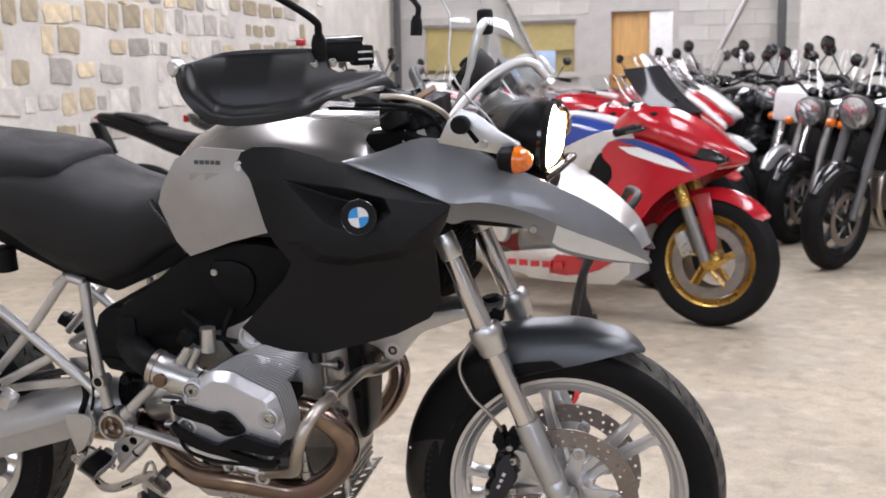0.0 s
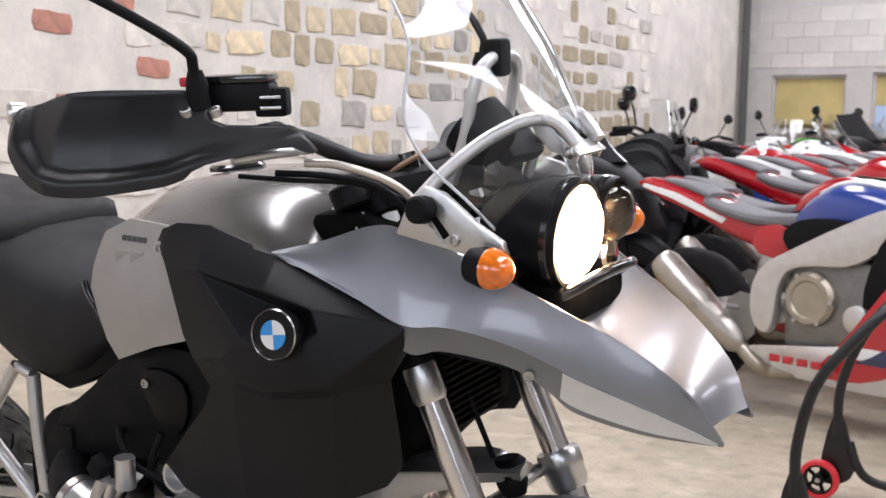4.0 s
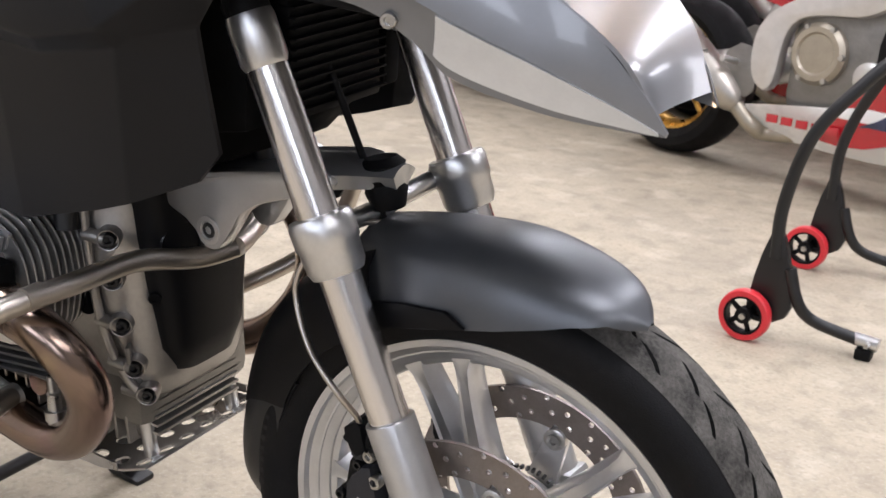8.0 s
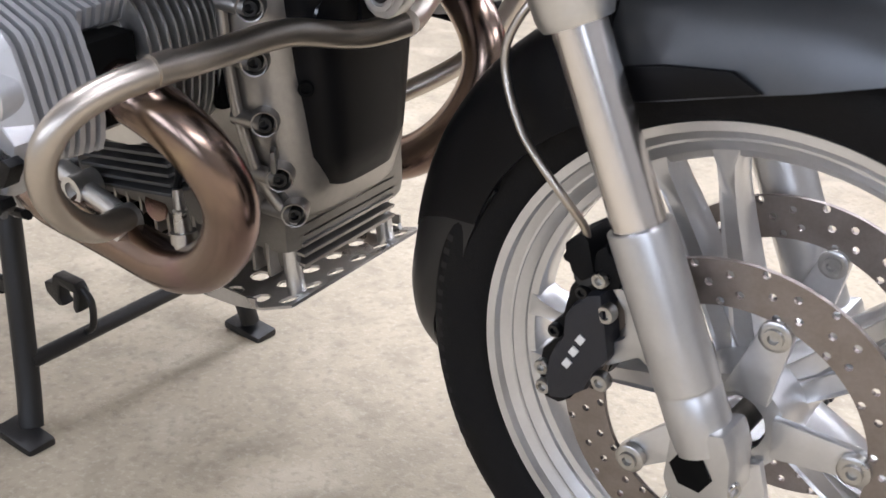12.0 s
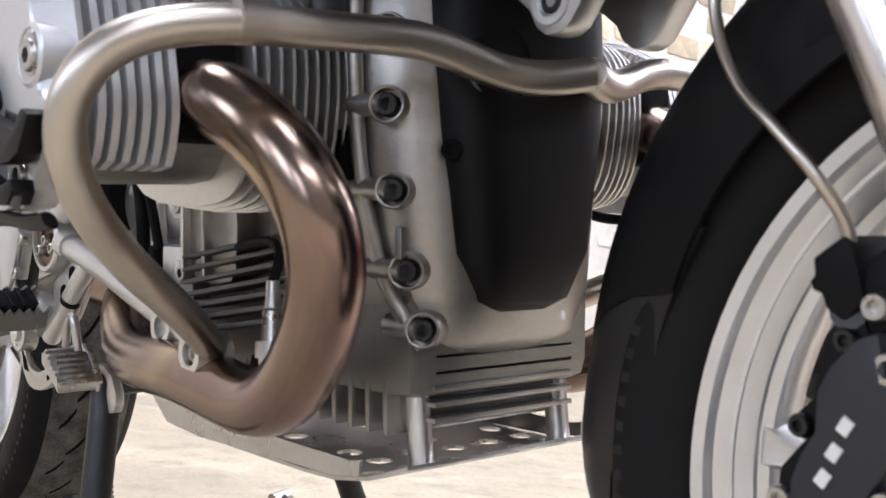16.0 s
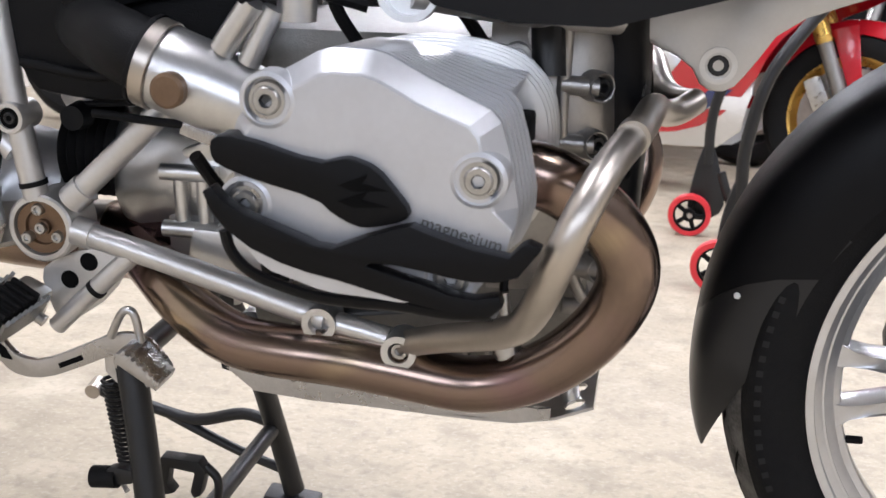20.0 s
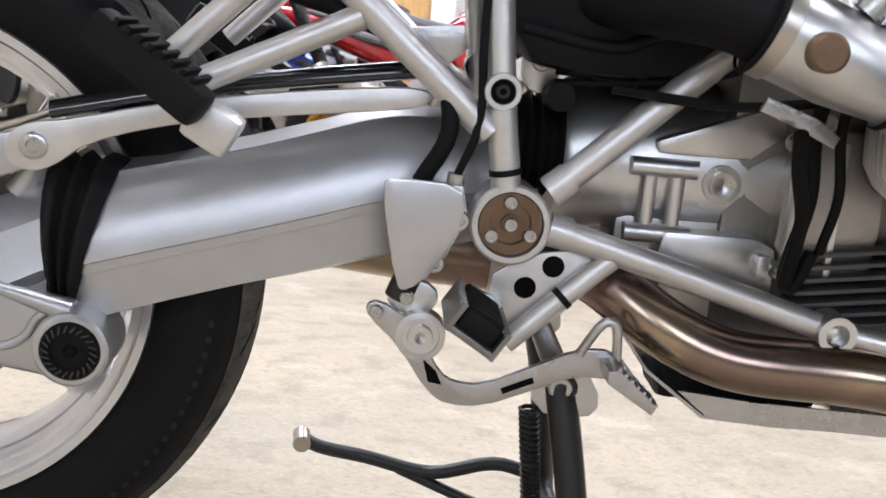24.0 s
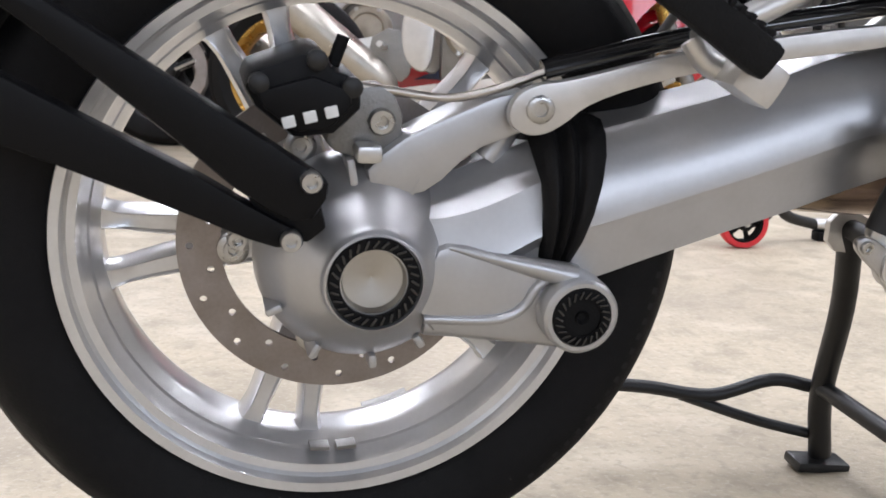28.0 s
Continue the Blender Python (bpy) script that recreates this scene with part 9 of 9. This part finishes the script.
for x, y, h, src in ((1.75, 9.0, 238, black_naked), (1.55, 10.1, 240, plain_naked), (1.35, 11.2, 240, black_naked), (2.9, 10.6, 238, black_naked), (2.2, 9.3, 240, black_naked), (2.15, 10.4, 240, plain_naked), (3.7, 6.7, 232, plain_naked), (3.5, 8.0, 236, black_naked), (3.4, 9.5, 236, silver_naked), (2.0, 12.2, 250, black_naked), (0.6, 12.9, 250, plain_naked), (-0.9, 13.0, 255, black_naked), (-1.9, 12.7, 250, silver_naked), (-3.0, 12.6, 255, plain_naked), (-2.9, 11.5, -15, black_naked), (-3.2, 7.0, -12, plain_naked), (-2.75, 5.9, -10, black_naked)):
    copy_thing(src, parked(x, y, h, 4, 1.05))

# a machine under a black cloth
cv = B()
rings = []
for x, top, w in ((-2.35, 0.70, 0.16), (-2.20, 0.98, 0.28), (-1.98, 1.02, 0.33), (-1.75, 1.04, 0.36), (-1.52, 1.10, 0.38), (-1.30, 1.20, 0.40), (-1.12, 1.16, 0.34), (-0.98, 0.84, 0.20)):
    rings.append([(x + 0.02 * math.sin(9 * t), 5.0 + 0.8 * w * (1.15 - 0.25 * math.sin(t)) * math.cos(t) + 0.02 * math.sin(23 * t + 5 * x), 0.02 + (top - 0.02) * abs(math.sin(t)) ** 0.6 + 0.012 * math.sin(31 * t + 11 * x)) for t in np.linspace(0, math.pi, 41)])
cols = [spline([r[j] for r in rings], 5) for j in range(41)]
skin(cv, [[c[i] for c in cols] for i in range(len(cols[0]))], False)
bmesh.ops.recalc_face_normals(cv, faces=cv.faces[:])
bmesh.ops.solidify(cv, geom=cv.faces[:], thickness=0.004)
for v in cv.verts:
    v.co.z = max(v.co.z, 0.006)
tagged(part("bike_cover", cv, "cover", None), "black cloth cover draped over a parked motorcycle", "cover")

# ---- paddock stand ----
stand = thing("paddock_stand", "black tubular paddock stand with two red wheels on concrete", "stand")
PS = ((0.53, 1.65), (0.48, 2.36))
for (x, y), (fx, fy) in zip(PS, ((0.81, 1.70), (0.75, 2.42))):
    r = 0.066
    w = part("wheel", lathe(B(), [(-0.016, 0.050), (-0.016, r - 0.003), (-0.010, r), (0.010, r), (0.016, r - 0.003), (0.016, 0.050), (-0.016, 0.050)], (x, y - 0.03, r), (0.05, 1, 0), 36, caps=False), "redwheel", stand, "red rubber wheel")
    part("wheel_hub", lathe(B(), [(-0.018, 0.010), (-0.018, 0.020), (0.018, 0.020), (0.018, 0.010)], (x, y - 0.03, r), (0.05, 1, 0), 18), "blackmatt", w)
    part("wheel_rim", lathe(B(), [(-0.014, 0.044), (-0.014, 0.052), (0.014, 0.052), (0.014, 0.044), (-0.014, 0.044)], (x, y - 0.03, r), (0.05, 1, 0), 30, caps=False), "blackmatt", w)
    for k in range(5):
        a = k * math.tau / 5
        part("wheel_spoke", tube(B(), [(x + 0.015 * math.cos(a), y - 0.03, r + 0.015 * math.sin(a)), (x + 0.047 * math.cos(a), y - 0.03, r + 0.047 * math.sin(a))], 0.007, 8, 1), "blackmatt", w)
    part("gusset", plate(B(), round_poly([(x - 0.012, 0.05), (x + 0.005, 0.20), (x + 0.035, 0.30), (x + 0.065, 0.27), (x + 0.095, 0.16), (x + 0.105, 0.08), (x + 0.05, 0.045)], 1), y - 0.008, y + 0.022, 0.004), "blackmetal", stand, "black gusset plate")
    part("axle", tube(B(), [(x, y - 0.055, r), (x, y + 0.02, r)], 0.008, 10, 1), "bolt", stand)
    part("arm", tube(B(), [(x + 0.085, y, 0.20), (x + 0.115, y, 0.12), (x + 0.155, y + 0.02, 0.075), (fx - 0.02, fy, 0.045)], 0.015, 14, 5), "blackmetal", stand, "curved lifting arm")
    part("arm_end", lathe(B(), [(-0.03, 0.016), (0.03, 0.018), (0.032, 0.0)], (fx, fy, 0.045), (1, 0, -0.1), 16, caps=False), "alu", stand, "silver end piece")
    part("end_pin", tube(B(), [(fx + 0.01, fy - 0.05, 0.05), (fx + 0.01, fy + 0.04, 0.04)], 0.006, 8, 1), "bolt", stand)
    part("end_foot", box(B(), (fx, fy, 0.014), (0.04, 0.04, 0.028), 0.006), "blackmatt", stand)
(x, y), (x2, y2) = PS
part("handle", tube(B(), [(x + 0.045, y, 0.22), (x + 0.045, y, 0.36), (x + 0.085, y + 0.01, 0.53), (x + 0.17, y + 0.05, 0.66), (x + 0.245, y + 0.11, 0.75), (x + 0.25, y + 0.25, 0.77), (x2 + 0.25, y2 - 0.20, 0.76), (x2 + 0.225, y2 - 0.09, 0.72), (x2 + 0.14, y2 - 0.03, 0.61), (x2 + 0.075, y2, 0.48), (x2 + 0.045, y2, 0.36), (x2 + 0.045, y2, 0.22)], 0.016, 14, 6), "blackmetal", stand, "bent black handle tube")

# ---- end wall, posts and doorway ----
for k, (x0, x1, z0, z1) in enumerate(((-3.45, -2.40, 1.25, 2.05), (-2.05, -1.02, 1.25, 2.08))):
    wd = thing(("window_1", "window_2")[k], ("interior window painted yellow-lit in the grey block wall", "interior window painted yellow-lit with a pale blue lower strip")[k], "window", kind="structure")
    wb = B()
    for bx, bz, sx, sz in (((x0 + x1) / 2, z1 - 0.02, x1 - x0, 0.04), ((x0 + x1) / 2, z0 + 0.02, x1 - x0, 0.04), (x0 + 0.02, (z0 + z1) / 2, 0.04, z1 - z0 - 0.08), (x1 - 0.02, (z0 + z1) / 2, 0.04, z1 - z0 - 0.08)):
        box(wb, (bx, NORTH + 0.10, bz), (sx, 0.10, sz), 0.004)
    part("window_frame", wb, "blockwall", wd)
    zs = z0 + 0.38 if k else z0 + 0.10
    # opaque pane; its yellow stands for light from behind
    part("window_pane", box(B(), ((x0 + x1) / 2, NORTH + 0.11, (zs + z1 - 0.04) / 2), (x1 - x0 - 0.08, 0.012, z1 - 0.04 - zs)), "yellowpane", wd, "pane painted in the yellow light")
    if k:
        part("window_pane", box(B(), ((x0 + x1) / 2 - 0.15, NORTH + 0.11, (z0 + 0.04 + zs) / 2), (x1 - x0 - 0.38, 0.012, zs - z0 - 0.044)), "paleblue", wd, "pale blue pane")
    part("window_sill", box(B(), ((x0 + x1) / 2, NORTH - 0.03, z0 - 0.02), (x1 - x0 + 0.08, 0.10, 0.036), 0.004), "blockwall", wd)
    part("window_backing", box(B(), ((x0 + x1) / 2, NORTH + 0.20, (z0 + z1) / 2), (x1 - x0 - 0.01, 0.02, z1 - z0 - 0.01)), "yellowpane", wd)
dr = thing("door_1", "open doorway with an orange wooden board and a white leaf", "door", kind="structure")
part("door_board", box(B(), (-0.215, NORTH + 0.12, 1.09), (0.57, 0.04, 2.17), 0.004), "wood", dr, "orange-brown wooden board")
part("door_leaf", box(B(), (0.245, NORTH + 0.04, 1.09), (0.35, 0.04, 2.17), 0.006), "white", dr, "white door leaf")
part("door_handle", tube(B(), [(0.11, NORTH + 0.02, 1.02), (0.11, NORTH - 0.03, 1.02), (0.20, NORTH - 0.035, 1.02)], 0.009, 8, 3), "alu", dr)
structure("post_1", box(B(), (-3.80, 14.8, ROOF / 2), (0.09, 0.12, ROOF - 0.01), 0.01), "darksteel", "dark steel post in the corner of the hall", "post")
structure("post_2", box(B(), (1.95, 14.6, ROOF / 2), (0.12, 0.14, ROOF - 0.01), 0.01), "darksteel", "dark steel post by the end wall", "post")
structure("brace_1", tube(B(), [(0.95, 14.55, 1.30), (1.75, 14.55, 2.90)], 0.05, 12, 1), "frame", "slanted pale steel brace at the end wall", "brace")
structure("post_3", tube(B(), [(0.95, 14.55, 0.0), (0.95, 14.55, 1.32)], 0.04, 12, 1), "darksteel", "short dark post that carries the brace", "post")
structure("partition", box(B(), (4.2, 13.2, 1.4), (4.2, 0.12, 2.8), 0.01), "limewash", "pale rendered partition wall beside the row of bikes", "wall")

# ---- stones and blocks of the walls ----
rng = random.Random(7)


def slab_mesh(name, sx, sy, sz, bev, material, seed, jag=0.0):
    """A flat-faced stone with an uneven outline and sloping edges, shared by many pieces."""
    r2 = random.Random(seed)
    out = []
    for k in range(12):
        a = (k + 0.5) * math.tau / 12
        c, d = math.cos(a), math.sin(a)
        e = max(abs(c), abs(d)) ** 0.82
        out.append((sy / 2 * c / e * (1 - jag * r2.random()), sz / 2 * d / e * (1 - jag * r2.random())))
    back = [(-sx / 2, y, z) for y, z in out]
    mid = [(sx / 2 - bev * 0.6, y * 0.985, z * 0.985) for y, z in out]
    top = [(sx / 2, y * (1 - bev / sy * 2), z * (1 - bev / sz * 2)) for y, z in out]
    bm = B()
    skin(bm, [back, mid, top])
    bmesh.ops.recalc_face_normals(bm, faces=bm.faces[:])
    me = bpy.data.meshes.new(name)
    bm.to_mesh(me)
    bm.free()
    me.materials.append(M[material])
    return me


STONES = {k: [slab_mesh("stone", 0.014, w, h, 0.005, k, 10 * i + 3, 0.16) for i, (w, h) in enumerate(((0.34, 0.22), (0.24, 0.20), (0.18, 0.24), (0.30, 0.13), (0.14, 0.13), (0.40, 0.17)))] for k in ("stone", "palestone", "greystone", "brickred")}
SW = (0.34, 0.24, 0.18, 0.30, 0.14, 0.40)
count = 0
infill = {k: B() for k in STONES}
z = 0.85
while z < 2.75:
    y = 0.3 + rng.uniform(0, 0.3)
    while y < 11.5:
        i = rng.randrange(6)
        w = SW[i]
        patch = math.sin(y * 1.3 + 1.1) + math.sin(z * 2.2 + y * 0.55) + rng.uniform(-1.0, 1.0)
        kind = "stone" if patch > 0.35 else ("greystone" if patch > 0.0 else "palestone")
        if y < 3.6 and z > 1.2 and rng.random() < 0.28:
            kind = "brickred"
        if rng.random() < (0.92 if kind != "palestone" else 0.6):
            m = Matrix.Translation((WEST + 0.002 + rng.uniform(-0.004, 0.004), y + w / 2, z + rng.uniform(-0.02, 0.02))) @ Matrix.Rotation(radians(rng.uniform(-4, 4)), 4, "X")
            if count < 300 and 1.0 < z < 2.3 and 1.5 < y < 9:
                ob = new("stone", STONES[kind][i])
                ob.parent = wall_west
                ob.matrix_basis = m
                count += 1
            else:
                n0 = len(infill[kind].verts)
                infill[kind].from_mesh(STONES[kind][i])
                infill[kind].verts.ensure_lookup_table()
                for v in infill[kind].verts[n0:]:
                    v.co = m @ v.co
        y += w + rng.uniform(0.015, 0.05)
    z += 0.232
for k, bm in infill.items():
    ob = part("stone_infill", bm, k, wall_west, smooth=False)
    ob["kind"] = "stuff"
bb = box(B(), (0, 0, 0), (0.43, 0.012, 0.205), 0.004, None, 1)
BL = bpy.data.meshes.new("block")
bb.to_mesh(BL)
bb.free()
BL.materials.append(M["block"])
for row in range(4, 14):
    x = WEST + 0.22 + (0.22 if row % 2 else 0)
    while x < 2.6:
        z = 0.11 + 0.215 * row
        if not any(a - 0.24 < x < b + 0.24 and c - 0.12 < z < d + 0.12 for a, b, c, d in ((-3.45, -2.40, 1.25, 2.05), (-2.05, -1.02, 1.25, 2.08), (-0.50, 0.42, 0.0, 2.18))):
            ob = new("block", BL)
            ob.parent = wall_north
            ob.matrix_basis = wall_north.matrix_world.inverted() @ Matrix.Translation((x, NORTH - 0.002, z))
        x += 0.44
